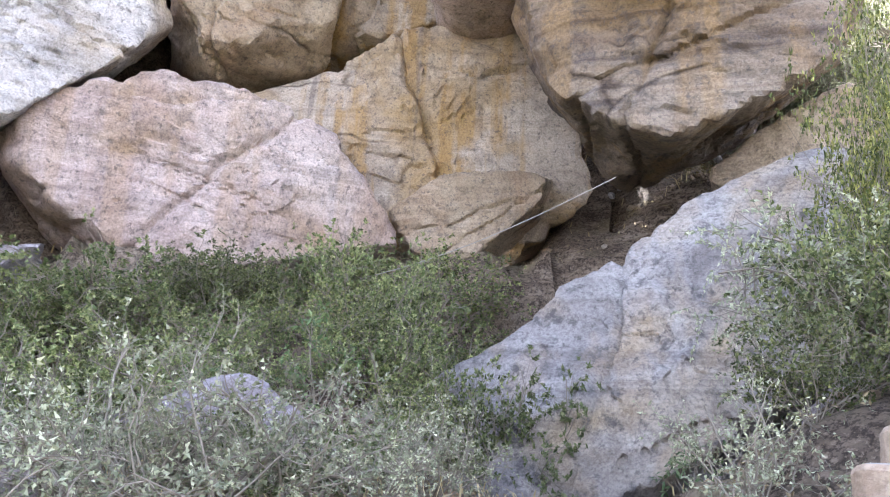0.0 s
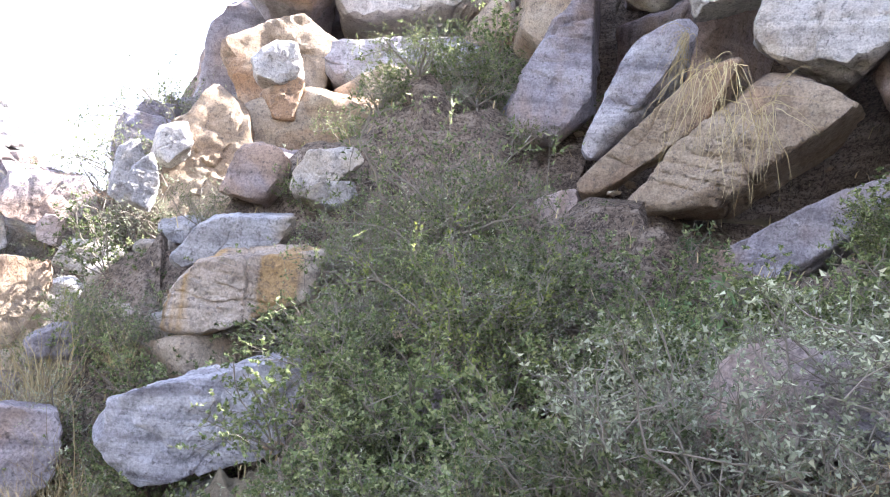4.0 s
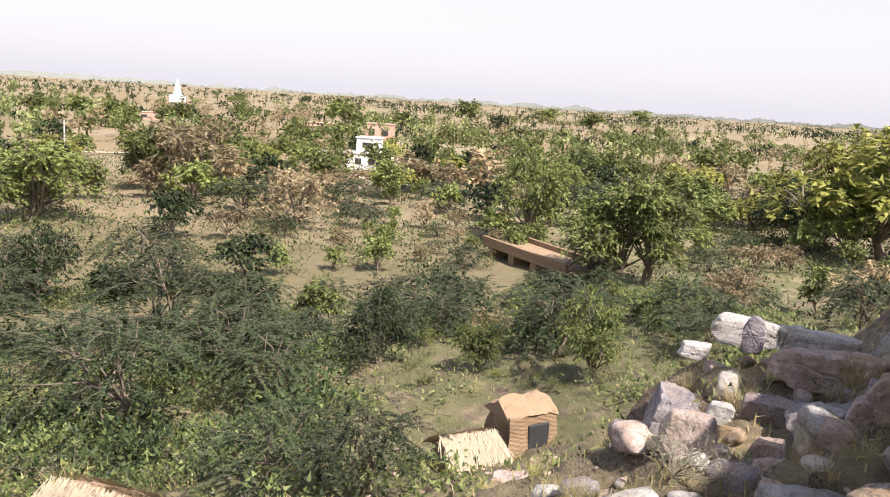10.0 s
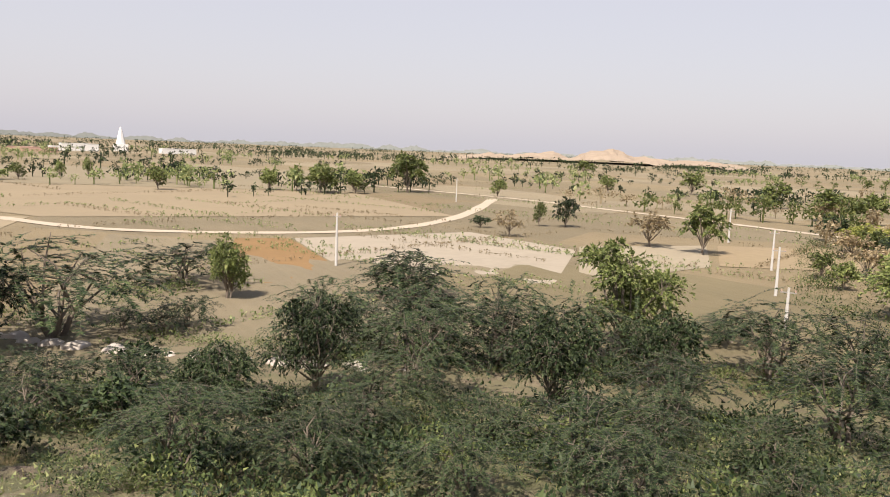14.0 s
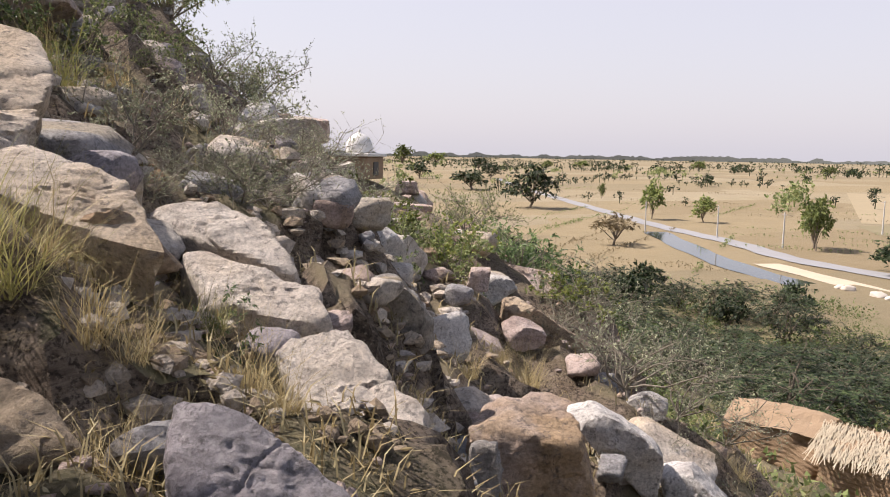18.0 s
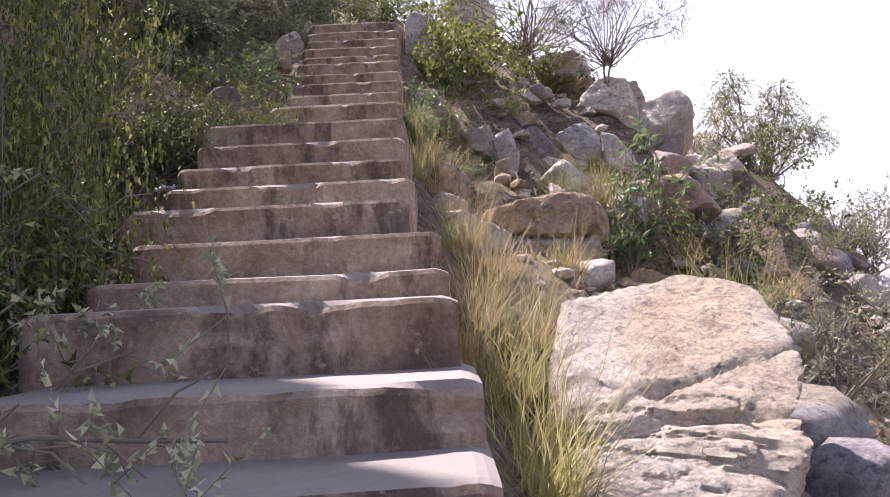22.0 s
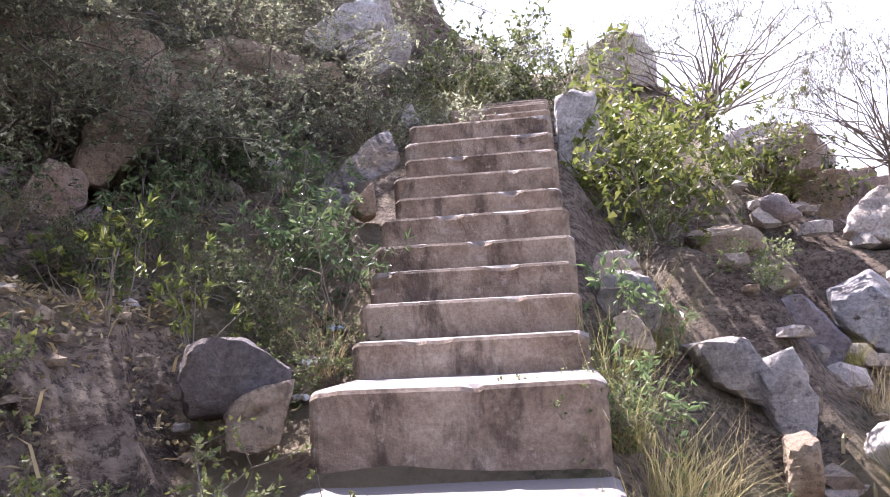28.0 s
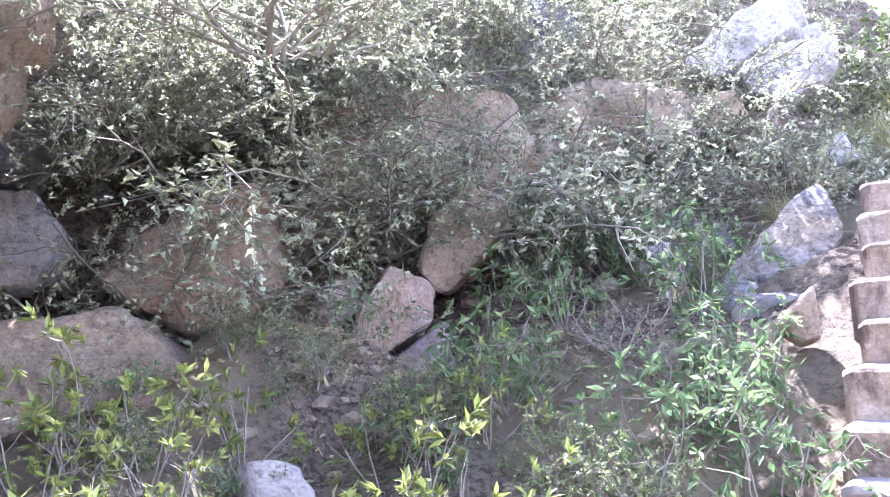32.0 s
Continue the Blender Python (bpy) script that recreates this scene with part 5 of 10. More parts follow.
plant('grey_shrub', -3.20, 1.24, 1.44, 0.8, 80)
plant('grey_shrub', -2.92, 1.40, 1.44, 0.7, 300)
plant('grey_shrub', -2.95, 1.79, 1.42, 0.7, 80)
plant('grey_shrub', -3.31, 2.34, 1.49, 0.6, 80)
plant('weed', -4.06, 2.25, 1.70, 0.4, 130)
plant('grey_shrub', -2.94, 2.50, 1.42, 0.5, 100)
plant('weed', -2.23, 3.39, 1.53, 0.3, 20)
plant('thorn_bush', -7.09, -2.35, 1.97, 1.7, 250)
plant('thorn_bush', -6.13, -2.53, 1.43, 1.1, 40)
plant('shrub', -5.93, -1.42, 1.55, 0.6, 70)
plant('shrub', -6.06, -0.96, 1.61, 0.8, 120)
plant('shrub', -6.16, -0.42, 1.68, 0.8, 310)
plant('shrub', -6.39, -0.20, 1.80, 0.8, 310)
plant('weed', -5.62, 0.27, 1.52, 0.7, 170)
plant('shrub', -6.22, 0.54, 1.79, 0.8, 190)
plant('shrub', -6.00, 0.97, 1.84, 0.8, 310)
plant('shrub', -6.16, 1.29, 2.04, 0.9, 100)
plant('thorn_bush', -4.55, -1.66, 0.78, 0.8, 280)
plant('shrub', -4.71, -1.29, 0.89, 0.8, 340)
plant('shrub', -5.03, -0.96, 1.06, 0.8, 340)
plant('shrub', -4.93, -0.50, 1.14, 0.8, 100)
plant('shrub', -4.99, -0.10, 1.20, 0.8, 220)
plant('shrub', -4.62, 0.31, 1.16, 0.8, 100)
plant('grey_shrub', -4.61, 0.69, 1.28, 0.8, 300)
plant('grey_shrub', -4.59, 1.00, 1.39, 0.8, 0)
plant('shrub', -3.73, -1.05, 0.63, 0.8, 340)
plant('shrub', -3.67, -0.63, 0.72, 0.8, 240)
plant('shrub', -3.56, -0.24, 0.79, 0.8, 170)
plant('grey_shrub', -3.40, 0.12, 0.87, 0.8, 100)
plant('grey_shrub', -3.22, 0.46, 0.97, 0.8, 140)
plant('grey_shrub', -3.20, 0.77, 1.08, 0.7, 190)
plant('shrub', -3.89, -1.65, 0.57, 0.41, 210)
plant('shrub', -6.44, -3.99, 1.76, 0.35, 100)
plant('weed', -6.90, -3.64, 2.12, 0.5, 0)
plant('thorn_bush', -6.04, -4.83, 0.84, 0.8, 230)
plant('shrub', -5.86, -4.10, 0.84, 0.6, 200)
plant('grass', -6.05, -5.55, 0.63, 0.8, 240)
plant('grass', -4.02, -3.47, 0.39, 0.9, 290)
plant('shrub', -5.93, -3.68, 0.89, 0.5, 40)
plant('bare_bush', -5.99, -2.82, 0.96, 0.5, 110)
plant('weed', -7.91, -0.02, 4.50, 0.5, 30)
plant('shrub', -5.97, -3.06, 1.17, 0.4, 40)
plant('shrub', -5.18, -5.00, 0.44, 0.6, 0)
plant('bare_bush', -10.09, -7.78, 4.90, 1.6, 0)
plant('bare_bush', -10.55, -7.18, 5.24, 1.4, 210)
plant('shrub', -10.77, -3.65, 5.07, 1.2, 10)
plant('shrub', -11.39, -3.39, 5.81, 1.0, 250)
plant('thorn_bush', -9.76, -4.67, 3.92, 0.9, 130)
plant('shrub', -9.87, -3.19, 3.84, 1.0, 10)
plant('bare_bush', -8.41, -6.67, 2.74, 1.2, 210)
plant('bare_bush', -9.32, -8.64, 3.05, 1.4, 70)
plant('shrub', -10.12, -2.44, 4.32, 1.0, 270)
plant('shrub', -10.85, -4.72, 4.55, 0.7, 70)
plant('thorn_bush', -10.28, -9.09, 5.05, 1.6, 350)
plant('shrub', -4.69, -1.39, 0.87, 1.0, 210)
plant('lime_shrub', -5.17, -1.27, 1.07, 1.0, 10)
plant('shrub', -4.75, -1.73, 0.51, 0.9, 110)
plant('shrub', -4.99, -2.15, 0.56, 0.8, 220)
plant('shrub', -4.02, -0.91, 0.48, 1.0, 20)
plant('shrub', -4.06, -1.33, 0.17, 0.9, 230)
plant('shrub', -4.23, -1.86, 0.12, 0.52, 350)
plant('shrub', -3.88, -2.04, -0.01, 0.46, 60)
plant('grass', -3.90, -0.64, 0.73, 0.7, 180)
plant('shrub', -3.42, -1.27, -0.02, 0.8, 250)
plant('shrub', -3.40, -1.68, -0.17, 0.41, 60)
plant('shrub', -3.72, -2.27, -0.25, 0.41, 330)
plant('grass', -3.52, -0.51, 0.43, 0.5, 160)
plant('shrub', -5.79, -4.47, 0.92, 0.6, 160)
plant('shrub', -5.78, -5.07, 0.85, 0.7, 320)
plant('thorn_bush', -6.29, -5.97, 1.14, 0.7, 220)
plant('shrub', -5.87, -3.73, 1.00, 0.6, 280)
plant('weed', -3.96, -4.03, -0.63, 0.8, 350)
plant('shrub', -3.80, -4.16, -0.73, 0.8, 60)
plant('thorn_bush', -4.51, -5.63, -0.87, 0.8, 120)
plant('shrub', -3.95, -4.80, -1.06, 0.6, 60)
plant('grass', -4.57, -4.01, -0.16, 0.9, 40)
plant('grass', -4.55, -4.31, 0.17, 0.9, 240)
plant('weed', -4.60, -3.40, -0.19, 0.5, 140)
plant('shrub', -5.64, -7.15, 0.14, 0.5, 290)
plant('grass', -6.63, -11.83, -1.88, 0.8, 290)
plant('grass', -6.83, -12.85, -2.02, 0.8, 50)
plant('grass', -5.04, -12.55, -3.22, 0.8, 30)
plant('grass', -5.35, -12.42, -3.04, 0.7, 250)
plant('grass', -4.27, -6.85, -2.11, 0.6, 170)
plant('shrub', -4.31, -6.24, -1.96, 0.6, 260)
plant('grass', -4.08, -7.51, -2.37, 0.5, 0)
plant('grass', -4.93, -14.70, -3.83, 0.6, 120)
plant('grass', -5.51, -5.62, 0.28, 1.0, 40)
plant('grass', -5.65, -5.22, 0.36, 1.1, 240)
plant('grass', -5.12, -4.32, -0.10, 1.0, 220)
plant('green_grass', -5.97, -7.57, -0.69, 0.8, 170)
plant('bare_bush', -8.28, -12.06, -0.81, 1.2, 100)
plant('bare_bush', -8.37, -9.50, 1.82, 1.4, 170)
plant('bare_bush', -7.58, -7.52, 1.54, 1.2, 270)
plant('bare_bush', -2.88, -8.60, -2.75, 0.9, 340)
plant('green_grass', -1.89, -9.37, -3.78, 0.7, 210)
plant('green_grass', -2.38, -8.23, -3.31, 0.7, 220)
plant('green_grass', -1.74, -10.41, -4.04, 0.5, 200)
plant('grass', -3.33, -14.17, -5.03, 0.8, 230)
plant('grass', -4.32, -5.68, -1.41, 0.9, 340)
plant('thorn_bush', -3.97, -4.69, -1.12, 0.9, 130)
plant('shrub', -3.93, -4.09, -0.71, 0.9, 310)
plant('grass', -4.76, -7.19, -1.95, 0.6, 80)
plant('shrub', -4.06, -8.69, -3.27, 0.5, 30)
plant('grass', -4.33, -6.87, -2.20, 0.5, 340)
plant('grass', -3.88, -5.38, -1.70, 0.5, 230)
plant('shrub', -3.68, -3.51, -0.60, 0.6, 60)
plant('grass', -4.13, -10.82, -3.43, 0.6, 280)
plant('green_grass', -1.79, -13.43, -5.08, 0.5, 160)
plant('green_grass', -0.98, -13.51, -5.63, 0.5, 110)
plant('green_grass', 0.12, 4.62, 2.03, 0.6, 80)
plant('green_grass', 0.04, 5.22, 2.26, 0.7, 350)
plant('grass', 0.23, 5.02, 2.11, 0.5, 270)
plant('green_grass', 0.18, 5.12, 2.20, 0.55, 40)
plant('weed', 0.14, 4.12, 1.82, 0.3, 60)
plant('weed', 0.19, 3.32, 1.61, 0.22, 40)
plant('weed', 0.21, 2.92, 1.51, 0.2, 120)
plant('weed', 0.20, 3.62, 1.73, 0.25, 160)
plant('green_grass', 0.72, 3.77, 1.60, 0.6, 160)
plant('green_grass', 0.65, 3.88, 1.62, 0.5, 210)
plant('grass', 0.85, 3.94, 1.62, 0.5, 20)
plant('grass', 0.95, 3.51, 1.48, 0.4, 200)
plant('grass', 1.09, 3.46, 1.41, 0.35, 60)
plant('grass', 1.07, 3.04, 1.22, 0.35, 180)
plant('grass', 1.21, 2.98, 1.15, 0.3, 140)
plant('grass', 0.88, 3.00, 1.22, 0.35, 330)
plant('grass', 1.58, 3.47, 1.14, 0.4, 320)
plant('weed', 1.76, 4.05, 1.08, 0.3, 280)
plant('grass', 1.56, 3.14, 1.08, 0.3, 230)
plant('green_grass', 0.69, 5.79, 2.54, 0.3, 115)
plant('grey_shrub', 2.30, 7.27, 1.93, 0.9, 190)
plant('grey_shrub', 3.82, 8.83, 2.22, 0.9, 10)
plant('bare_bush', 3.83, 7.48, 1.26, 1.0, 140)
plant('bare_bush', 4.99, 8.19, 1.28, 0.9, 130)
plant('grey_shrub', 3.22, 7.12, 1.47, 0.9, 280)
plant('bare_bush', 5.11, 9.28, 1.54, 1.0, 210)
plant('grey_shrub', 7.86, 16.87, 2.79, 1.3, 130)
plant('grey_shrub', 8.32, 16.65, 2.92, 1.0, 20)
plant('lime_shrub', 7.54, 11.29, 0.32, 1.0, 330)
plant('shrub', 7.24, 10.28, 0.13, 0.9, 10)
plant('shrub', 6.70, 10.66, 0.52, 0.8, 20)
plant('thorn_bush', 13.86, 16.50, -0.21, 1.6, 280)
plant('weed', 12.12, 12.66, -0.63, 1.3, 210)
plant('weed', 12.55, 12.21, -0.81, 1.2, 330)
plant('bare_bush', 12.38, 10.90, -1.08, 1.3, 30)
plant('bare_bush', 9.10, 8.57, -0.81, 0.9, 220)
plant('grass', 5.93, 6.12, -0.32, 0.6, 40)
plant('grass', 4.83, 5.80, -0.00, 0.4, 220)
plant('weed', 2.48, 5.48, 1.42, 0.25, 140)
plant('grass', 1.94, 5.17, 1.47, 0.2, 160)
plant('grass', 3.60, 5.99, 0.54, 0.3, 40)
plant('grass', 2.76, 5.74, 0.45, 0.4, 90)
plant('grass', 2.47, 5.87, 0.72, 0.4, 0)
plant('grass', 2.44, 3.62, 0.28, 0.4, 340)
plant('grass', 3.89, 6.26, 0.13, 0.3, 270)
plant('grass', 6.29, 6.92, -0.47, 0.4, 0)
plant('grass', 6.48, 6.74, -0.54, 0.4, 310)
plant('bare_bush', 8.45, 6.77, -0.94, 1.5, 130)
plant('bare_bush', 9.23, 6.54, -1.39, 1.4, 90)
plant('bare_bush', 9.42, 7.96, -1.11, 1.3, 120)
plant('bare_bush', 10.44, 6.51, -1.93, 1.2, 20)
plant('bare_bush', 7.44, 5.62, -1.26, 0.9, 20)
plant('grass', 5.70, 4.60, -0.87, 0.5, 280)
plant('bare_bush', 5.46, 9.97, 1.20, 1.3, 170)
plant('bare_bush', 4.99, 10.22, 1.42, 1.2, 240)
plant('bare_bush', 6.99, 11.40, 0.96, 1.2, 40)
plant('lime_shrub', 8.04, 11.90, 0.30, 1.2, 350)
plant('lime_shrub', 8.96, 11.22, 0.10, 1.2, 170)
plant('shrub', 8.47, 10.33, 0.05, 1.0, 10)
plant('shrub', 8.50, 11.58, 0.20, 0.9, 80)
plant('weed', 15.61, 15.99, -1.31, 1.8, 130)
plant('weed', 15.72, 17.27, -1.13, 1.4, 80)
plant('thorn_bush', 18.51, 21.48, -0.82, 2.2, 10)
plant('bare_bush', 13.78, 12.10, -1.34, 1.8, 330)
plant('bare_bush', 11.15, 10.54, -1.23, 1.2, 100)
plant('grass', 9.68, 5.84, -2.25, 0.5, 40)
plant('grass', 7.74, 5.17, -1.71, 0.5, 70)
plant('thorn_bush', 10.40, 22.04, 3.15, 2.4, 270)
plant('bare_bush', 10.89, 17.21, 0.67, 1.4, 120)
plant('thorn_bush', 6.34, 15.09, 3.23, 1.4, 280)
plant('grass', 0.09, 6.50, 2.86, 0.5, 0)
plant('grass', 0.20, 6.39, 2.79, 0.5, 80)
plant('grass', 0.04, 7.31, 3.06, 0.55, 100)
plant('grass', 0.70, 7.42, 3.01, 0.5, 130)
plant('grass', 0.03, 5.90, 2.62, 0.3, 160)
plant('grass', 0.23, 7.09, 3.05, 0.5, 230)
plant('grass', 0.05, 6.80, 2.94, 0.5, 30)
plant('green_grass', -0.00, 10.91, 4.63, 0.6, 150)
plant('weed', 1.84, 9.60, 3.22, 0.9, 150)
plant('weed', 1.56, 9.26, 3.14, 0.8, 290)
plant('shrub', 2.27, 9.45, 2.91, 0.9, 20)
plant('green_grass', 1.80, 8.77, 2.88, 0.7, 90)
plant('lime_shrub', 0.32, 13.90, 6.17, 1.1, 260)
plant('lime_shrub', 0.05, 13.41, 5.90, 0.8, 110)
plant('shrub', 1.60, 14.77, 5.78, 0.9, 50)
plant('shrub', 2.19, 15.17, 6.01, 0.8, 50)
plant('shrub', -0.97, 16.90, 8.22, 1.0, 320)
plant('shrub', -1.30, 15.87, 7.89, 0.7, 40)
plant('shrub', 6.01, 16.55, 5.16, 0.9, 100)
plant('shrub', 4.28, 14.03, 3.74, 0.8, 100)
plant('shrub', 4.13, 11.91, 3.35, 0.8, 340)
plant('green_grass', 1.87, 7.67, 2.60, 0.8, 0)
plant('green_grass', -0.20, 9.40, 4.10, 0.5, 190)
plant('grass', -0.15, 8.99, 3.88, 0.5, 280)
plant('weed', -0.20, 10.60, 4.45, 0.6, 140)
plant('lime_shrub', 0.32, 13.57, 6.07, 1.2, 130)
plant('lime_shrub', 0.04, 12.99, 5.85, 0.8, 270)
plant('lime_shrub', 1.53, 14.30, 5.87, 0.9, 70)
plant('lime_shrub', 2.41, 15.12, 6.11, 0.9, 350)
plant('grass', 1.30, 11.28, 4.00, 0.5, 340)
plant('green_grass', 1.14, 10.39, 3.64, 0.5, 130)
plant('weed', 0.15, 8.76, 3.57, 0.4, 110)
plant('green_grass', 0.58, 8.88, 3.45, 0.4, 240)
plant('green_grass', 1.43, 9.66, 3.49, 0.7, 60)
plant('green_grass', 1.62, 10.65, 3.59, 0.6, 180)
plant('grass', -0.00, 8.98, 3.62, 0.6, 250)
plant('grass', 2.46, 13.54, 4.86, 0.6, 60)
plant('shrub', -0.14, 18.00, 8.49, 0.8, 90)
plant('shrub', -0.90, 18.49, 8.93, 1.0, 190)
plant('green_grass', -1.72, 15.42, 7.70, 0.6, 160)
plant('shrub', -1.37, 16.96, 8.44, 0.8, 130)
plant('lime_shrub', 0.26, 12.33, 5.34, 1.0, 140)
plant('lime_shrub', 0.15, 12.74, 5.48, 0.9, 160)
plant('weed', -0.28, 9.57, 4.39, 0.5, 160)
plant('lime_shrub', 1.63, 14.59, 5.29, 0.9, 190)
plant('shrub', -1.07, 16.37, 8.24, 1.0, 290)
plant('shrub', -0.57, 16.39, 8.12, 0.9, 90)
plant('green_grass', -1.58, 14.83, 7.34, 0.6, 230)
plant('weed', -2.23, 10.68, 4.98, 0.6, 140)
plant('weed', -2.11, 10.94, 5.18, 0.5, 20)
plant('grey_shrub', -1.55, 2.2, None, 0.5, 301, wide=1)
plant('grey_shrub', -1.6, 2.8, None, 0.5, 318, wide=1)
plant('dense_shrub', -1.62, 3.3, None, 0.5, 335, wide=1)
plant('dense_shrub', -1.6, 3.8, None, 0.8, 355, wide=0.9)
plant('tall_bush', -1.82, 5.2, None, 2.9, 37, wide=0.36)
plant('tall_bush', -2.02, 5.6, None, 2.9, 29, wide=0.3)
plant('tall_bush', -1.97, 5.2, None, 2.3, 14, wide=0.36)
plant('tall_bush', -2.12, 5.9, None, 2.5, 28, wide=0.34)
plant('dense_shrub', -1.7, 5.2, None, 0.9, 37, wide=0.9)
plant('tall_bush', -2.2, 6.4, None, 2.5, 20, wide=0.36)
plant('dense_shrub', -2.0, 6.0, None, 1.0, 40, wide=0.9)
plant('lime_shrub', -2.5, 6.6, None, 2.0, 16, wide=0.6)
plant('shrub', -2.15, 6.8, None, 0.8, 55, wide=0.9)
plant('tall_bush', -2.45, 7.3, None, 1.8, 16, wide=0.45)
plant('dense_shrub', -2.2, 7.5, None, 0.7, 77, wide=1)
plant('lime_shrub', -2.85, 7.9, None, 1.6, 32, wide=0.7)
plant('tall_bush', -2.9, 8.1, None, 1.3, 0, wide=0.6)
plant('dense_shrub', -1.6, 4.2, None, 0.8, 9, wide=1)
plant('tall_bush', -2.5, 7.0, None, 1.5, 352, wide=0.5)
plant('tall_bush', -2.2, 6.5, None, 1.2, 63, wide=0.6)
plant('lime_weed', -2.31, 9.78, 5.23, 0.5, 20)
plant('lime_weed', -2.51, 9.40, 5.20, 0.5, 110)
plant('lime_weed', -3.08, 8.96, 5.24, 0.4, 340)
plant('lime_weed', -3.07, 8.62, 5.14, 0.3, 320)
plant('weed', -2.30, 11.20, 5.58, 0.4, 80)
plant('weed', -2.00, 10.87, 5.36, 0.5, 160)
plant('thorn_bush', -2.23, 10.26, 5.18, 0.5, 280)
plant('weed', -1.79, 10.52, 5.16, 0.6, 160)
plant('grass', -1.77, 10.11, 5.05, 0.4, 120)
plant('shrub', -3.81, 9.32, 5.12, 0.3, 300)
plant('weed', -2.07, 9.68, 5.04, 0.35, 0)
plant('thorn_bush', -2.40, 12.22, 6.08, 0.6, 80)
plant('grey_shrub', -2.34, 13.47, 6.66, 0.7, 20)
plant('grey_shrub', -2.11, 13.82, 6.82, 0.7, 60)
plant('green_grass', -2.09, 13.11, 6.36, 0.6, 160)
plant('green_grass', -1.48, 14.40, 7.19, 0.8, 220)
plant('weed', -3.34, 11.61, 5.99, 0.6, 120)
plant('pale_shrub', -5.12, 10.58, 6.79, 1.1, 100, wide=1.3)
plant('pale_shrub', -4.88, 11.16, 6.85, 1.2, 210, wide=1.3)
plant('pale_shrub', -4.50, 11.78, 7.07, 1.4, 270, wide=1.3)
plant('pale_shrub', -3.92, 12.42, 7.14, 1.3, 200, wide=1.3)
plant('pale_shrub', -3.40, 12.91, 7.19, 1.2, 210, wide=1.2)
plant('pale_shrub', -5.79, 11.34, 7.63, 1.4, 60, wide=1.4)
plant('pale_shrub', -5.17, 12.27, 7.84, 1.4, 310, wide=1.4)
plant('pale_shrub', -4.22, 13.18, 7.97, 1.3, 340, wide=1.4)
plant('pale_shrub', -3.34, 14.01, 8.06, 1.1, 120, wide=1.3)
plant('pale_shrub', -5.48, 10.42, 7.04, 1.2, 300, wide=1.3)
plant('roots', -7.71, -0.04, 4.21, 1.2, 80, wide=0.7, ground=False)
plant('roots', -7.62, 0.35, 3.75, 1.0, 90, wide=0.8, ground=False)
plant('roots', -7.79, -0.28, 4.52, 0.8, 10, wide=0.6, ground=False)
plant('sky_tree', 6.92, 19.48, 4.66, 3.3, 14)
plant('bare_tree', 2.34, 13.16, 5.72, 1.6, 210, wide=0.8, ground=False)
plant('bare_tree', 1.79, 17.82, 7.31, 2.6, 130, wide=0.9)
plant('sky_tree', 9.78, 21.49, 3.39, 1.4, 240)
plant('tree', -14.1, -67.2, None, 11.4, 130, wide=1.1)
plant('tree', -17.3, -67.3, None, 10.0, 190)
plant('tree', -45.2, -89.0, None, 12.2, 350)
plant('dark_tree', -44.2, -101.4, None, 10.3, 60, wide=1.2)
plant('yellow_tree', -49.5, -89.4, None, 17.6, 340, wide=1.3)
plant('yellow_tree', -59.3, -127.1, None, 15.1, 220, wide=1.1)
plant('yellow_tree', -87.4, -141.9, None, 14.3, 300, wide=1.2)
plant('tree', -9.6, -92.2, None, 13.3, 320, wide=0.8)
plant('tree', -15.3, -116.6, None, 11.0, 90, wide=0.9)
plant('brown_tree', -6.3, -133.8, None, 10.6, 240, wide=1.5)
plant('brown_tree', 6.9, -136.9, None, 8.8, 240, wide=1.3)
plant('tree', 0.6, -112.8, None, 5.3, 130)
plant('brown_tree', 18.2, -91.9, None, 8.7, 240, wide=1.2)
plant('tree', 50.1, -354.0, None, 15.3, 270, wide=1.4)
plant('tree', -5.8, -456.1, None, 19.6, 220)
plant('dark_tree', -21.4, -409.8, None, 11.7, 310, wide=1.2)
plant('tree', -30.0, -160.3, None, 9.3, 140, wide=1.1)
plant('tree', -21.2, -147.2, None, 6.4, 110, wide=1.3)
plant('brown_tree', -54.0, -196.2, None, 7.3, 200, wide=1.6)
plant('tree', -64.9, -201.7, None, 9.1, 260, wide=1.5)
plant('brown_tree', -45.0, -117.4, None, 8.1, 270, wide=1.5)
plant('tree', 7.9, -207.8, None, 7.4, 200, wide=1.4)
plant('tree', -82.1, -730.7, None, 15.8, 160, wide=2)
plant('tree', -252.9, -1122.0, None, 20.5, 200, wide=2)
plant('tree', -108.3, -643.3, None, 14.0, 30, wide=2)
plant('tree', 27.4, -395.5, None, 11.3, 30, wide=1.5)
plant('tree', -27.5, -87.1, None, 3.9, 180, wide=1.3)
plant('tree', -5.1, -91.6, None, 4.6, 190, wide=1.1)
plant('thorn_tree', 13.2, -104.9, None, 2.3, 270, wide=2)
plant('tree', 48.5, -45.4, None, 10.9, 50)
plant('tree', 98.0, -108.1, None, 10.4, 350, wide=0.9)
plant('brown_tree', 109.0, -106.4, None, 8.7, 85, wide=1.1)
plant('brown_tree', 128.8, -87.8, None, 6.7, 140, wide=0.9)
plant('dark_tree', 145.5, -91.9, None, 3.1, 105, wide=1.4)
plant('tree', 146.0, -108.0, None, 6.5, 105, wide=0.6)
plant('dark_tree', 143.8, -113.6, None, 7.9, 60, wide=0.8)
plant('tree', 263.4, -133.5, None, 16.9, 25)
plant('tree', 253.3, -96.6, None, 11.6, 325)
plant('tree', 270.3, -83.4, None, 9.1, 260, wide=0.9)
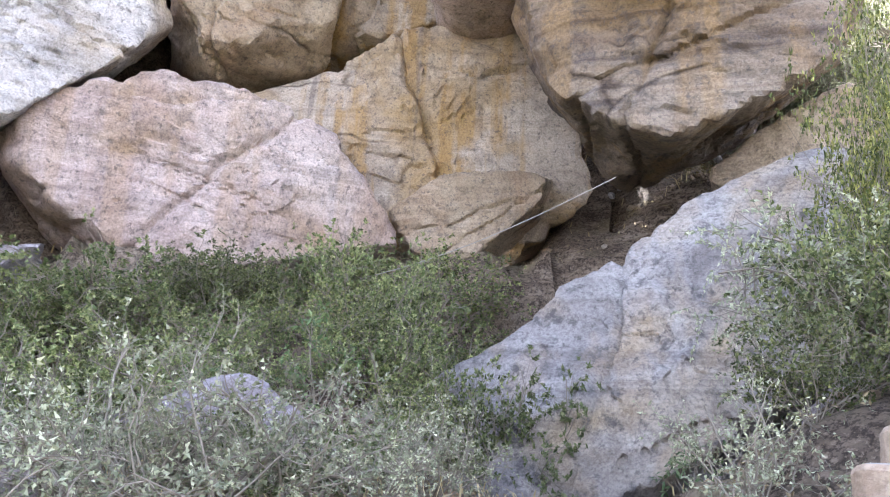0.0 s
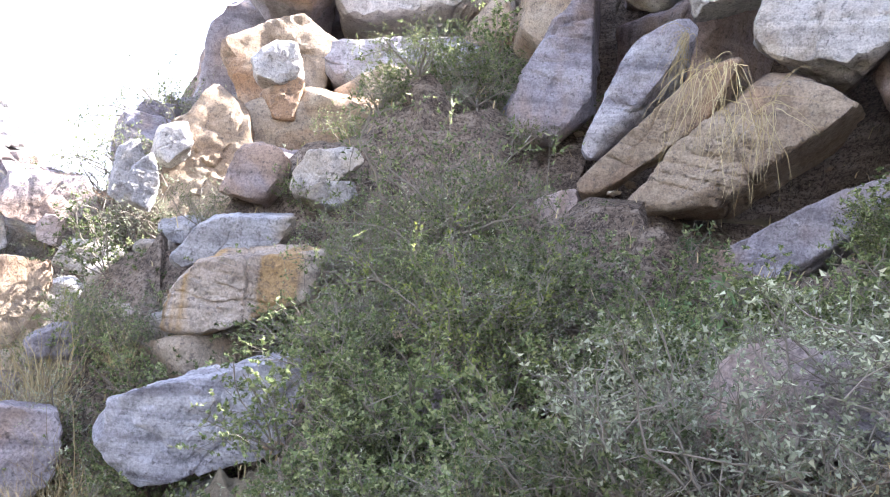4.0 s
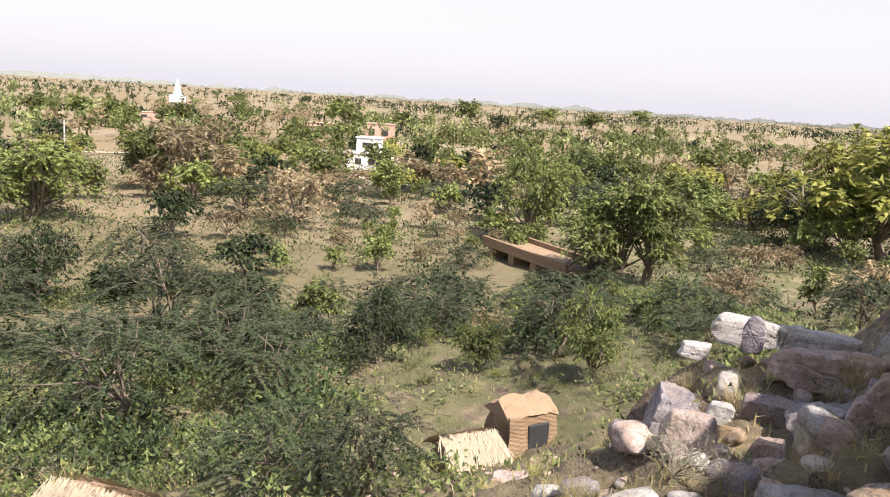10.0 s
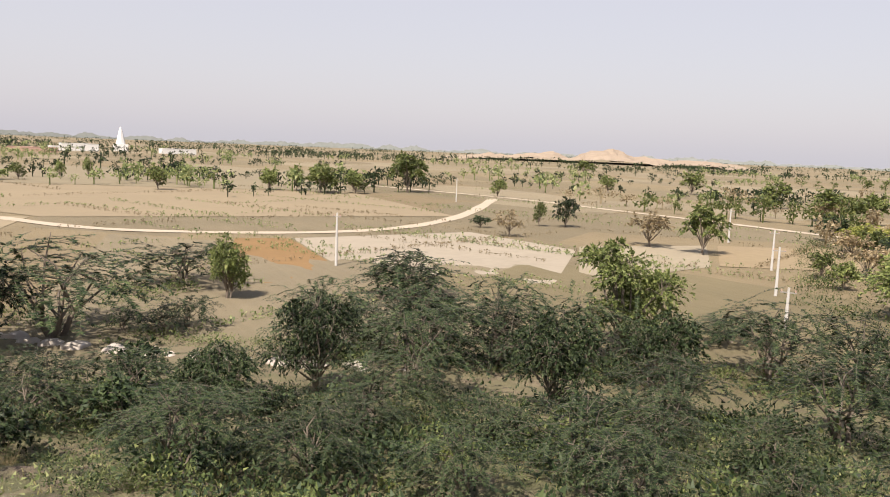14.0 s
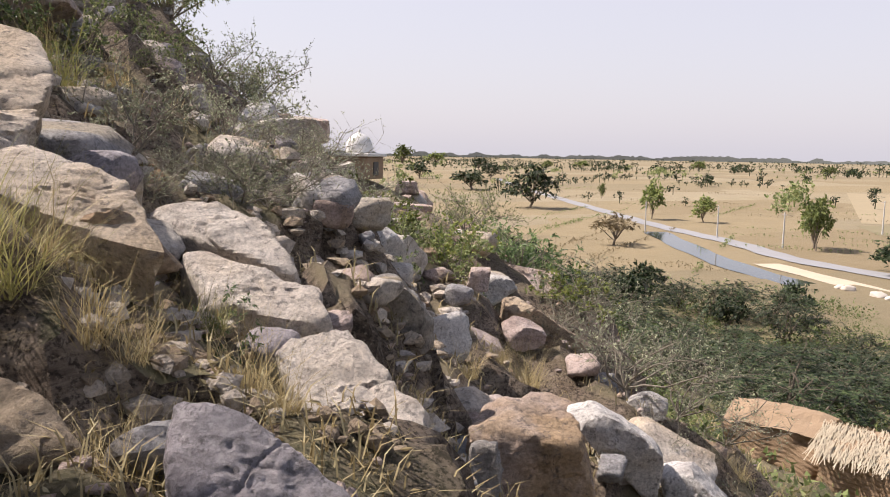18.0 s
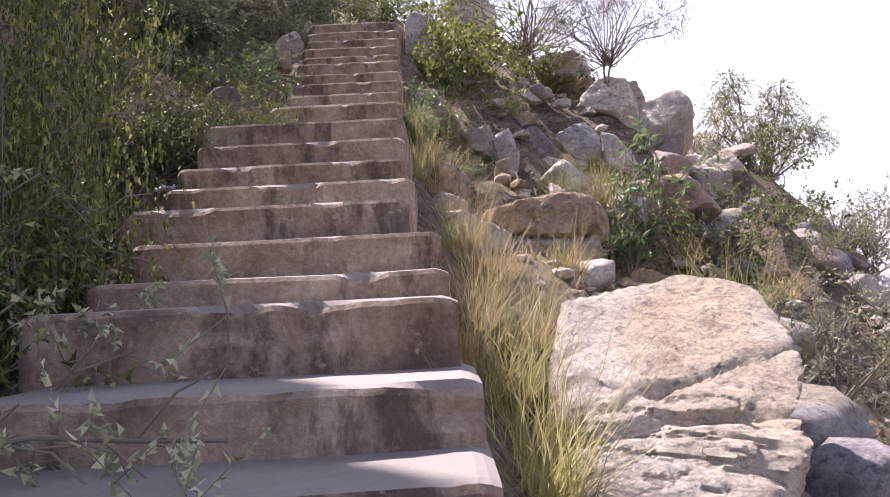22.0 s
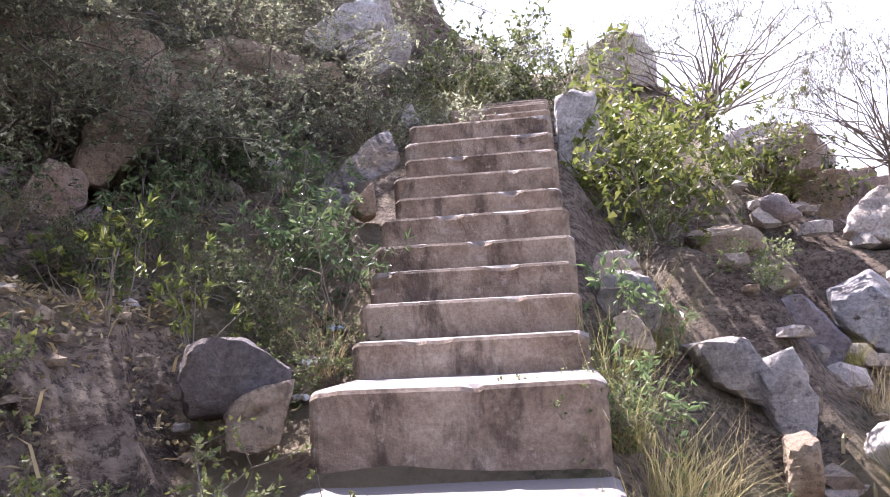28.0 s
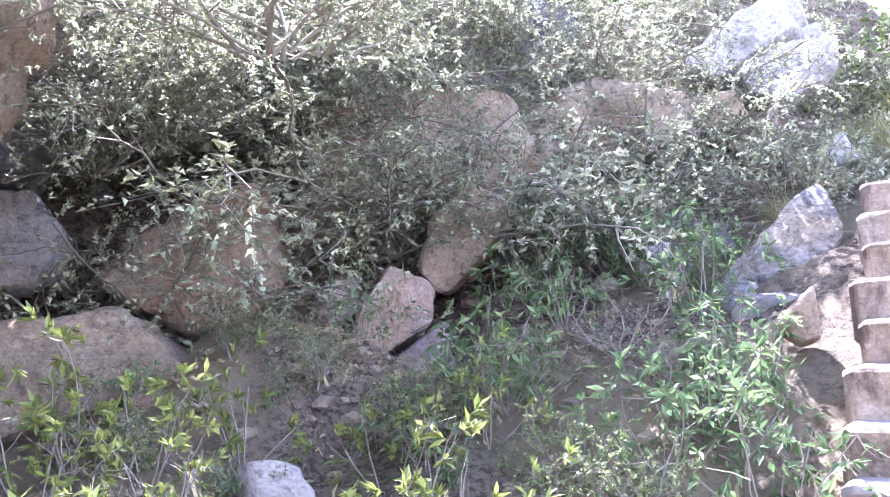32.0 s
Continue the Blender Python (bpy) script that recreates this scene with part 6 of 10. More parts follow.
plant('tree', 269.0, -92.6, None, 10.2, 285, wide=0.8)
plant('tree', 266.2, -113.1, None, 9.3, 10, wide=0.9)
plant('tree', 242.4, -160.2, None, 7.3, 150)
plant('tree', 46.7, -85.9, None, 10.5, 150, wide=1.4)
plant('tree', 46.1, -119.1, None, 11.9, 60, wide=1.1)
plant('brown_tree', 37.6, -114.7, None, 14.7, 30, wide=1.2)
plant('thorn_tree', 76.8, -39.5, None, 4.9, 320, wide=1.5)
plant('thorn_tree', 48.0, -57.5, None, 3.2, 70, wide=1.8)
plant('tree', 82.0, -20.9, None, 7.3, 345, wide=0.7)
plant('tree', 99.0, -279.6, None, 10.6, 150, wide=1.5)
plant('tree', 133.6, -214.2, None, 10.8, 205)
plant('tree', 146.0, -211.0, None, 11.0, 60, wide=1.2)
plant('tree', 135.3, -285.8, None, 11.3, 355, wide=1.2)
plant('tree', 191.8, -246.5, None, 11.2, 160, wide=1.2)
plant('tree', 266.4, -284.0, None, 12.5, 270, wide=1.2)
plant('tree', 271.1, -236.7, None, 9.0, 10)
plant('tree', 114.9, -268.1, None, 11.5, 85)
plant('tree', 150.4, -284.4, None, 11.5, 210, wide=1.3)
plant('tree', 497.8, -409.8, None, 13.8, 0, wide=1.4)
plant('dark_tree', 65.5, 4.1, None, 11.7, 350)
plant('thorn_tree', 69.9, -3.8, None, 9.5, 330, wide=1.3)
plant('thorn_tree', 91.7, -18.3, None, 6.0, 65, wide=1.5)
plant('tree', 82.1, -21.1, None, 6.7, 341, wide=0.7)
plant('thorn_tree', 76.5, -39.2, None, 6.8, 290, wide=1.2)
plant('dark_tree', 131.8, 50.6, None, 6.0, 210, wide=1.4)
plant('dark_tree', 156.3, 38.5, None, 4.0, 60, wide=0.9)
plant('brown_tree', 106.7, 27.2, None, 3.5, 200, wide=1.1)
plant('tree', 242.9, 17.6, None, 7.8, 185, wide=1.2)
plant('tree', 241.2, 24.3, None, 7.8, 265, wide=0.5)
plant('tree', 150.5, 73.9, None, 12.0, 130, wide=0.7)
plant('tree', 72.9, 24.9, None, 7.7, 20, wide=0.9)
plant('tree', 326.1, -165.2, None, 15.7, 355, wide=1.2)
plant('tree', 265.2, -45.4, None, 8.6, 39)
plant('tree', 260.0, -98.4, None, 10.9, 255, wide=1.2)
plant('tree', 254.9, -108.7, None, 7.9, 359, wide=1.3)
plant('tree', 269.8, -83.4, None, 7.1, 295)
plant('tree', 323.4, -30.8, None, 9.3, 330, wide=0.5)
plant('tree', 320.1, -21.3, None, 8.0, 50, wide=0.6)
plant('tree', 315.4, -7.5, None, 6.8, 350)
plant('tree', 313.0, -0.7, None, 4.5, 140, wide=2.5)
plant('tree', 426.7, 73.0, None, 12.4, 150, wide=1.2)
plant('tree', 404.0, 115.8, None, 9.0, 75, wide=1.5)
plant('tree', 382.9, 85.7, None, 9.8, 0, wide=1.2)
plant('thorn_tree', 63.5, 9.3, None, 4.1, 295)
plant('dark_tree', 181.8, 182.0, None, 14.7, 206, wide=1.2)
plant('dark_tree', 247.5, 287.2, None, 10.8, 95, wide=2.0)
plant('tree', 181.2, 133.8, None, 11.2, 290, wide=0.8)
plant('tree', 184.7, 120.0, None, 7.9, 180)
plant('tree', 147.1, 71.7, None, 10.5, 100, wide=0.6)
plant('brown_tree', 121.2, 98.4, None, 7.8, 330, wide=1.3)
plant('dark_tree', 375.0, 414.3, None, 12.0, 280, wide=1.5)
plant('dark_tree', 319.2, 422.9, None, 13.2, 90, wide=1.5)
plant('tree', 649.1, 896.2, None, 31.6, 165, wide=1.2)
plant('tree', 725.2, 920.9, None, 20.9, 225, wide=2)
plant('tree', 249.9, 209.3, None, 7.0, 310, wide=0.6)
plant('tree', 810.8, 536.5, None, 15.3, 215, wide=1.3)
plant('tree', 666.7, 640.1, None, 11.9, 215, wide=1.5)
plant('tree', 732.7, 646.0, None, 12.5, 275, wide=2)
plant('dark_tree', 554.7, 630.1, None, 15.0, 95, wide=1.5)
plant('tree', 750.2, 356.5, None, 11.9, 240, wide=1.5)
plant('tree', 435.6, 150.5, None, 9.9, 80, wide=1.2)
plant('dark_tree', 125.5, 48.2, None, 5.7, 50, wide=1.4)
plant('dense_shrub', -7.32, 1.63, 2.58, 0.58, 357, wide=1.1)
plant('dense_shrub', -6.19, 4.26, 2.87, 0.4, 6, wide=1.1)
plant('shrub', -7.06, 2.40, 2.65, 0.44, 274, wide=1.1)
plant('dense_shrub', -5.41, 5.15, 2.91, 0.5, 176, wide=1.1)
plant('dense_shrub', -6.65, 3.32, 2.73, 0.43, 9, wide=1.1)
plant('shrub', -7.14, 1.87, 2.54, 0.53, 140, wide=1.1)
plant('dense_shrub', -5.75, 4.68, 2.84, 0.41, 126, wide=1.1)
plant('dense_shrub', -6.67, 3.10, 2.66, 0.49, 79, wide=1.1)
plant('dense_shrub', -7.13, 1.58, 2.47, 0.56, 15, wide=1.1)
plant('dense_shrub', -6.13, 4.03, 2.73, 0.49, 186, wide=1.1)
plant('shrub', -6.83, 2.51, 2.55, 0.41, 226, wide=1.1)
plant('dense_shrub', -5.60, 4.67, 2.76, 0.49, 267, wide=1.1)
plant('dense_shrub', -6.54, 3.11, 2.60, 0.57, 193, wide=1.1)
plant('dense_shrub', -6.99, 1.71, 2.42, 0.52, 314, wide=1.1)
plant('shrub', -5.79, 4.30, 2.68, 0.57, 80, wide=1.1)
plant('shrub', -6.63, 2.71, 2.51, 0.54, 309, wide=1.1)
plant('dense_shrub', -5.08, 5.08, 2.72, 0.51, 140, wide=1.1)
plant('dense_shrub', -6.28, 3.38, 2.56, 0.45, 38, wide=1.1)
plant('dense_shrub', -6.81, 2.01, 2.40, 0.6, 195, wide=1.1)
plant('dense_shrub', -5.39, 4.65, 2.65, 0.58, 136, wide=1.1)
plant('dense_shrub', -6.45, 2.90, 2.48, 0.57, 347, wide=1.1)
plant('shrub', -6.85, 1.53, 2.31, 0.48, 62, wide=1.1)
plant('dense_shrub', -5.85, 3.90, 2.54, 0.5, 329, wide=1.1)
plant('shrub', -6.61, 2.23, 2.36, 0.42, 321, wide=1.1)
plant('dense_shrub', -4.93, 4.96, 2.60, 0.46, 231, wide=1.1)
plant('dense_shrub', -6.09, 3.38, 2.46, 0.46, 200, wide=1.1)
plant('lime_shrub', -6.67, 1.30, 2.22, 0.5, 66, wide=1.1)
plant('shrub', -5.96, 3.24, 2.40, 0.56, 122, wide=1.1)
plant('shrub', -6.35, 2.05, 2.25, 0.46, 186, wide=1.1)
plant('dense_shrub', -5.35, 4.00, 2.42, 0.59, 207, wide=1.1)
plant('shrub', -5.91, 3.00, 2.32, 0.56, 201, wide=1.1)
plant('shrub', -6.33, 1.62, 2.15, 0.42, 137, wide=1.1)
plant('dense_shrub', -5.34, 3.71, 2.32, 0.44, 242, wide=1.1)
plant('shrub', -6.04, 2.20, 2.17, 0.4, 308, wide=1.1)
plant('shrub', -6.22, 1.34, 2.06, 0.57, 14, wide=1.1)
plant('shrub', -5.55, 3.05, 2.20, 0.49, 247, wide=1.1)
plant('shrub', -6.00, 1.83, 2.08, 0.42, 18, wide=1.1)
plant('lime_shrub', -4.81, 3.97, 2.24, 0.54, 60, wide=1.1)
plant('shrub', -5.58, 2.67, 2.12, 0.48, 356, wide=1.1)
plant('shrub', -5.91, 1.52, 1.99, 0.44, 193, wide=1.1)
plant('dense_shrub', -5.11, 3.28, 2.13, 0.58, 289, wide=1.1)
plant('dense_shrub', -5.70, 1.92, 2.00, 0.46, 42, wide=1.1)
plant('shrub', -5.79, 1.20, 1.91, 0.47, 284, wide=1.1)
plant('shrub', -5.25, 2.73, 2.03, 0.47, 48, wide=1.1)
plant('shrub', -5.55, 1.84, 1.94, 0.55, 16, wide=1.1)
plant('shrub', -4.85, 3.14, 2.01, 0.46, 26, wide=1.1)
plant('shrub', -5.26, 2.33, 1.95, 0.46, 101, wide=1.1)
plant('dense_shrub', -5.53, 1.23, 1.84, 0.45, 147, wide=1.1)
plant('shrub', -4.92, 2.73, 1.94, 0.47, 28, wide=1.1)
plant('shrub', -5.27, 1.77, 1.85, 0.6, 85, wide=1.1)
plant('dense_shrub', -4.36, 3.41, 1.96, 0.48, 287, wide=1.1)
plant('shrub', -5.00, 2.24, 1.86, 0.55, 172, wide=1.1)
plant('shrub', -4.20, 1.18, 1.54, 0.54, 238, wide=1.1)
plant('grey_shrub', -3.60, 2.34, 1.59, 0.52, 279, wide=1.1)
plant('grey_shrub', -3.92, 1.42, 1.52, 0.53, 120, wide=1.1)
plant('grey_shrub', -3.28, 2.57, 1.58, 0.43, 174, wide=1.1)
plant('shrub', -3.65, 1.79, 1.52, 0.39, 35, wide=1.1)
plant('grey_shrub', -3.73, 1.28, 1.48, 0.38, 285, wide=1.1)
plant('shrub', -3.23, 2.06, 1.50, 0.44, 251, wide=1.1)
plant('grey_shrub', -3.42, 1.62, 1.47, 0.39, 260, wide=1.1)
plant('grey_shrub', -3.52, 1.01, 1.43, 0.41, 317, wide=1.1)
plant('shrub', -3.05, 1.78, 1.45, 0.48, 209, wide=1.1)
plant('grey_shrub', -3.25, 1.30, 1.42, 0.54, 236, wide=1.1)
plant('grey_shrub', -2.72, 1.98, 1.44, 0.43, 297, wide=1.1)
plant('shrub', -6.11, -2.03, 1.66, 0.58, 277, wide=1.1)
plant('shrub', -6.57, 0.19, 1.92, 0.64, 224, wide=1.1)
plant('shrub', -6.26, -1.31, 1.70, 0.43, 328, wide=1.1)
plant('shrub', -6.39, 1.41, 1.99, 0.62, 326, wide=1.1)
plant('grey_shrub', -6.37, -0.43, 1.76, 0.55, 302, wide=1.1)
plant('shrub', -5.89, -2.02, 1.54, 0.45, 212, wide=1.1)
plant('grey_shrub', -6.34, 0.93, 1.88, 0.48, 151, wide=1.1)
plant('grey_shrub', -6.16, -0.95, 1.64, 0.38, 165, wide=1.1)
plant('grey_shrub', -5.75, -2.07, 1.47, 0.5, 85, wide=1.1)
plant('shrub', -6.19, 0.03, 1.70, 0.54, 22, wide=1.1)
plant('grey_shrub', -5.91, -1.36, 1.51, 0.53, 170, wide=1.1)
plant('dense_shrub', -6.09, 1.26, 1.82, 0.39, 206, wide=1.1)
plant('dense_shrub', -6.02, -0.45, 1.57, 0.46, 265, wide=1.1)
plant('shrub', -5.63, -1.80, 1.39, 0.41, 106, wide=1.1)
plant('grey_shrub', -6.02, 0.64, 1.68, 0.46, 92, wide=1.1)
plant('shrub', -5.78, -1.02, 1.44, 0.37, 2, wide=1.1)
plant('shrub', -5.84, 1.45, 1.74, 0.38, 45, wide=1.1)
plant('shrub', -5.87, 0.20, 1.56, 0.62, 21, wide=1.1)
plant('shrub', -5.59, -1.19, 1.35, 0.59, 26, wide=1.1)
plant('shrub', -5.79, 0.65, 1.58, 0.49, 199, wide=1.1)
plant('shrub', -5.65, -0.54, 1.39, 0.41, 101, wide=1.1)
plant('dense_shrub', -5.18, -1.92, 1.19, 0.36, 58, wide=1.1)
plant('grey_shrub', -5.66, 0.24, 1.46, 0.41, 145, wide=1.1)
plant('grey_shrub', -5.40, -1.10, 1.27, 0.64, 139, wide=1.1)
plant('shrub', -5.52, 1.10, 1.54, 0.43, 175, wide=1.1)
plant('dense_shrub', -5.51, -0.14, 1.36, 0.57, 141, wide=1.1)
plant('shrub', -5.17, -1.42, 1.17, 0.45, 216, wide=1.1)
plant('shrub', -5.43, 0.90, 1.47, 0.56, 139, wide=1.1)
plant('shrub', -5.33, -0.55, 1.25, 0.57, 74, wide=1.1)
plant('shrub', -4.90, -1.77, 1.08, 0.54, 173, wide=1.1)
plant('shrub', -5.29, 0.05, 1.29, 0.55, 176, wide=1.1)
plant('shrub', -5.13, -0.85, 1.16, 0.61, 185, wide=1.1)
plant('grey_shrub', -5.25, 0.81, 1.39, 0.53, 22, wide=1.1)
plant('shrub', -5.17, -0.12, 1.23, 0.37, 189, wide=1.1)
plant('dense_shrub', -4.74, -1.60, 1.02, 0.55, 37, wide=1.1)
plant('shrub', -5.12, 0.42, 1.28, 0.54, 278, wide=1.1)
plant('shrub', -4.90, -0.93, 1.08, 0.49, 331, wide=1.1)
plant('dense_shrub', -4.95, 1.22, 1.37, 0.53, 96, wide=1.1)
plant('grey_shrub', -4.94, -0.10, 1.15, 0.62, 249, wide=1.1)
plant('shrub', -4.65, -1.18, 0.99, 0.59, 103, wide=1.1)
plant('grey_shrub', -4.27, -1.74, 0.79, 0.36, 249, wide=1.1)
plant('grey_shrub', -4.71, 0.25, 1.05, 0.36, 31, wide=1.1)
plant('grey_shrub', -4.45, -1.00, 0.85, 0.45, 79, wide=1.1)
plant('shrub', -4.59, 1.11, 1.19, 0.56, 111, wide=1.1)
plant('grey_shrub', -4.55, -0.13, 0.96, 0.5, 226, wide=1.1)
plant('shrub', -4.24, -1.14, 0.81, 0.59, 16, wide=1.1)
plant('grey_shrub', -4.45, 0.83, 1.11, 0.45, 149, wide=1.1)
plant('grey_shrub', -4.31, -0.38, 0.89, 0.55, 318, wide=1.1)
plant('grey_shrub', -3.89, -1.49, 0.74, 0.4, 79, wide=1.1)
plant('grey_shrub', -4.30, 0.38, 1.00, 0.36, 55, wide=1.1)
plant('grey_shrub', -4.07, -0.73, 0.82, 0.54, 138, wide=1.1)
plant('grey_shrub', -4.11, 1.05, 1.12, 0.42, 243, wide=1.1)
plant('shrub', -4.06, -0.01, 0.91, 0.37, 118, wide=1.1)
plant('grey_shrub', -3.72, -1.15, 0.74, 0.53, 3, wide=1.1)
plant('shrub', -3.99, 0.71, 1.03, 0.48, 7, wide=1.1)
plant('grey_shrub', -3.82, -0.53, 0.82, 0.46, 144, wide=1.1)
plant('grey_shrub', -3.81, 0.93, 1.07, 0.49, 63, wide=1.1)
plant('grey_shrub', -3.77, 0.11, 0.91, 0.44, 75, wide=1.1)
plant('shrub', -3.58, -0.68, 0.78, 0.56, 351, wide=1.1)
plant('grey_shrub', -3.66, 0.72, 1.02, 0.37, 201, wide=1.1)
plant('grey_shrub', -3.56, -0.23, 0.84, 0.6, 133, wide=1.1)
plant('grey_shrub', -3.19, -1.15, 0.71, 0.57, 223, wide=1.1)
plant('grey_shrub', -3.53, 0.55, 0.98, 0.39, 47, wide=1.1)
plant('grey_shrub', -3.31, -0.64, 0.77, 0.38, 275, wide=1.1)
plant('grey_shrub', -3.40, 0.86, 1.04, 0.37, 115, wide=1.1)
plant('shrub', -3.34, 0.11, 0.89, 0.55, 47, wide=1.1)
plant('bare_bush', -7.18, -3.08, 2.69, 1.02, 246)
plant('bare_bush', -7.44, -2.27, 2.70, 1.14, 250)
plant('thorn_bush', -7.14, -2.73, 2.51, 1.2, 335)
plant('thorn_bush', -7.41, -1.64, 2.51, 1.19, 8)
plant('thorn_bush', -7.07, -2.19, 2.25, 1.18, 335)
plant('thorn_bush', -6.74, -2.68, 2.05, 0.96, 327)
plant('thorn_bush', -6.98, -1.82, 2.06, 0.96, 130)
plant('thorn_bush', -6.74, -2.39, 1.96, 1.2, 14)
plant('bare_bush', -6.43, -2.70, 1.75, 1.26, 233)
plant('bare_bush', -6.64, -1.98, 1.75, 0.99, 230)
plant('thorn_bush', -6.34, -2.36, 1.57, 1.07, 356)
plant('bare_bush', -6.63, -1.40, 1.64, 0.99, 15)
plant('bare_bush', -8.97, -8.84, 4.42, 1.01, 109, wide=1.1)
plant('bare_bush', -9.68, -7.69, 4.40, 1.44, 276, wide=1.1)
plant('thorn_bush', -9.13, -8.17, 4.14, 1.32, 5, wide=1.1)
plant('bare_bush', -9.65, -7.00, 3.97, 1.47, 105, wide=1.1)
plant('bare_bush', -9.04, -7.50, 3.65, 0.97, 154, wide=1.1)
plant('thorn_bush', -8.52, -7.71, 3.29, 0.94, 85, wide=1.1)
plant('bare_bush', -9.11, -6.62, 3.25, 1.45, 222, wide=1.1)
plant('bare_bush', -8.45, -7.23, 2.97, 1.43, 98, wide=1.1)
plant('bare_bush', -7.87, -7.33, 2.56, 1.07, 45, wide=1.1)
plant('bare_bush', -10.12, -4.86, 5.35, 0.61, 155, wide=1.1)
plant('thorn_bush', -10.64, -3.28, 5.39, 0.86, 169, wide=1.1)
plant('thorn_bush', -10.18, -4.14, 5.12, 0.63, 82, wide=1.1)
plant('thorn_bush', -10.47, -2.45, 4.96, 0.62, 200, wide=1.1)
plant('thorn_bush', -10.02, -3.34, 4.67, 0.77, 67, wide=1.1)
plant('shrub', -9.46, -4.23, 4.34, 0.87, 230, wide=1.1)
plant('shrub', -9.88, -2.83, 4.38, 0.99, 177, wide=1.1)
plant('shrub', -9.40, -3.64, 4.09, 0.69, 63, wide=1.1)
plant('bare_bush', -9.07, -4.12, 3.90, 0.75, 250, wide=1.1)
plant('bare_bush', -9.30, -2.87, 3.77, 0.78, 88, wide=1.1)
plant('thorn_bush', -8.94, -3.52, 3.58, 0.94, 98, wide=1.1)
plant('thorn_bush', -9.26, -2.31, 3.62, 0.7, 296, wide=1.1)
plant('grass', -5.79, -4.70, 1.13, 0.54, 21)
plant('shrub', -6.11, -3.97, 1.14, 0.54, 96)
plant('grass', -5.71, -4.30, 1.05, 0.49, 95)
plant('shrub', -6.22, -3.48, 1.12, 0.59, 67)
plant('grass', -5.70, -3.83, 0.98, 0.6, 333)
plant('shrub', -5.26, -4.13, 0.89, 0.65, 273)
plant('shrub', -5.67, -3.50, 0.94, 0.58, 25)
plant('shrub', -5.22, -3.67, 0.83, 0.65, 146)
plant('shrub', -4.79, -2.38, 0.65, 0.7, 319, wide=1.1)
plant('dense_shrub', -5.24, -1.18, 0.76, 0.68, 72, wide=1.1)
plant('shrub', -4.80, -1.82, 0.56, 0.67, 316, wide=1.1)
plant('dense_shrub', -5.16, -0.83, 0.72, 0.71, 149, wide=1.1)
plant('shrub', -4.78, -1.46, 0.53, 0.85, 325, wide=1.1)
plant('dense_shrub', -4.46, -1.92, 0.40, 0.46, 256, wide=1.1)
plant('shrub', -4.65, -1.01, 0.47, 0.85, 239, wide=1.1)
plant('dense_shrub', -4.35, -1.51, 0.33, 0.51, 342, wide=1.1)
plant('shrub', -4.00, -2.02, 0.21, 0.44, 95, wide=1.1)
plant('shrub', -4.30, -0.98, 0.33, 0.87, 146, wide=1.1)
plant('shrub', -3.99, -1.50, 0.19, 0.42, 128, wide=1.1)
plant('dense_shrub', -4.24, -0.60, 0.36, 0.78, 94, wide=1.1)
plant('shrub', -3.96, -1.04, 0.21, 0.89, 161, wide=1.1)
plant('dense_shrub', -3.57, -1.46, 0.06, 0.51, 235, wide=1.1)
plant('dense_shrub', -3.81, -0.68, 0.22, 0.63, 350, wide=1.1)
plant('shrub', -3.58, -1.14, 0.09, 0.77, 330, wide=1.1)
plant('shrub', -6.89, -6.00, 2.05, 0.92, 328)
plant('shrub', -7.89, -4.19, 1.99, 0.66, 129)
plant('thorn_bush', -7.16, -5.12, 1.87, 0.63, 242)
plant('thorn_bush', -7.94, -3.33, 1.81, 0.77, 66)
plant('thorn_bush', -7.18, -4.25, 1.61, 1.0, 96)
plant('bare_bush', -6.16, -5.22, 1.39, 0.93, 274)
plant('bare_bush', -7.31, -3.33, 1.48, 0.74, 166)
plant('shrub', -6.65, -4.22, 1.33, 0.83, 214)
plant('bare_bush', -7.21, -2.82, 1.35, 0.86, 78)
plant('shrub', -6.52, -3.58, 1.14, 0.92, 185)
plant('shrub', -5.79, -4.14, 0.95, 0.84, 136)
plant('shrub', -6.46, -2.78, 1.01, 0.78, 144)
plant('thorn_bush', -5.96, -6.92, 0.26, 0.71, 28)
plant('grass', -6.58, -6.03, 0.27, 0.72, 338)
plant('bare_bush', -5.91, -6.27, 0.00, 0.71, 251)
plant('shrub', -6.41, -5.43, 0.04, 0.74, 168)
plant('thorn_bush', -5.95, -5.68, -0.13, 0.82, 203)
plant('bare_bush', -5.34, -5.95, -0.34, 0.65, 84)
plant('thorn_bush', -5.90, -5.23, -0.23, 0.94, 324)
plant('grass', -5.46, -5.37, -0.40, 0.96, 114)
plant('bare_bush', -4.97, -5.60, -0.57, 0.83, 100)
plant('bare_bush', -5.36, -4.81, -0.51, 0.9, 341)
plant('shrub', -4.93, -4.98, -0.66, 0.78, 56)
plant('shrub', -5.40, -4.30, -0.51, 0.64, 6)
plant('shrub', -4.77, -4.47, -0.74, 0.65, 175)
plant('bare_bush', -4.42, -4.70, -0.86, 0.77, 218)
plant('grass', -4.68, -3.93, -0.75, 0.78, 129)
plant('bare_bush', -4.34, -4.12, -0.87, 0.7, 167)
plant('grass', -4.20, -8.36, -2.04, 0.45, 332)
plant('bare_bush', -5.37, -7.39, -1.81, 0.66, 89)
plant('green_grass', -4.57, -7.59, -1.96, 0.54, 356)
plant('green_grass', -5.69, -6.73, -1.69, 0.47, 140)
plant('green_grass', -4.96, -6.80, -1.83, 0.47, 162)
plant('bare_bush', -4.03, -7.05, -1.98, 0.57, 215)
plant('grass', -4.98, -6.17, -1.73, 0.57, 318)
plant('grass', -4.31, -6.48, -1.87, 0.52, 152)
plant('grass', -3.58, -6.46, -1.95, 0.69, 153)
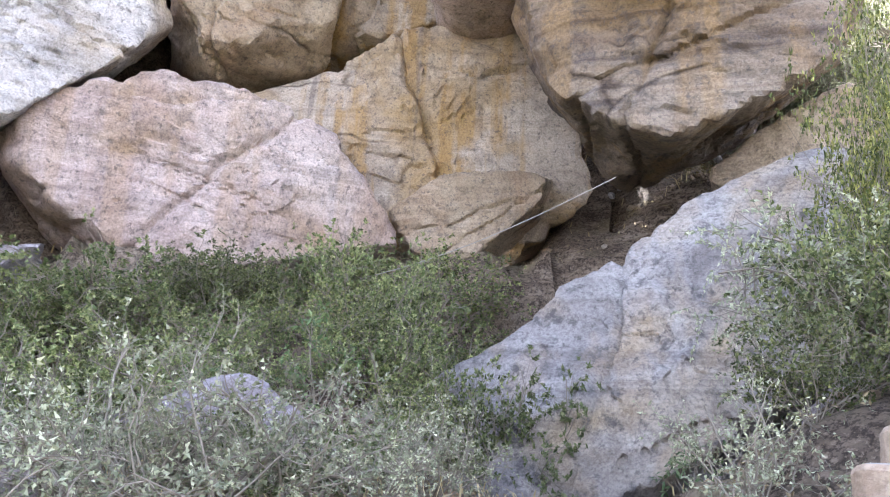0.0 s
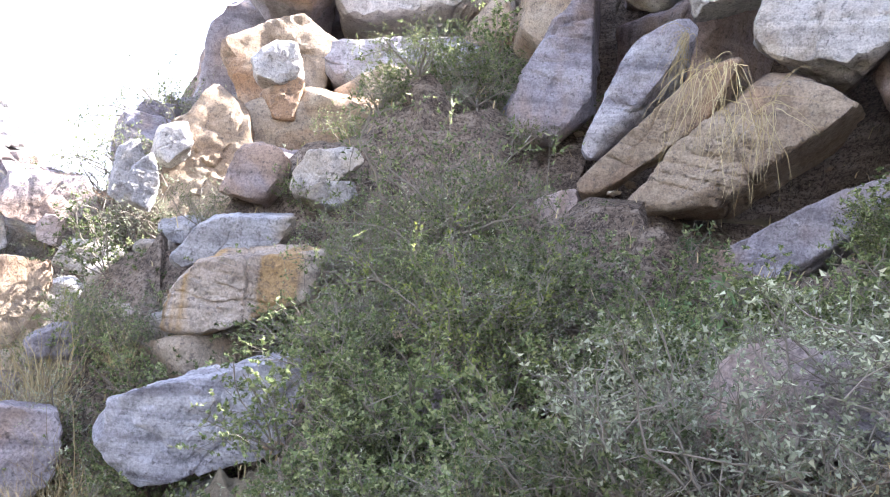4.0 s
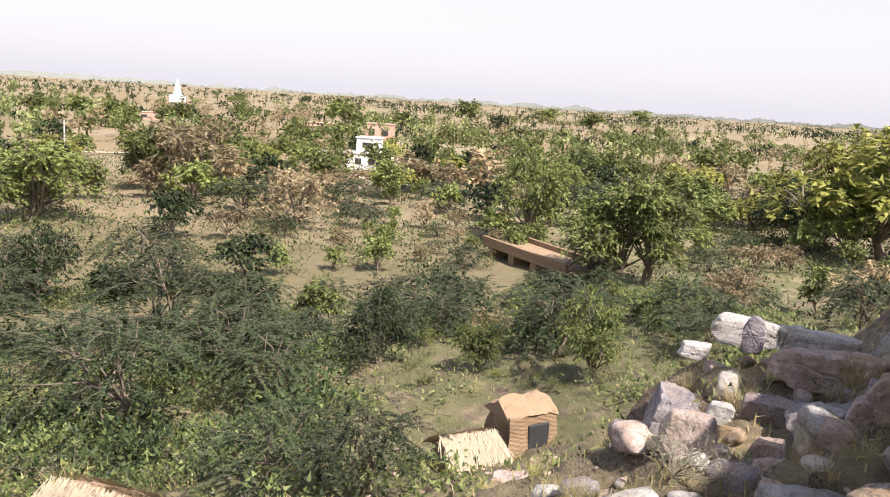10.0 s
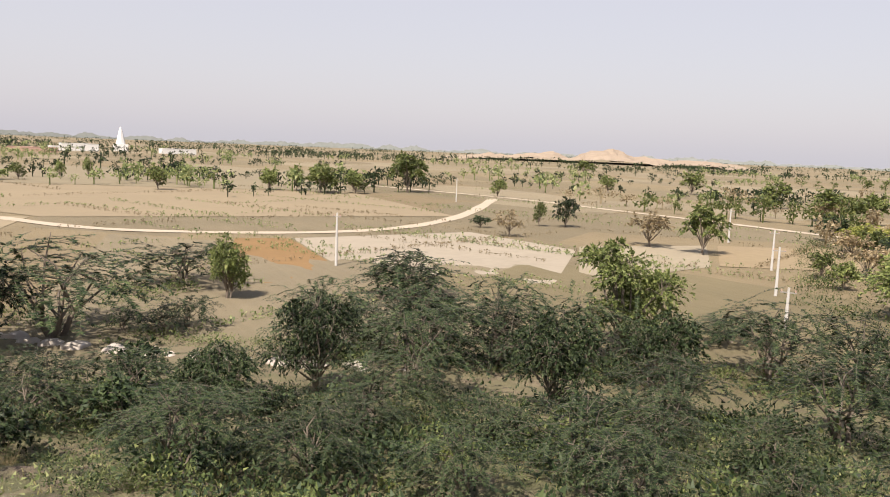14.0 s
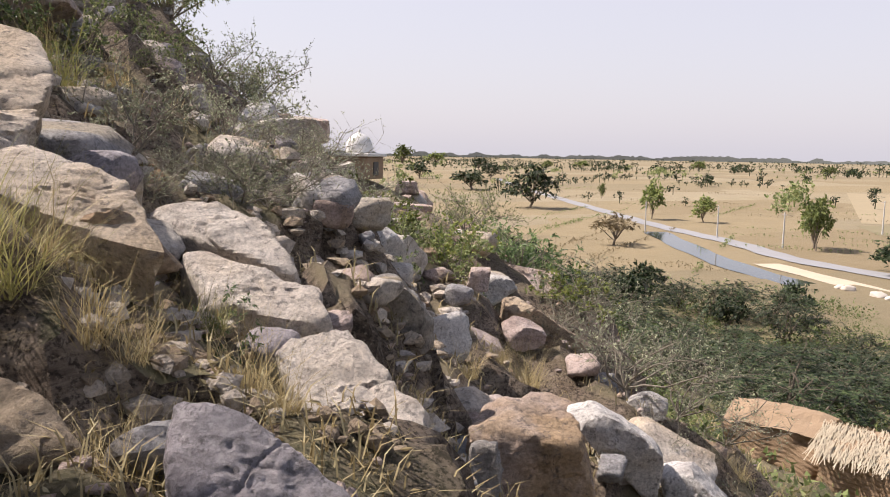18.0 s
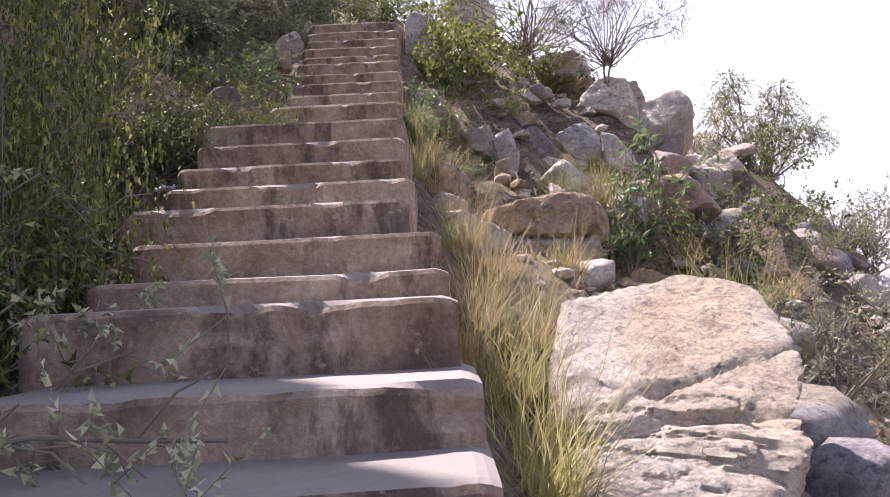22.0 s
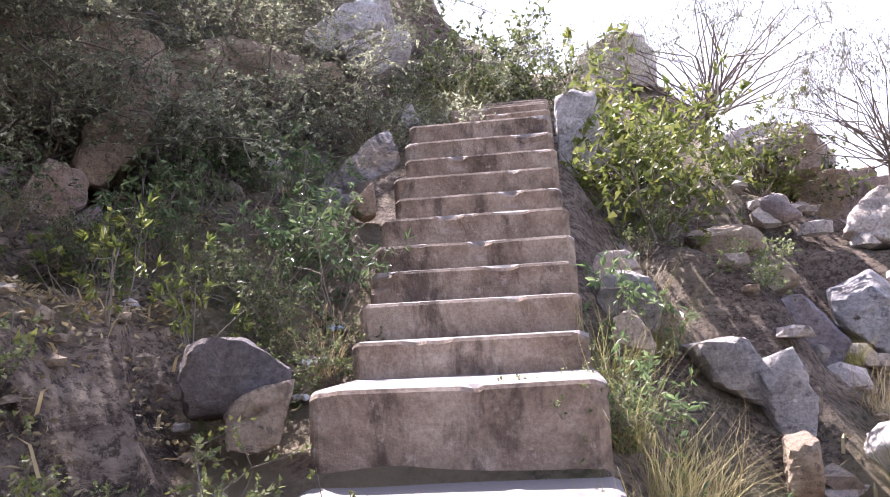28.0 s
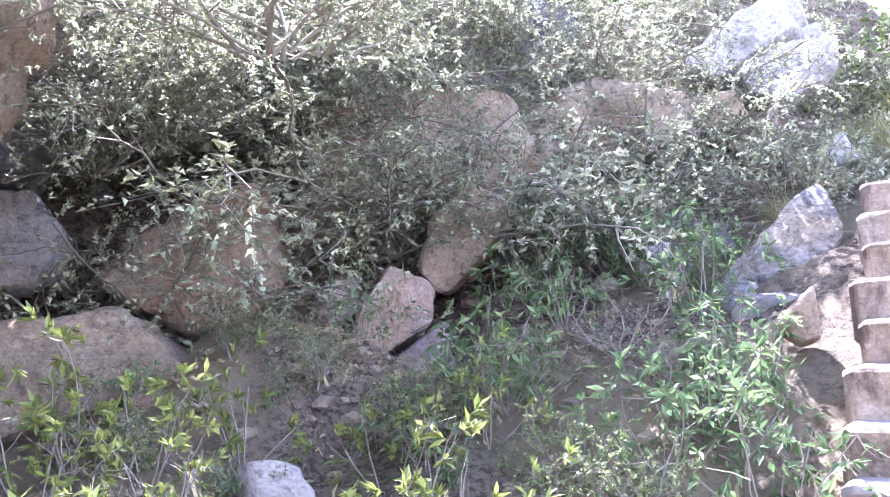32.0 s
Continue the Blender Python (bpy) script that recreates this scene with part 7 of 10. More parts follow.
plant('bare_bush', -4.28, -5.76, -1.75, 0.58, 332)
plant('grass', -3.72, -5.84, -1.82, 0.49, 32)
plant('grass', -4.51, -5.06, -1.55, 0.67, 150)
plant('grass', -0.03, 8.12, 3.01, 0.35, 108)
plant('green_grass', 0.75, 7.48, 2.64, 0.36, 237)
plant('green_grass', 0.05, 7.26, 2.55, 0.31, 212)
plant('green_grass', -0.09, 6.70, 2.32, 0.33, 159)
plant('grass', 0.35, 6.47, 2.22, 0.49, 99)
plant('green_grass', 0.10, 6.25, 2.16, 0.37, 24)
plant('grass', 0.45, 6.12, 2.11, 0.39, 148)
plant('green_grass', 0.23, 6.03, 2.09, 0.47, 69)
plant('grass', 0.01, 5.79, 2.05, 0.48, 352)
plant('grass', 0.35, 5.59, 1.99, 0.47, 230)
plant('grass', 0.11, 5.50, 1.98, 0.44, 36)
plant('grass', -0.07, 5.17, 1.95, 0.41, 4)
plant('grass', 0.19, 5.04, 1.92, 0.4, 130)
plant('shrub', 3.63, 10.06, 3.29, 0.47, 207)
plant('shrub', 3.19, 9.52, 3.04, 0.34, 91)
plant('grass', 2.11, 9.39, 2.93, 0.43, 3)
plant('grass', 2.72, 8.88, 2.78, 0.46, 324)
plant('shrub', 1.90, 8.12, 2.53, 0.49, 95)
plant('grey_shrub', 3.66, 10.50, 2.43, 0.41, 166, wide=1.1)
plant('bare_bush', 4.65, 9.46, 2.20, 0.47, 169, wide=1.1)
plant('bare_bush', 4.84, 8.97, 2.10, 0.57, 122, wide=1.1)
plant('bare_bush', 4.11, 7.75, 1.78, 0.48, 198, wide=1.1)
plant('grey_shrub', 3.44, 7.72, 1.72, 0.49, 24, wide=1.1)
plant('bare_bush', 2.82, 7.90, 1.71, 0.39, 43, wide=1.1)
plant('bare_bush', 3.48, 7.11, 1.66, 0.4, 69, wide=1.1)
plant('bare_bush', 2.91, 7.15, 1.63, 0.45, 200, wide=1.1)
plant('bare_bush', 2.30, 6.72, 1.58, 0.47, 353, wide=1.1)
plant('green_grass', -0.33, 10.11, 4.07, 0.45, 258)
plant('grass', 0.11, 9.99, 4.00, 0.47, 124)
plant('weed', -0.25, 9.85, 3.96, 0.42, 182)
plant('green_grass', -0.06, 9.65, 3.88, 0.53, 331)
plant('green_grass', -0.33, 9.52, 3.84, 0.51, 177)
plant('weed', -0.00, 9.33, 3.77, 0.5, 312)
plant('grass', -0.19, 9.21, 3.74, 0.46, 304)
plant('green_grass', -0.30, 8.85, 3.66, 0.46, 230)
plant('green_grass', 1.43, 11.94, 4.23, 0.32, 76)
plant('bare_bush', 1.44, 11.16, 3.91, 0.36, 338)
plant('shrub', 1.88, 10.29, 3.68, 0.48, 163)
plant('bare_bush', 1.22, 9.64, 3.52, 0.43, 294)
plant('grey_shrub', -6.71, 11.30, 8.45, 0.91, 313, wide=1.3)
plant('pale_shrub', -3.93, 13.57, 8.32, 1.12, 214, wide=1.3)
plant('pale_shrub', -5.94, 12.06, 8.35, 1.12, 239, wide=1.3)
plant('pale_shrub', -2.79, 13.92, 8.05, 0.83, 252, wide=1.3)
plant('pale_shrub', -5.07, 12.68, 8.18, 1.08, 58, wide=1.3)
plant('pale_shrub', -6.07, 11.67, 8.11, 1.05, 124, wide=1.3)
plant('pale_shrub', -3.89, 13.33, 8.00, 1.08, 281, wide=1.3)
plant('pale_shrub', -5.15, 12.42, 7.97, 0.86, 196, wide=1.3)
plant('pale_shrub', -2.88, 13.56, 7.66, 0.98, 199, wide=1.3)
plant('pale_shrub', -4.46, 12.79, 7.80, 0.86, 340, wide=1.3)
plant('pale_shrub', -5.81, 11.52, 7.73, 0.83, 26, wide=1.3)
plant('grey_shrub', -3.13, 13.34, 7.54, 1.1, 134, wide=1.3)
plant('grey_shrub', -4.83, 12.31, 7.59, 0.83, 295, wide=1.3)
plant('pale_shrub', -6.06, 10.94, 7.49, 0.88, 154, wide=1.3)
plant('pale_shrub', -3.57, 12.94, 7.36, 0.92, 77, wide=1.3)
plant('pale_shrub', -5.29, 11.66, 7.38, 1.2, 232, wide=1.3)
plant('pale_shrub', -3.08, 13.05, 7.21, 0.86, 252, wide=1.3)
plant('pale_shrub', -4.07, 12.50, 7.23, 1.0, 208, wide=1.3)
plant('weed', -3.02, 10.80, 5.45, 0.52, 293)
plant('shrub', -4.34, 9.44, 5.38, 0.2, 246)
plant('weed', -3.78, 10.05, 5.30, 0.22, 223)
plant('weed', -3.45, 9.53, 5.18, 0.25, 341)
plant('shrub', -2.27, 15.65, 7.71, 0.57, 204)
plant('thorn_bush', -1.64, 15.59, 7.53, 0.53, 239)
plant('thorn_bush', -2.04, 15.04, 7.24, 0.59, 168)
plant('grey_shrub', -1.37, 14.74, 6.92, 0.76, 3)
plant('thorn_bush', -1.72, 14.38, 6.76, 0.55, 281)
plant('thorn_bush', -1.98, 14.18, 6.70, 0.59, 294)
plant('grey_shrub', -1.46, 13.79, 6.40, 0.75, 18)
plant('grey_shrub', -1.77, 13.69, 6.40, 0.52, 268)
plant('shrub', -2.55, 8.20, 4.39, 0.59, 82)
plant('shrub', -1.86, 8.47, 4.30, 0.52, 254)
plant('shrub', -2.19, 8.24, 4.29, 0.4, 175)
plant('shrub', -1.59, 8.45, 4.21, 0.42, 336)
plant('shrub', -1.96, 8.24, 4.21, 0.69, 200)
plant('shrub', -2.26, 7.95, 4.18, 0.52, 2)
plant('lime_shrub', -1.72, 8.19, 4.12, 0.63, 190)
plant('shrub', -1.99, 7.95, 4.10, 0.58, 181)
plant('lime_shrub', -1.50, 8.07, 4.02, 0.66, 135)
plant('dense_shrub', -1.82, 7.90, 4.04, 0.61, 4)
plant('lime_shrub', -2.08, 7.69, 4.04, 0.45, 257)
plant('lime_shrub', -1.51, 7.85, 3.94, 0.55, 325)
plant('lime_shrub', -1.72, 7.67, 3.94, 0.42, 124)
plant('shrub', -1.94, 7.45, 3.94, 0.66, 50)
plant('dense_shrub', -3.20, 10.37, 5.43, 0.41, 358)
plant('shrub', -2.47, 10.42, 5.26, 0.44, 276)
plant('shrub', -2.12, 10.22, 5.07, 0.46, 151)
plant('shrub', -1.67, 10.06, 4.90, 0.46, 251)
plant('shrub', -2.03, 9.66, 4.76, 0.43, 152)
plant('bare_bush', 1.64, 6.41, 1.64, 0.39, 176)
plant('grass', 2.72, 5.77, 1.57, 0.27, 150)
plant('grass', 2.14, 5.77, 1.48, 0.32, 39)
plant('green_grass', 3.14, 5.15, 1.47, 0.35, 25)
plant('green_grass', 2.39, 5.26, 1.37, 0.42, 226)
plant('grass', 1.51, 5.32, 1.30, 0.32, 118)
plant('green_grass', 2.57, 4.84, 1.31, 0.34, 295)
plant('bare_bush', 1.97, 4.86, 1.24, 0.3, 330)
plant('grass', 1.27, 4.90, 1.21, 0.28, 34)
plant('grass', 2.07, 4.31, 1.18, 0.4, 123)
plant('bare_bush', 1.39, 4.45, 1.16, 0.27, 5)
plant('bare_bush', 2.21, 3.84, 1.16, 0.34, 34)
plant('green_grass', 1.65, 4.05, 1.14, 0.34, 330)
plant('grass', 1.01, 3.96, 1.13, 0.28, 328)
plant('shrub', -5.04, 17.54, 10.79, 1.02, 314, wide=1.2)
plant('pale_shrub', -2.29, 17.98, 10.01, 0.96, 123, wide=1.2)
plant('shrub', -3.81, 17.53, 10.23, 1.31, 14, wide=1.2)
plant('shrub', -1.27, 17.66, 9.43, 1.22, 249, wide=1.2)
plant('shrub', -2.95, 17.23, 9.67, 0.99, 160, wide=1.2)
plant('thorn_bush', -4.76, 16.46, 9.82, 0.97, 19, wide=1.2)
plant('shrub', -1.76, 16.99, 9.08, 1.1, 112, wide=1.2)
plant('thorn_bush', -3.23, 16.64, 9.33, 1.01, 186, wide=1.2)
plant('thorn_bush', -1.27, 16.67, 8.71, 1.25, 65, wide=1.2)
plant('pale_shrub', -2.27, 16.34, 8.79, 1.35, 231, wide=1.2)
plant('shrub', -3.87, 15.75, 8.95, 0.99, 84, wide=1.2)
plant('shrub', -1.44, 16.01, 8.32, 0.94, 296, wide=1.2)
plant('pale_shrub', -3.05, 15.46, 8.47, 1.13, 301, wide=1.2)
plant('thorn_bush', -3.92, 15.07, 8.53, 1.21, 251, wide=1.2)
plant('grey_shrub', -4.22, -1.21, 0.39, 0.41, 41, wide=1.1)
plant('shrub', -3.76, -1.90, 0.22, 0.3, 187, wide=1.1)
plant('shrub', -3.81, -1.56, 0.25, 0.36, 279, wide=1.1)
plant('grey_shrub', -3.81, -1.09, 0.30, 0.47, 33, wide=1.1)
plant('shrub', -3.55, -1.53, 0.19, 0.4, 87, wide=1.1)
plant('shrub', -3.82, -0.67, 0.38, 0.48, 195, wide=1.1)
plant('shrub', -3.61, -0.99, 0.27, 0.35, 116, wide=1.1)
plant('grey_shrub', -3.57, -0.61, 0.35, 0.38, 203, wide=1.1)
plant('shrub', -3.23, -1.33, 0.15, 0.43, 236, wide=1.1)
plant('grey_shrub', -3.35, -0.72, 0.29, 0.39, 340, wide=1.1)
plant('shrub', -2.93, -1.28, 0.12, 0.43, 327, wide=1.1)
plant('shrub', -3.25, -0.51, 0.33, 0.44, 279, wide=1.1)
plant('shrub', -2.99, -0.85, 0.22, 0.5, 254, wide=1.1)
plant('grey_shrub', -2.66, -1.28, 0.10, 0.43, 324, wide=1.1)
plant('grey_shrub', -2.97, -0.50, 0.31, 0.42, 20, wide=1.1)
plant('shrub', -2.76, -0.90, 0.19, 0.39, 161, wide=1.1)
plant('bare_bush', -4.54, -5.31, -0.48, 0.57, 252)
plant('grey_shrub', -5.13, -4.62, -0.32, 0.68, 256)
plant('thorn_bush', -4.61, -4.80, -0.47, 0.65, 179)
plant('shrub', -5.02, -4.05, -0.33, 0.57, 227)
plant('grey_shrub', -4.52, -4.01, -0.46, 0.73, 43)
plant('bare_bush', -4.04, -4.27, -0.60, 0.55, 177)
plant('grey_shrub', -4.24, -3.44, -0.44, 0.61, 216)
plant('bare_bush', -3.89, -3.66, -0.55, 0.74, 110)
plant('shrub', -3.39, -3.65, -0.65, 0.52, 133)
plant('shrub', -5.59, 3.93, 2.90, 1.07, 25, wide=0.8)
plant('dense_shrub', -4.84, 4.76, 2.92, 0.83, 260, wide=0.8)
plant('shrub', -5.24, 4.26, 2.86, 1.08, 51, wide=0.8)
plant('dense_shrub', -4.63, 4.86, 2.86, 0.9, 257, wide=0.8)
plant('dense_shrub', -4.88, 4.55, 2.81, 1.1, 38, wide=0.8)
plant('shrub', -5.28, 3.95, 2.70, 1.07, 51, wide=0.8)
plant('dense_shrub', -4.58, 4.68, 2.71, 1.04, 198, wide=0.8)
plant('shrub', -4.99, 4.19, 2.65, 0.9, 289, wide=0.8)
plant('shrub', -5.29, 3.70, 2.57, 0.86, 126, wide=0.8)
plant('shrub', -4.62, 4.48, 2.60, 0.94, 339, wide=0.8)
plant('shrub', -5.06, 3.90, 2.53, 0.84, 278, wide=0.8)
plant('shrub', -4.30, 4.65, 2.54, 1.06, 222, wide=0.8)
plant('dense_shrub', -4.65, 4.24, 2.48, 0.93, 80, wide=0.8)
plant('shrub', -5.03, 3.71, 2.41, 0.84, 114, wide=0.8)
plant('shrub', -4.42, 4.36, 2.42, 1.06, 162, wide=0.8)
plant('dense_shrub', -4.79, 3.86, 2.34, 0.8, 227, wide=0.8)
plant('shrub', -4.13, 4.51, 2.36, 1.05, 8, wide=0.8)
plant('shrub', -4.49, 4.06, 2.29, 0.97, 138, wide=0.8)
plant('shrub', -4.79, 3.63, 2.23, 0.9, 342, wide=0.8)
plant('shrub', -4.23, 4.22, 2.25, 0.99, 315, wide=0.8)
plant('shrub', -4.09, 10.08, 5.48, 0.37, 211)
plant('thorn_bush', -0.05, 12.47, 5.49, 0.36, 194)
plant('shrub', 0.14, 12.01, 5.22, 0.37, 155)
plant('shrub', 0.83, 11.72, 5.10, 0.43, 32)
plant('grass', -0.04, 11.34, 4.91, 0.5, 275)
plant('shrub', -0.25, 10.24, 4.57, 0.32, 244)
plant('shrub', -0.42, 9.43, 4.47, 0.38, 269)

boulder((-5.16, 9.83, 5.57), 60, 1.00, ((-173, 0.50), (-88, 0.31), (-78, 0.30), (-61, 0.39), (5, 0.65), (51, 0.47), (70, 0.42), (95, 0.22), (120, 0.31)), 'tan', 'broad tan boulder at the foot of the shaded cliff')
boulder((-4.98, 10.63, 6.14), 51, 1.00, ((-130, 0.45), (-125, 0.43), (-64, 0.39), (-46, 0.39), (5, 0.50), (44, 0.57), (104, 0.38), (130, 0.35), (133, 0.36)), 'tan', 'large brown boulder wedged on another')
boulder((-4.82, 11.40, 6.42), 44, 0.50, ((-171, 0.17), (-64, 0.17), (-15, 0.17), (55, 0.21), (126, 0.17)), 'tan', 'brown block in the shade')
boulder((-3.92, 11.87, 6.30), 33, 0.60, ((-145, 0.36), (-101, 0.35), (-45, 0.19), (-12, 0.27), (67, 0.34), (131, 0.21), (160, 0.23)), 'tan', 'brown split boulder under the thorn bush')
boulder((-4.44, 11.21, 5.88), 42, 0.40, ((-147, 0.14), (-44, 0.12), (-6, 0.10), (104, 0.15), (144, 0.11)), 'pink', 'small brown block at the cliff foot')
boulder((-4.13, 11.34, 5.80), 39, 0.50, ((-142, 0.26), (-58, 0.19), (-16, 0.20), (67, 0.25), (145, 0.18), (170, 0.21)), 'pink', 'reddish rock behind leafy weeds')
boulder((-3.84, 11.19, 5.48), 37, 0.50, ((-175, 0.26), (-111, 0.23), (-48, 0.14), (8, 0.23), (125, 0.12), (126, 0.12)), 'purple', 'dark wet-looking rock among weeds')
boulder((-5.74, 9.81, 6.29), 64, 0.80, ((-178, 0.27), (-108, 0.32), (-68, 0.30), (-15, 0.35), (38, 0.31), (91, 0.30)), 'slab', 'grey and white boulder on the shaded cliff')
boulder((-6.31, 10.01, 6.95), 64, 0.80, ((-178, 0.25), (-85, 0.24), (-23, 0.30), (40, 0.28), (103, 0.25)), 'grey', 'smooth grey boulder above the white one')
boulder((-6.97, 10.48, 8.04), 63, 1.00, ((-178, 0.45), (-126, 0.49), (-89, 0.52), (-13, 0.46), (5, 0.43), (115, 0.45)), 'tan', 'brown ledge behind the thorn bush')
boulder((-4.68, 12.31, 7.02), 37, 1.20, ((-150, 0.82), (-95, 0.47), (-67, 0.58), (17, 0.89), (83, 0.48), (114, 0.59)), 'tan', 'brown crumbling rock behind the thorn bush')
boulder((-3.62, 13.39, 7.20), 23, 1.20, ((-160, 0.72), (-95, 0.40), (-75, 0.39), (3, 0.68), (69, 0.48), (114, 0.42)), 'tan', 'rusty cliff face under the white blocks')
boulder((-3.62, 12.84, 6.32), 26, 0.70, ((-138, 0.57), (-82, 0.28), (-39, 0.58), (58, 0.49), (95, 0.28), (108, 0.37)), 'purple', 'low dark rock behind the green weeds')
plant('pale_shrub', -5.29, 10.10, 6.68, 0.9, 355, wide=1.3, ground=False)
plant('pale_shrub', -5.23, 10.56, 6.95, 1.0, 206, wide=1.3, ground=False)
plant('pale_shrub', -5.04, 11.10, 7.15, 1.0, 189, wide=1.3, ground=False)
plant('pale_shrub', -4.77, 11.65, 7.17, 1.1, 118, wide=1.3, ground=False)
plant('pale_shrub', -4.43, 12.30, 7.35, 1.0, 73, wide=1.3, ground=False)
plant('pale_shrub', -3.60, 10.20, 7.00, 1.0, 150, wide=1.4, ground=False)
plant('pale_shrub', -3.40, 9.70, 6.80, 0.9, 250, wide=1.4, ground=False)
plant('pale_shrub', -3.98, 12.93, 7.10, 1.0, 8, wide=1.3, ground=False)
plant('pale_shrub', -3.56, 13.57, 7.42, 1.0, 228, wide=1.3, ground=False)
plant('pale_shrub', -5.53, 10.47, 6.95, 1.1, 231, wide=1.3, ground=False)
plant('pale_shrub', -5.32, 11.09, 7.19, 1.2, 112, wide=1.3, ground=False)
plant('pale_shrub', -5.08, 11.77, 7.48, 1.2, 158, wide=1.3, ground=False)
plant('pale_shrub', -4.65, 12.51, 7.66, 1.2, 208, wide=1.3, ground=False)
plant('pale_shrub', -4.09, 13.22, 7.89, 1.1, 7, wide=1.3, ground=False)
plant('pale_shrub', -3.44, 14.15, 8.10, 0.9, 204, wide=1.3, ground=False)
plant('dense_shrub', -6.58, 4.28, 2.47, 0.8, 113, wide=1.2)
plant('dense_shrub', -6.43, 4.85, 2.50, 0.9, 80, wide=1.2)
plant('dense_shrub', -6.16, 5.35, 2.60, 0.9, 27, wide=1.2)
plant('dense_shrub', -5.78, 5.62, 2.60, 0.8, 44, wide=1.2)
plant('dense_shrub', -5.60, 4.62, 2.13, 0.8, 205, wide=1.2)
plant('shrub', -5.92, 4.18, 2.10, 0.8, 203, wide=1.2)
plant('grey_shrub', -5.30, 4.96, 2.20, 0.7, 65, wide=1.2)
plant('shrub', -6.34, 3.91, 2.14, 0.9, 30, wide=1.2)
plant('shrub', -6.79, 3.51, 2.27, 0.9, 86, wide=1.2)
plant('shrub', -7.03, 2.97, 2.26, 0.9, 125, wide=1.2)
plant('shrub', -7.26, 2.31, 2.14, 1.0, 146, wide=1.2)
plant('shrub', -7.38, 1.88, 2.18, 1.0, 254, wide=1.2)
plant('shrub', -7.53, -0.90, 2.02, 0.8, 137, wide=1.2)
plant('shrub', -7.02, -0.14, 1.75, 0.9, 41, wide=1.2)
plant('shrub', -6.94, 0.45, 1.78, 0.8, 210, wide=1.2)
plant('shrub', -6.61, 1.05, 1.60, 0.9, 103, wide=1.2)
plant('shrub', -6.70, -1.02, 1.52, 0.8, 144, wide=1.2)
plant('shrub', -6.04, -1.20, 1.12, 0.8, 5, wide=1.2)
plant('shrub', -5.80, -0.31, 1.18, 0.8, 314, wide=1.2)
plant('pale_shrub', -1.65, 4.13, 2.19, 1.1, 80, wide=0.9)
plant('lime_weed', -3.92, 9.18, 5.11, 0.55, 348)
plant('lime_weed', -3.70, 9.34, 5.08, 0.50, 126)
plant('lime_weed', -3.65, 9.73, 5.11, 0.50, 56)
plant('lime_weed', -3.72, 8.93, 4.98, 0.50, 251)
plant('lime_weed', -3.16, 10.07, 4.93, 0.50, 125)
plant('weed', -3.13, 10.71, 5.11, 0.55, 65)
plant('lime_weed', -2.93, 10.48, 4.96, 0.45, 22)
plant('weed', -3.02, 10.18, 4.90, 0.45, 59)
plant('weed', -3.27, 12.23, 5.70, 0.70, 296)
plant('weed', -3.01, 12.12, 5.58, 0.60, 250)
plant('weed', -3.30, 11.77, 5.45, 0.60, 241)
plant('weed', -2.73, 12.02, 5.42, 0.60, 248)
plant('weed', -2.42, 12.12, 5.53, 0.60, 117)
plant('weed', -2.39, 11.71, 5.19, 0.55, 347)
plant('weed', -3.02, 11.46, 5.21, 0.55, 221)
plant('weed', -1.98, 11.31, 4.94, 0.45, 238)
plant('thorn_bush', -2.93, 10.94, 5.01, 0.45, 187)
plant('bare_bush', -2.61, 11.21, 5.02, 0.50, 318)
plant('bare_bush', -2.36, 11.09, 4.88, 0.40, 234)
plant('weed', -3.81, 10.70, 5.30, 0.35, 120)
plant('thorn_bush', -3.71, 10.25, 5.09, 0.40, 12)
plant('weed', -4.38, 9.76, 5.31, 0.30, 274)
# cliff-top boulders added, mostly out of view, to cast shade below
shade_boulder((-4.6, 6.9, 8.1), 40, 4.0, 2.0, "tan", "great brown boulder added above the cliff to cast shade")
shade_boulder((-6.2, 6.0, 9.2), 60, 4.4, 2.3, "pink", "great pinkish boulder added high on the cliff to cast shade")
shade_boulder((-10.8, 5.6, 9.6), 60, 4.4, 2.3, "purple", "grey boulder added on the top of the cliff to cast shade")
shade_boulder((-11.4, 1.8, 9.0), 80, 4.4, 2.2, "pink", "pinkish boulder added on the top of the cliff to cast shade")
shade_boulder((-6.2, 14.8, 9.3), 30, 3.6, 1.9, "dark", "dark boulder added above the thorn bush to block the sun")
shade_boulder((-5.9, 8.3, 10.2), 35, 4.4, 2.2, "purple", "grey boulder added on top of the cliff to cast shade")


# ---- plants ----


def tube(path, r0, r1, verts, faces, sides=4):
    """Adds a tapered tube along a list of points."""
    n0 = len(verts)
    for i, p in enumerate(path):
        a = path[min(i + 1, len(path) - 1)] - path[max(i - 1, 0)]
        a = a / (np.linalg.norm(a) + 1e-9)
        u = np.cross(a, (0.31, 0.87, 0.39))
        u /= np.linalg.norm(u) + 1e-9
        w = np.cross(a, u)
        r = r0 + (r1 - r0) * i / (len(path) - 1)
        for k in range(sides):
            c, s = math.cos(2 * math.pi * k / sides), math.sin(2 * math.pi * k / sides)
            verts.append(tuple(p + r * (c * u + s * w)))
    for i in range(len(path) - 1):
        for k in range(sides):
            a, b = n0 + i * sides + k, n0 + i * sides + (k + 1) % sides
            faces.append((a, b, b + sides, a + sides))


def grow(rng, start, way, length, segs, wander, lift):
    pts, d = [start], way / np.linalg.norm(way)
    for _ in range(segs):
        d = d + rng.normal(size=3) * wander + np.array((0, 0, lift))
        d /= np.linalg.norm(d)
        pts.append(pts[-1] + d * length / segs)
    return pts


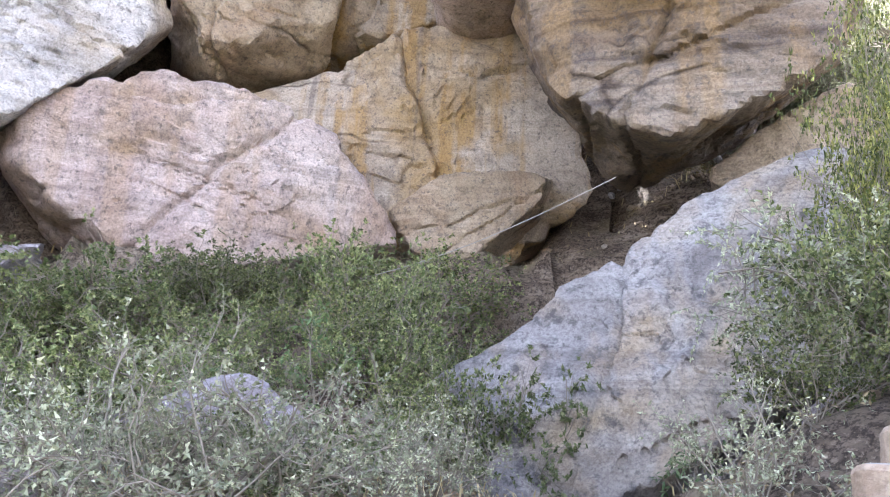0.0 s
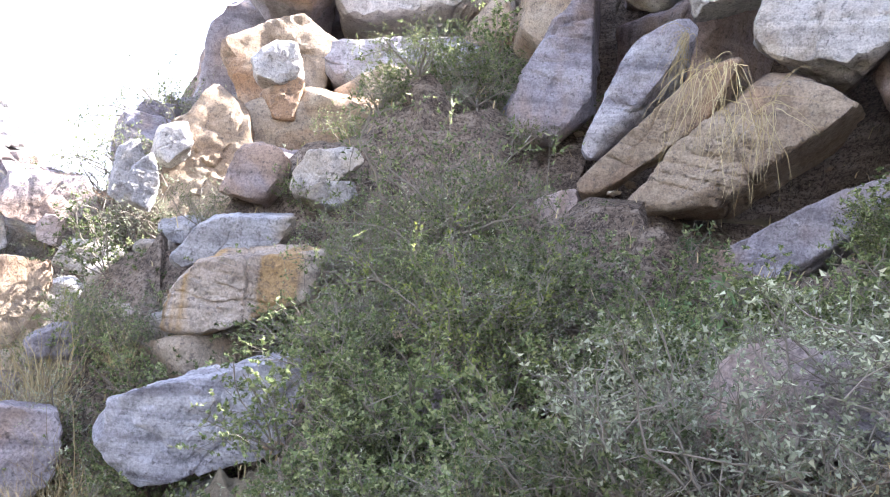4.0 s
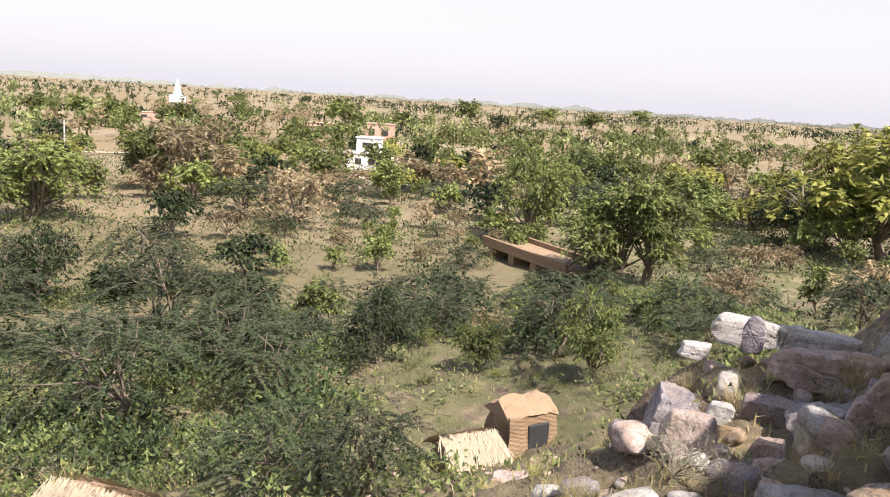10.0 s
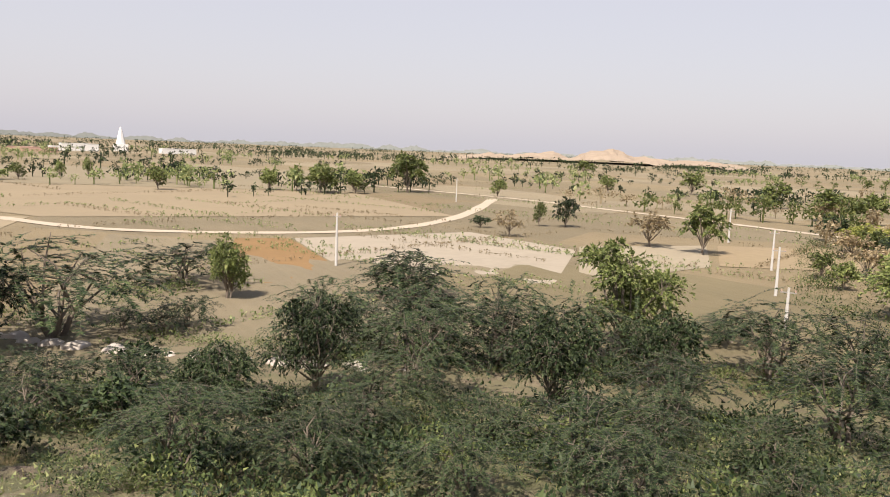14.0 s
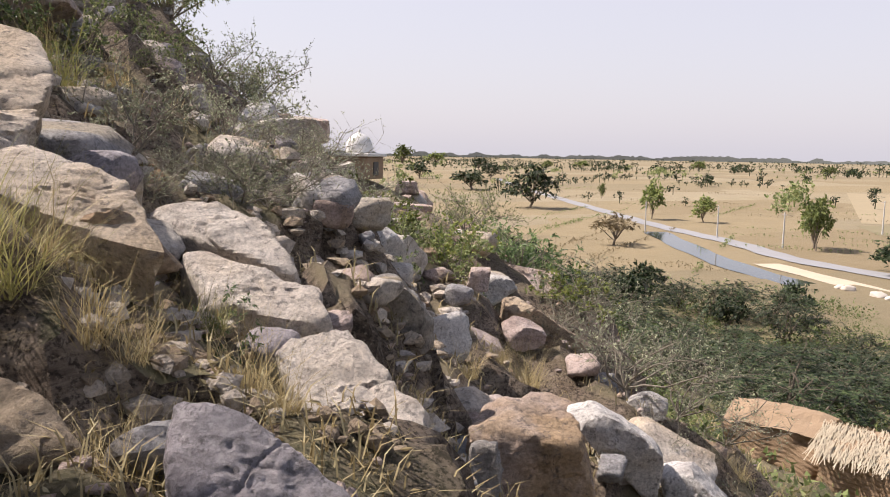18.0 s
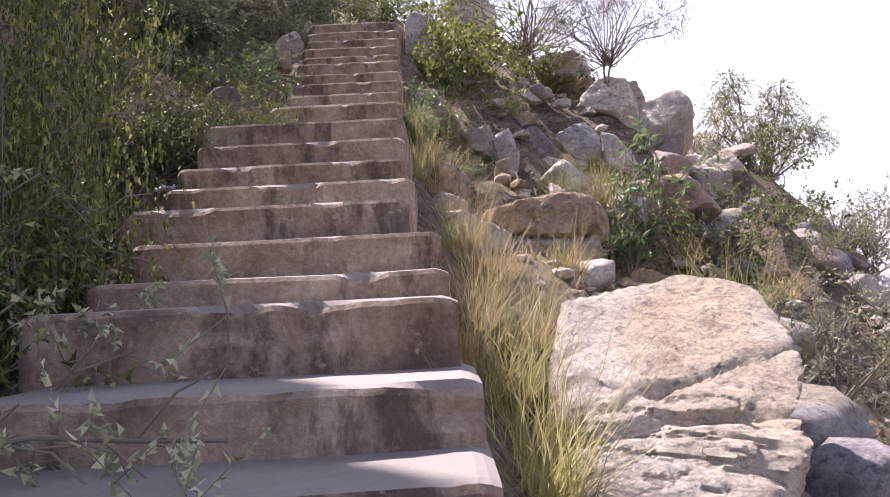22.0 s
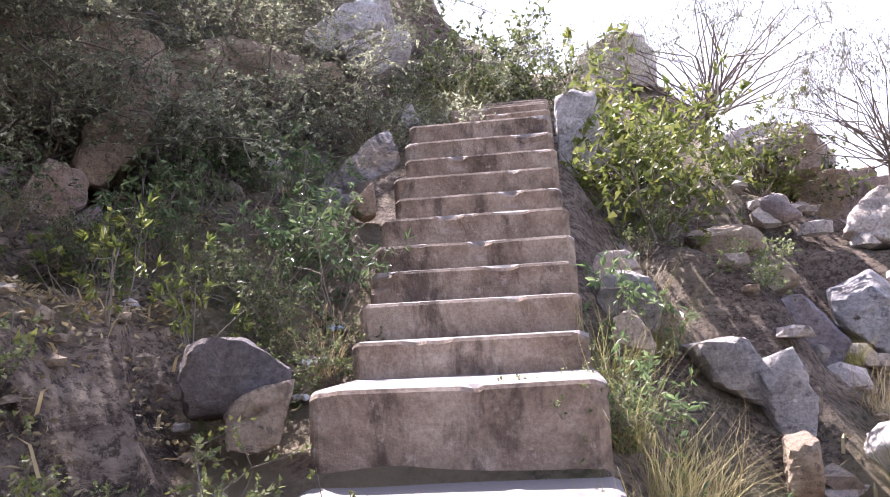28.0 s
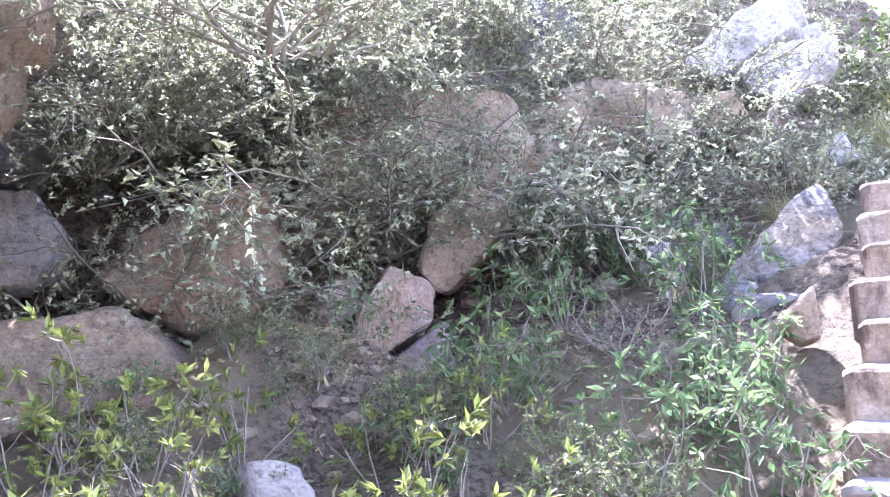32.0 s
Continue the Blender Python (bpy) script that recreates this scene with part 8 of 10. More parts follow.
def leaves(rng, spots, ways, length, width, droop=0.0, spread=1.0, fold=0.25, tri=False, face=0.0):
    """Pointed folded leaves, one at each spot."""
    n = len(spots)
    d = ways + rng.normal(size=(n, 3)) * spread
    d[:, 2] -= droop
    d /= np.linalg.norm(d, axis=1)[:, None] + 1e-9
    s = np.cross(d, rng.normal(size=(n, 3)) + (0, 0, face))
    s /= np.linalg.norm(s, axis=1)[:, None] + 1e-9
    up = np.cross(s, d)
    ln = length * rng.uniform(0.6, 1.3, (n, 1))
    wd = width * rng.uniform(0.7, 1.2, (n, 1))
    base, tip = spots, spots + d * ln
    if tri:
        v = np.stack([base + s * wd * 0.5, tip, base - s * wd * 0.5 + d * ln * 0.2], 1).reshape(-1, 3)
        return v, [(3 * i, 3 * i + 1, 3 * i + 2) for i in range(n)]
    mid = spots + d * ln * 0.45
    l, r = mid + s * wd * 0.5 + up * wd * fold, mid - s * wd * 0.5 + up * wd * fold
    v = np.stack([base, l, tip, r], 1).reshape(-1, 3)
    f = [(4 * i, 4 * i + 1, 4 * i + 2, 4 * i + 3) for i in range(n)]
    return v, f


def plant_meshes(name, seed, bark, leaf, trunk=0.0, limbs=7, boughs=5, twigs=4, per=10, length=0.06, width=0.03, flat=1.0, lift=0.02, droop=0.0, spread=0.9, wander=0.18, sides=4, thick=0.012, open_=0.8, twig_len=0.22, leaf_from=0.2, fine=True, tri=False):
    """Stem and leaf meshes of a plant one metre high. trunk: height at which the limbs part."""
    rng = np.random.RandomState(seed)
    sv, sf, spots, ways = [], [], [], []
    top = np.array((0.0, 0.0, trunk))
    if trunk:
        line = grow(rng, np.zeros(3), np.array((rng.uniform(-0.2, 0.2), rng.uniform(-0.2, 0.2), 1.0)), trunk, 4, 0.12, 0.1)
        tube(line, thick * 2.2, thick * 1.5, sv, sf, 6)
        top = line[-1]
    for i in range(limbs):
        a = 2 * math.pi * (i + rng.uniform(-0.35, 0.35)) / limbs
        out = open_ * rng.uniform(0.35, 1.15)
        way = np.array((math.cos(a) * out, math.sin(a) * out, rng.uniform(0.45, 1.1)))
        start = top + (np.zeros(3) if trunk else np.array((math.cos(a), math.sin(a), 0)) * rng.uniform(0, 0.08))
        limb = grow(rng, start, way, (1 - trunk) * rng.uniform(0.65, 1.0), 5, wander, lift)
        limb = [np.array((p[0] * flat, p[1] * flat, p[2])) for p in limb]
        tube(limb, thick * (1.3 if trunk else 0.8), thick * 0.35, sv, sf, sides)
        for b in range(boughs):
            k = rng.uniform(0.25, 1.0) * 4.99
            p = limb[int(k)] + (limb[int(k) + 1] - limb[int(k)]) * (k % 1)
            way = (limb[int(k) + 1] - limb[int(k)]) + rng.normal(size=3) * 0.14
            bough = grow(rng, p, way, rng.uniform(0.2, 0.42) * (1 - 0.3 * trunk), 3, wander * 1.3, lift - droop * 0.12)
            tube(bough, thick * 0.4, thick * 0.15, sv, sf, 3)
            for _ in range(twigs):
                q = bough[rng.randint(0, 3)] if rng.rand() < 0.7 else bough[3]
                way = rng.normal(size=3) + (0, 0, 0.3 - droop)
                twig = grow(rng, q, way, rng.uniform(0.5, 1.2) * twig_len, 2, wander, -droop * 0.15)
                if fine:
                    tube((twig[0], twig[2]), thick * 0.16, thick * 0.07, sv, sf, 3)
                t = rng.uniform(leaf_from, 1.0, per) * 1.99
                for u in t:
                    spots.append(twig[int(u)] + (twig[int(u) + 1] - twig[int(u)]) * (u % 1))
                    ways.append(twig[2] - twig[0])
    sv = np.array(sv)
    stem = mesh(name + "_stem", sv, sf, bark, True)
    crown = None
    if per:
        ways = np.array(ways)
        ways /= np.linalg.norm(ways, axis=1)[:, None] + 1e-9
        lv, lf = leaves(rng, np.array(spots), ways, length, width, droop, spread, tri=tri, face=1.5)
        high = max(lv[:, 2].max(), 0.1)
        sv[:, 2] /= 1
        crown = mesh(name + "_crown", lv, lf, leaf)
    return stem, crown


def grass_meshes(seed, mat, blades=90, bend=0.9, width=0.012, spread=0.16):
    """A tuft one metre high of bent, tangled blades."""
    rng = np.random.RandomState(seed)
    v, f = [], []
    for _ in range(blades):
        a, r = rng.uniform(0, 2 * math.pi), spread * math.sqrt(rng.rand())
        h = rng.uniform(0.3, 1.05) ** 1.2
        az = a + rng.normal() * 0.9
        way = np.array((math.cos(az) * rng.uniform(0.1, 0.9), math.sin(az) * rng.uniform(0.1, 0.9), 1.0))
        line = grow(rng, np.array((math.cos(a) * r, math.sin(a) * r, 0.0)), way, h * 1.15, 6, 0.16, -0.05 - 0.13 * rng.rand() * bend)
        side = np.array((-math.sin(az), math.cos(az), 0)) * width * 0.5 * rng.uniform(0.6, 1.3)
        n0 = len(v)
        for k, q in enumerate(line):
            w = 1 - 0.88 * k / 6
            v += [tuple(q - side * w), tuple(q + side * w)]
        f += [(n0 + 2 * k, n0 + 2 * k + 1, n0 + 2 * k + 3, n0 + 2 * k + 2) for k in range(6)]
    return mesh("grass", v, f, mat)


def clump_tree(name, seed, bark, leaf, trunk=0.2, clumps=9, reach=0.5, clump_r=0.26, sprays=40, per=11, length=0.045, width=0.014, droop=0.4, thick=0.014, dome=0.6, stems=1, low=-0.35, fill=0.45, every=3):
    """A tree one metre high whose crown is made of separate leaf clumps on arching limbs."""
    rng = np.random.RandomState(seed)
    sv, sf, spots, ways = [], [], [], []
    tops = []
    for s in range(stems):
        line = grow(rng, np.array((rng.uniform(-0.03, 0.03), rng.uniform(-0.03, 0.03), -0.02)), np.array((rng.uniform(-0.35, 0.35), rng.uniform(-0.35, 0.35), 1.0)), trunk + 0.02, 4, 0.12, 0.05)
        tube(line, thick * 2.0, thick * 1.3, sv, sf, 6)
        tops.append(line[-1])
    for i in range(clumps):
        a, q = i * 2.4 + rng.uniform(-0.4, 0.4), math.sqrt((i + 0.5) / clumps)
        rad = reach * q * rng.uniform(0.85, 1.12)
        cr = clump_r * rng.uniform(0.75, 1.2)
        c = np.array((rad * math.cos(a), rad * math.sin(a), trunk + (1 - trunk - cr * 0.8) * (1 - dome * q**2) * rng.uniform(fill, 1.0)))
        p0 = tops[i % stems]
        p0 = p0 * rng.uniform(0.6, 1.0)
        mid = p0 * 0.5 + c * 0.5 + rng.normal(size=3) * 0.06 * reach + np.array((0, 0, 0.04))
        tube([p0, p0 * 0.75 + mid * 0.25 + rng.normal(size=3) * 0.03 * reach, mid, c * 0.7 + mid * 0.3 + rng.normal(size=3) * 0.05 * reach, c], thick * 1.0, thick * 0.3, sv, sf, 4)
        for k in range(sprays):
            d = rng.normal(size=3)
            d /= np.linalg.norm(d)
            if d[2] < low:
                d[2] = -d[2]
            e = c + d * cr * rng.uniform(0.65, 1.15) * (1, 1, 0.72)
            m = c + d * cr * 0.45 + (0, 0, 0.03)
            e[2] -= droop * cr * rng.uniform(0.2, 1.0) * (1 - abs(d[2]))
            if k % every == 0:
                tube((c, m, e), thick * 0.22, thick * 0.06, sv, sf, 3)
            for u in rng.uniform(0.0, 1.0, per):
                spots.append(m + (e - m) * u if rng.rand() < 0.85 else c + (m - c) * u)
                ways.append((e - m) * 3 + rng.normal(size=3) * 0.02)
    stem = mesh(name + "_stem", np.array(sv), sf, bark, True)
    ways = np.array(ways)
    ways /= np.linalg.norm(ways, axis=1)[:, None] + 1e-9
    lv, lf = leaves(rng, np.array(spots), ways, length, width, droop * 0.6, 0.55, tri=True, face=2.2)
    return stem, mesh(name + "_crown", lv, lf, leaf)


def frond_tree(name, seed, bark, leaf, trunk=0.2, clumps=16, reach=0.62, fronds=10, frond=0.34, per=30, length=0.05, width=0.017, thick=0.014, dome=0.7, stems=3):
    """A thorn tree one metre high: arching limbs, each ending in a tuft of feathery fronds that lie flat and droop at their tips."""
    rng = np.random.RandomState(seed)
    sv, sf, base, way, flat = [], [], [], [], []
    tops = []
    for s in range(stems):
        line = grow(rng, np.array((rng.uniform(-0.04, 0.04), rng.uniform(-0.04, 0.04), -0.02)), np.array((rng.uniform(-0.6, 0.6), rng.uniform(-0.6, 0.6), 1.0)), trunk + 0.02, 4, 0.14, 0.05)
        tube(line, thick * 1.8, thick * 1.2, sv, sf, 5)
        tops.append(line[-1])
    for i in range(clumps):
        a, q = i * 2.4 + rng.uniform(-0.5, 0.5), math.sqrt((i + 0.4) / clumps)
        rad = reach * q * rng.uniform(0.8, 1.15)
        top = trunk + (0.9 - trunk) * (1 - dome * q**2.2) * rng.uniform(0.72, 1.05)
        c = np.array((rad * math.cos(a), rad * math.sin(a), top))
        p0 = tops[i % stems]
        mid = p0 * 0.5 + c * 0.5 + rng.normal(size=3) * 0.05 + (0, 0, 0.05)
        tube([p0, mid, c], thick * 0.9, thick * 0.25, sv, sf, 4)
        for k in range(fronds):
            b = a + rng.normal() * 1.25 if q > 0.45 else rng.uniform(0, 2 * math.pi)
            d = np.array((math.cos(b), math.sin(b), rng.uniform(-0.15, 0.75)))
            start = c * rng.uniform(0.75, 1.0) + (rng.normal(size=3) * (0.07, 0.07, 0.05))
            line = grow(rng, start, d, frond * rng.uniform(0.55, 1.15), 4, 0.10, -0.20)
            tube(line, thick * 0.16, thick * 0.05, sv, sf, 3)
            for u in rng.uniform(0.1, 1.0, per) * 3.99:
                j = int(u)
                step = line[j + 1] - line[j]
                step = step / np.linalg.norm(step)
                side = np.cross(step, (0, 0, 1.0))
                side /= np.linalg.norm(side) + 1e-9
                base.append(line[j] + (line[j + 1] - line[j]) * (u % 1))
                way.append(step * 0.55 + side * rng.choice((-1, 1)) + rng.normal(size=3) * 0.22)
                flat.append(np.cross(side, step) + rng.normal(size=3) * 0.25)
    base, way, flat = np.array(base), np.array(way), np.array(flat)
    way /= np.linalg.norm(way, axis=1)[:, None]
    across = np.cross(way, flat)
    across /= np.linalg.norm(across, axis=1)[:, None] + 1e-9
    ln = length * rng.uniform(0.6, 1.3, (len(base), 1))
    v = np.stack([base - across * width * 0.5, base + across * width * 0.5, base + way * ln], 1).reshape(-1, 3)
    return mesh(name + "_stem", np.array(sv), sf, bark, True), mesh(name + "_crown", v, [(3 * i, 3 * i + 1, 3 * i + 2) for i in range(len(base))], leaf)


def root_meshes(seed, mat, n=46):
    """Fine tangled straw and roots hanging down a face."""
    rng = np.random.RandomState(seed)
    v, f = [], []
    for _ in range(n):
        p = np.array((rng.uniform(-0.3, 0.3), rng.uniform(-0.06, 0.06), rng.uniform(-0.1, 0.05)))
        line = grow(rng, p, np.array((rng.uniform(-0.5, 0.5), -0.2, rng.uniform(-1.0, 0.4))), rng.uniform(0.3, 1.1), 7, 0.22, -0.28)
        tube(line, 0.0045, 0.0015, v, f, 3)
    return mesh("roots", v, f, mat)


KINDS = {}
for n in range(3):
    KINDS.setdefault("shrub", []).append(plant_meshes("shrub", 10 + n, TWIG, LEAF_SHRUB, 0, 10, 6, 5, 13, 0.036, 0.028, 1.0, 0.0, 0.05, 1.0, tri=True, twig_len=0.17, leaf_from=0.45))
    KINDS.setdefault("grey_shrub", []).append(plant_meshes("grey_shrub", 20 + n, TWIG, LEAF_GREY, 0, 10, 6, 5, 8, 0.034, 0.02, 1.15, -0.02, 0.1, 1.0, 0.25, tri=True))
    KINDS.setdefault("pale_shrub", []).append(plant_meshes("pale_shrub", 30 + n, TWIG, LEAF_GREY, 0, 12, 7, 6, 16, 0.027, 0.017, 1.25, -0.12, 0.35, 0.9, 0.22, tri=True))
    KINDS.setdefault("dense_shrub", []).append(plant_meshes("dense_shrub", 15 + n, TWIG, LEAF_DARK, 0, 14, 7, 5, 11, 0.037, 0.026, 0.95, 0.0, 0.05, 1.0, tri=True, thick=0.009))
    KINDS.setdefault("tall_bush", []).append(plant_meshes("tall_bush", 215 + n, TWIG, LEAF_BUSH, 0, 18, 10, 6, 11, 0.02, 0.014, 0.8, 0.0, 0.05, 1.0, 0.3, thick=0.0045, twig_len=0.2, fine=False, tri=True))
    KINDS.setdefault("thorn_bush", []).append(plant_meshes("thorn_bush", 40 + n, TWIG, LEAF_SHRUB, 0.12, 10, 6, 5, 9, 0.032, 0.015, 1.2, -0.05, 0.0, 1.0, 0.3, thick=0.009, tri=True))
    KINDS.setdefault("bare_bush", []).append(plant_meshes("bare_bush", 50 + n, TWIG, LEAF_GREY, 0.08, 10, 6, 6, 5, 0.026, 0.014, 1.2, -0.02, 0.0, 1.0, 0.32, thick=0.009, tri=True))
    KINDS.setdefault("weed", []).append(plant_meshes("weed", 60 + n, TWIG, LEAF_WEED, 0, 6, 3, 3, 6, 0.11, 0.042, 0.85, 0.05, 0.25, 0.9, 0.12))
    KINDS.setdefault("lime_weed", []).append(plant_meshes("lime_weed", 70 + n, TWIG, LEAF_LIME, 0, 5, 3, 2, 9, 0.10, 0.036, 0.8, 0.1, -0.15, 0.8, 0.14, leaf_from=0.6))
    KINDS.setdefault("thorn_tree", []).append(frond_tree("thorn_tree", 80 + n, BARK, LEAF_THORN, 0.22, 13, 0.5, 10, 0.52, 66, 0.04, 0.013))
    KINDS.setdefault("lime_shrub", []).append(plant_meshes("lime_shrub", 180 + n, TWIG, LEAF_LIME, 0, 11, 6, 5, 12, 0.03, 0.018, 0.95, 0.03, 0.0, 1.0, tri=True))
    KINDS.setdefault("tree", []).append(clump_tree("tree", 90 + n, BARK, LEAF_BROAD, 0.16, 18, 0.32, 0.19, 44, 14, 0.03, 0.02, 0.15, 0.012, 0.3, 2, -0.7, 0.2))
    KINDS.setdefault("dark_tree", []).append(clump_tree("dark_tree", 100 + n, BARK, LEAF_THORN, 0.16, 18, 0.4, 0.22, 44, 14, 0.032, 0.018, 0.3, 0.013, 0.4, 2, -0.7, 0.25))
    KINDS.setdefault("brown_tree", []).append(clump_tree("brown_tree", 110 + n, BARK, LEAF_BROWN, 0.2, 13, 0.38, 0.2, 26, 6, 0.05, 0.03, 0.15, 0.013, 0.4, 2, -0.7, 0.3))
    KINDS.setdefault("yellow_tree", []).append(clump_tree("yellow_tree", 120 + n, BARK, LEAF_YELLOW, 0.16, 16, 0.44, 0.24, 34, 9, 0.05, 0.034, 0.2, 0.014, 0.4, 1, -0.7, 0.25))
    KINDS.setdefault("sky_tree", []).append(clump_tree("sky_tree", 130 + n, BARK, LEAF_GREY, 0.14, 28, 0.46, 0.2, 38, 15, 0.022, 0.0085, 0.4, 0.010, 0.55, 3, -0.7, 0.35, 2))
    KINDS.setdefault("bare_tree", []).append(clump_tree("bare_tree", 140 + n, BARK, LEAF_GREY, 0.2, 52, 0.9, 0.2, 20, 13, 0.018, 0.0055, 0.9, 0.0065, 0.65, 2, -0.7, 0.5, 2))
    KINDS.setdefault("grass", []).append((None, grass_meshes(150 + n, STRAW, 190, 1.3, 0.009, 0.22)))
    KINDS.setdefault("green_grass", []).append((None, grass_meshes(160 + n, GREENGRASS, 190, 1.1, 0.01, 0.2)))
    KINDS.setdefault("roots", []).append((None, root_meshes(170 + n, STRAW)))
FAR_KINDS = {}
for n in range(2):
    FAR_KINDS.setdefault("thorn_tree", []).append(frond_tree("thorn_tree", 280 + n, BARK, LEAF_THORN, 0.22, 12, 0.5, 10, 0.52, 32, 0.06, 0.022))
    FAR_KINDS.setdefault("tree", []).append(clump_tree("tree", 290 + n, BARK, LEAF_BROAD, 0.16, 12, 0.32, 0.22, 16, 6, 0.085, 0.06, 0.15, 0.012, 0.3, 1, -0.7, 0.2))
    FAR_KINDS.setdefault("dark_tree", []).append(clump_tree("dark_tree", 300 + n, BARK, LEAF_THORN, 0.16, 12, 0.4, 0.25, 16, 6, 0.09, 0.06, 0.2, 0.014, 0.4, 1, -0.7, 0.25))
    FAR_KINDS.setdefault("brown_tree", []).append(clump_tree("brown_tree", 310 + n, BARK, LEAF_BROWN, 0.2, 12, 0.38, 0.2, 14, 5, 0.08, 0.05, 0.15, 0.013, 0.4, 1, -0.7, 0.3))
    FAR_KINDS.setdefault("yellow_tree", []).append(clump_tree("yellow_tree", 320 + n, BARK, LEAF_YELLOW, 0.16, 14, 0.44, 0.24, 16, 6, 0.085, 0.058, 0.2, 0.014, 0.4, 1, -0.7, 0.25))
    FAR_KINDS.setdefault("shrub", []).append(plant_meshes("shrub", 330 + n, TWIG, LEAF_SHRUB, 0, 9, 4, 4, 7, 0.07, 0.045, 1.0, 0.0, 0.05, 1.0, fine=False, tri=True))
    FAR_KINDS.setdefault("dense_shrub", []).append(plant_meshes("dense_shrub", 335 + n, TWIG, LEAF_DARK, 0, 9, 5, 4, 8, 0.06, 0.04, 1.0, 0.0, 0.05, 1.0, fine=False, tri=True))
    FAR_KINDS.setdefault("lime_shrub", []).append(plant_meshes("lime_shrub", 340 + n, TWIG, LEAF_LIME, 0, 9, 4, 4, 7, 0.075, 0.045, 0.95, 0.03, 0.0, 1.0, fine=False, tri=True))
    FAR_KINDS.setdefault("grey_shrub", []).append(plant_meshes("grey_shrub", 345 + n, TWIG, LEAF_GREY, 0, 8, 4, 4, 6, 0.06, 0.034, 1.15, -0.02, 0.1, 1.0, 0.25, fine=False, tri=True))
    FAR_KINDS.setdefault("bare_bush", []).append(plant_meshes("bare_bush", 350 + n, TWIG, LEAF_GREY, 0.08, 9, 5, 4, 3, 0.035, 0.02, 1.2, -0.02, 0.0, 1.0, 0.32, sides=3, thick=0.009, tri=True))
LABELS = {
    "dense_shrub": ("thick dark green small-leaved bush beside the steps", "bush"),
    "tall_bush": ("tall dense dark green bush leaning over the steps", "bush"),
    "shrub": ("dense small-leaved green shrub on the rocky slope", "shrub"), "grey_shrub": ("tangled grey-green shrub with bare pale twigs", "shrub"),
    "pale_shrub": ("sprawling pale-leaved thorny shrub with drooping twigs", "shrub"), "thorn_bush": ("thin-leaved dark thorn bush on the hillside", "bush"),
    "bare_bush": ("nearly leafless grey thorn bush with fine twigs", "bush"), "weed": ("leafy dark green weed growing in dry soil", "weed"),
    "lime_shrub": ("bright yellow-green leafy shrub beside the rocks", "shrub"), "lime_weed": ("yellow-green leafy weed with upright leaf tips", "weed"), "thorn_tree": ("spreading feathery dark green thorn tree", "tree"),
    "tree": ("upright green broad-leaved tree at the foot of the hill", "tree"), "dark_tree": ("round dark green tree standing in the fields", "tree"),
    "brown_tree": ("sparse brown tree with dry leaves", "tree"), "yellow_tree": ("large yellow-green tree with a full crown", "tree"),
    "sky_tree": ("small fine-leaved thorn tree on the rocky skyline", "tree"), "bare_tree": ("almost bare thorn tree with spreading fine twigs", "tree"),
    "grass": ("dry straw-coloured grass tuft among the rocks", "grass tuft"), "green_grass": ("yellow-green grass tuft beside the rocks", "grass tuft"),
    "roots": ("dry hanging roots and straw on the rock face", "dry roots")}
COUNT = {}


def set_plant(kind, x, y, z, height, turn, wide, ground):
    i = COUNT[kind] = COUNT.get(kind, -1) + 1
    away = math.hypot(x - EYE_X, y - EYE_Y)
    if kind in FAR_KINDS and away > (12 * height if kind.endswith('tree') else 11):
        stem, crown = FAR_KINDS[kind][i % 2]
    else:
        stem, crown = KINDS[kind][i % 3]
    if z is None or ground:
        z = gz(x, y) - 0.03 * min(1, height)
    tree = kind.endswith("tree")
    m = pose(x, y, z, 0, 0, turn) @ Matrix.Diagonal((height * wide, height * wide, height, 1))
    if stem is None:
        ob = new(LABELS[kind][1].replace(" ", "_"), crown)
        ob.matrix_world = m
    else:
        ob = new(kind)
        ob.matrix_world = m
        part("trunk" if tree else "stem", stem, BARK, ob)
        part("crown" if tree else "foliage", crown, LEAF_BROAD, ob)
    return tagged(ob, LABELS[kind][0], LABELS[kind][1], kind.replace("_", " ") + " plants of the hill and plain")


# the thorn thicket below the hill, along the canal
thicket = random.Random(12)


def crowded(x, y, gap):
    return any(p[0].endswith("tree") and math.hypot(p[1] - x, p[2] - y) < gap for p in PLANTS)


def thicket_zone(n, az0, az1, r0, r1, h0, h1, gap, kinds, wide=1.0):
    for _ in range(n):
        az, r = thicket.uniform(az0, az1), r0 + (r1 - r0) * math.sqrt(thicket.random())
        x, y = EYE_X - r * math.sin(radians(az)), EYE_Y + r * math.cos(radians(az))
        if canal_gap(x, y) > (4.2 if az < 256 else 7.5) and not crowded(x, y, gap):
            plant(thicket.choice(kinds), x, y, None, thicket.uniform(h0, h1), thicket.uniform(0, 360), thicket.uniform(0.9, 1.15) * wide)


CANAL = [(150, 110), (115.2, 70), (96.5, 37.8), (85.8, 25.5), (77.7, 14.8), (71.8, 6.2), (60.2, -5.5), (46, -24), (32.3, -42), (20, -52), (9.3, -60.2), (0, -64), (-9, -76), (-30, -100)]


def canal_gap(x, y):
    best = 1e9
    for (ax, ay), (bx, by) in zip(CANAL, CANAL[1:]):
        k = min(max(((x - ax) * (bx - ax) + (y - ay) * (by - ay)) / ((bx - ax) ** 2 + (by - ay) ** 2), 0), 1)
        best = min(best, math.hypot(x - ax - k * (bx - ax), y - ay - k * (by - ay)))
    return best


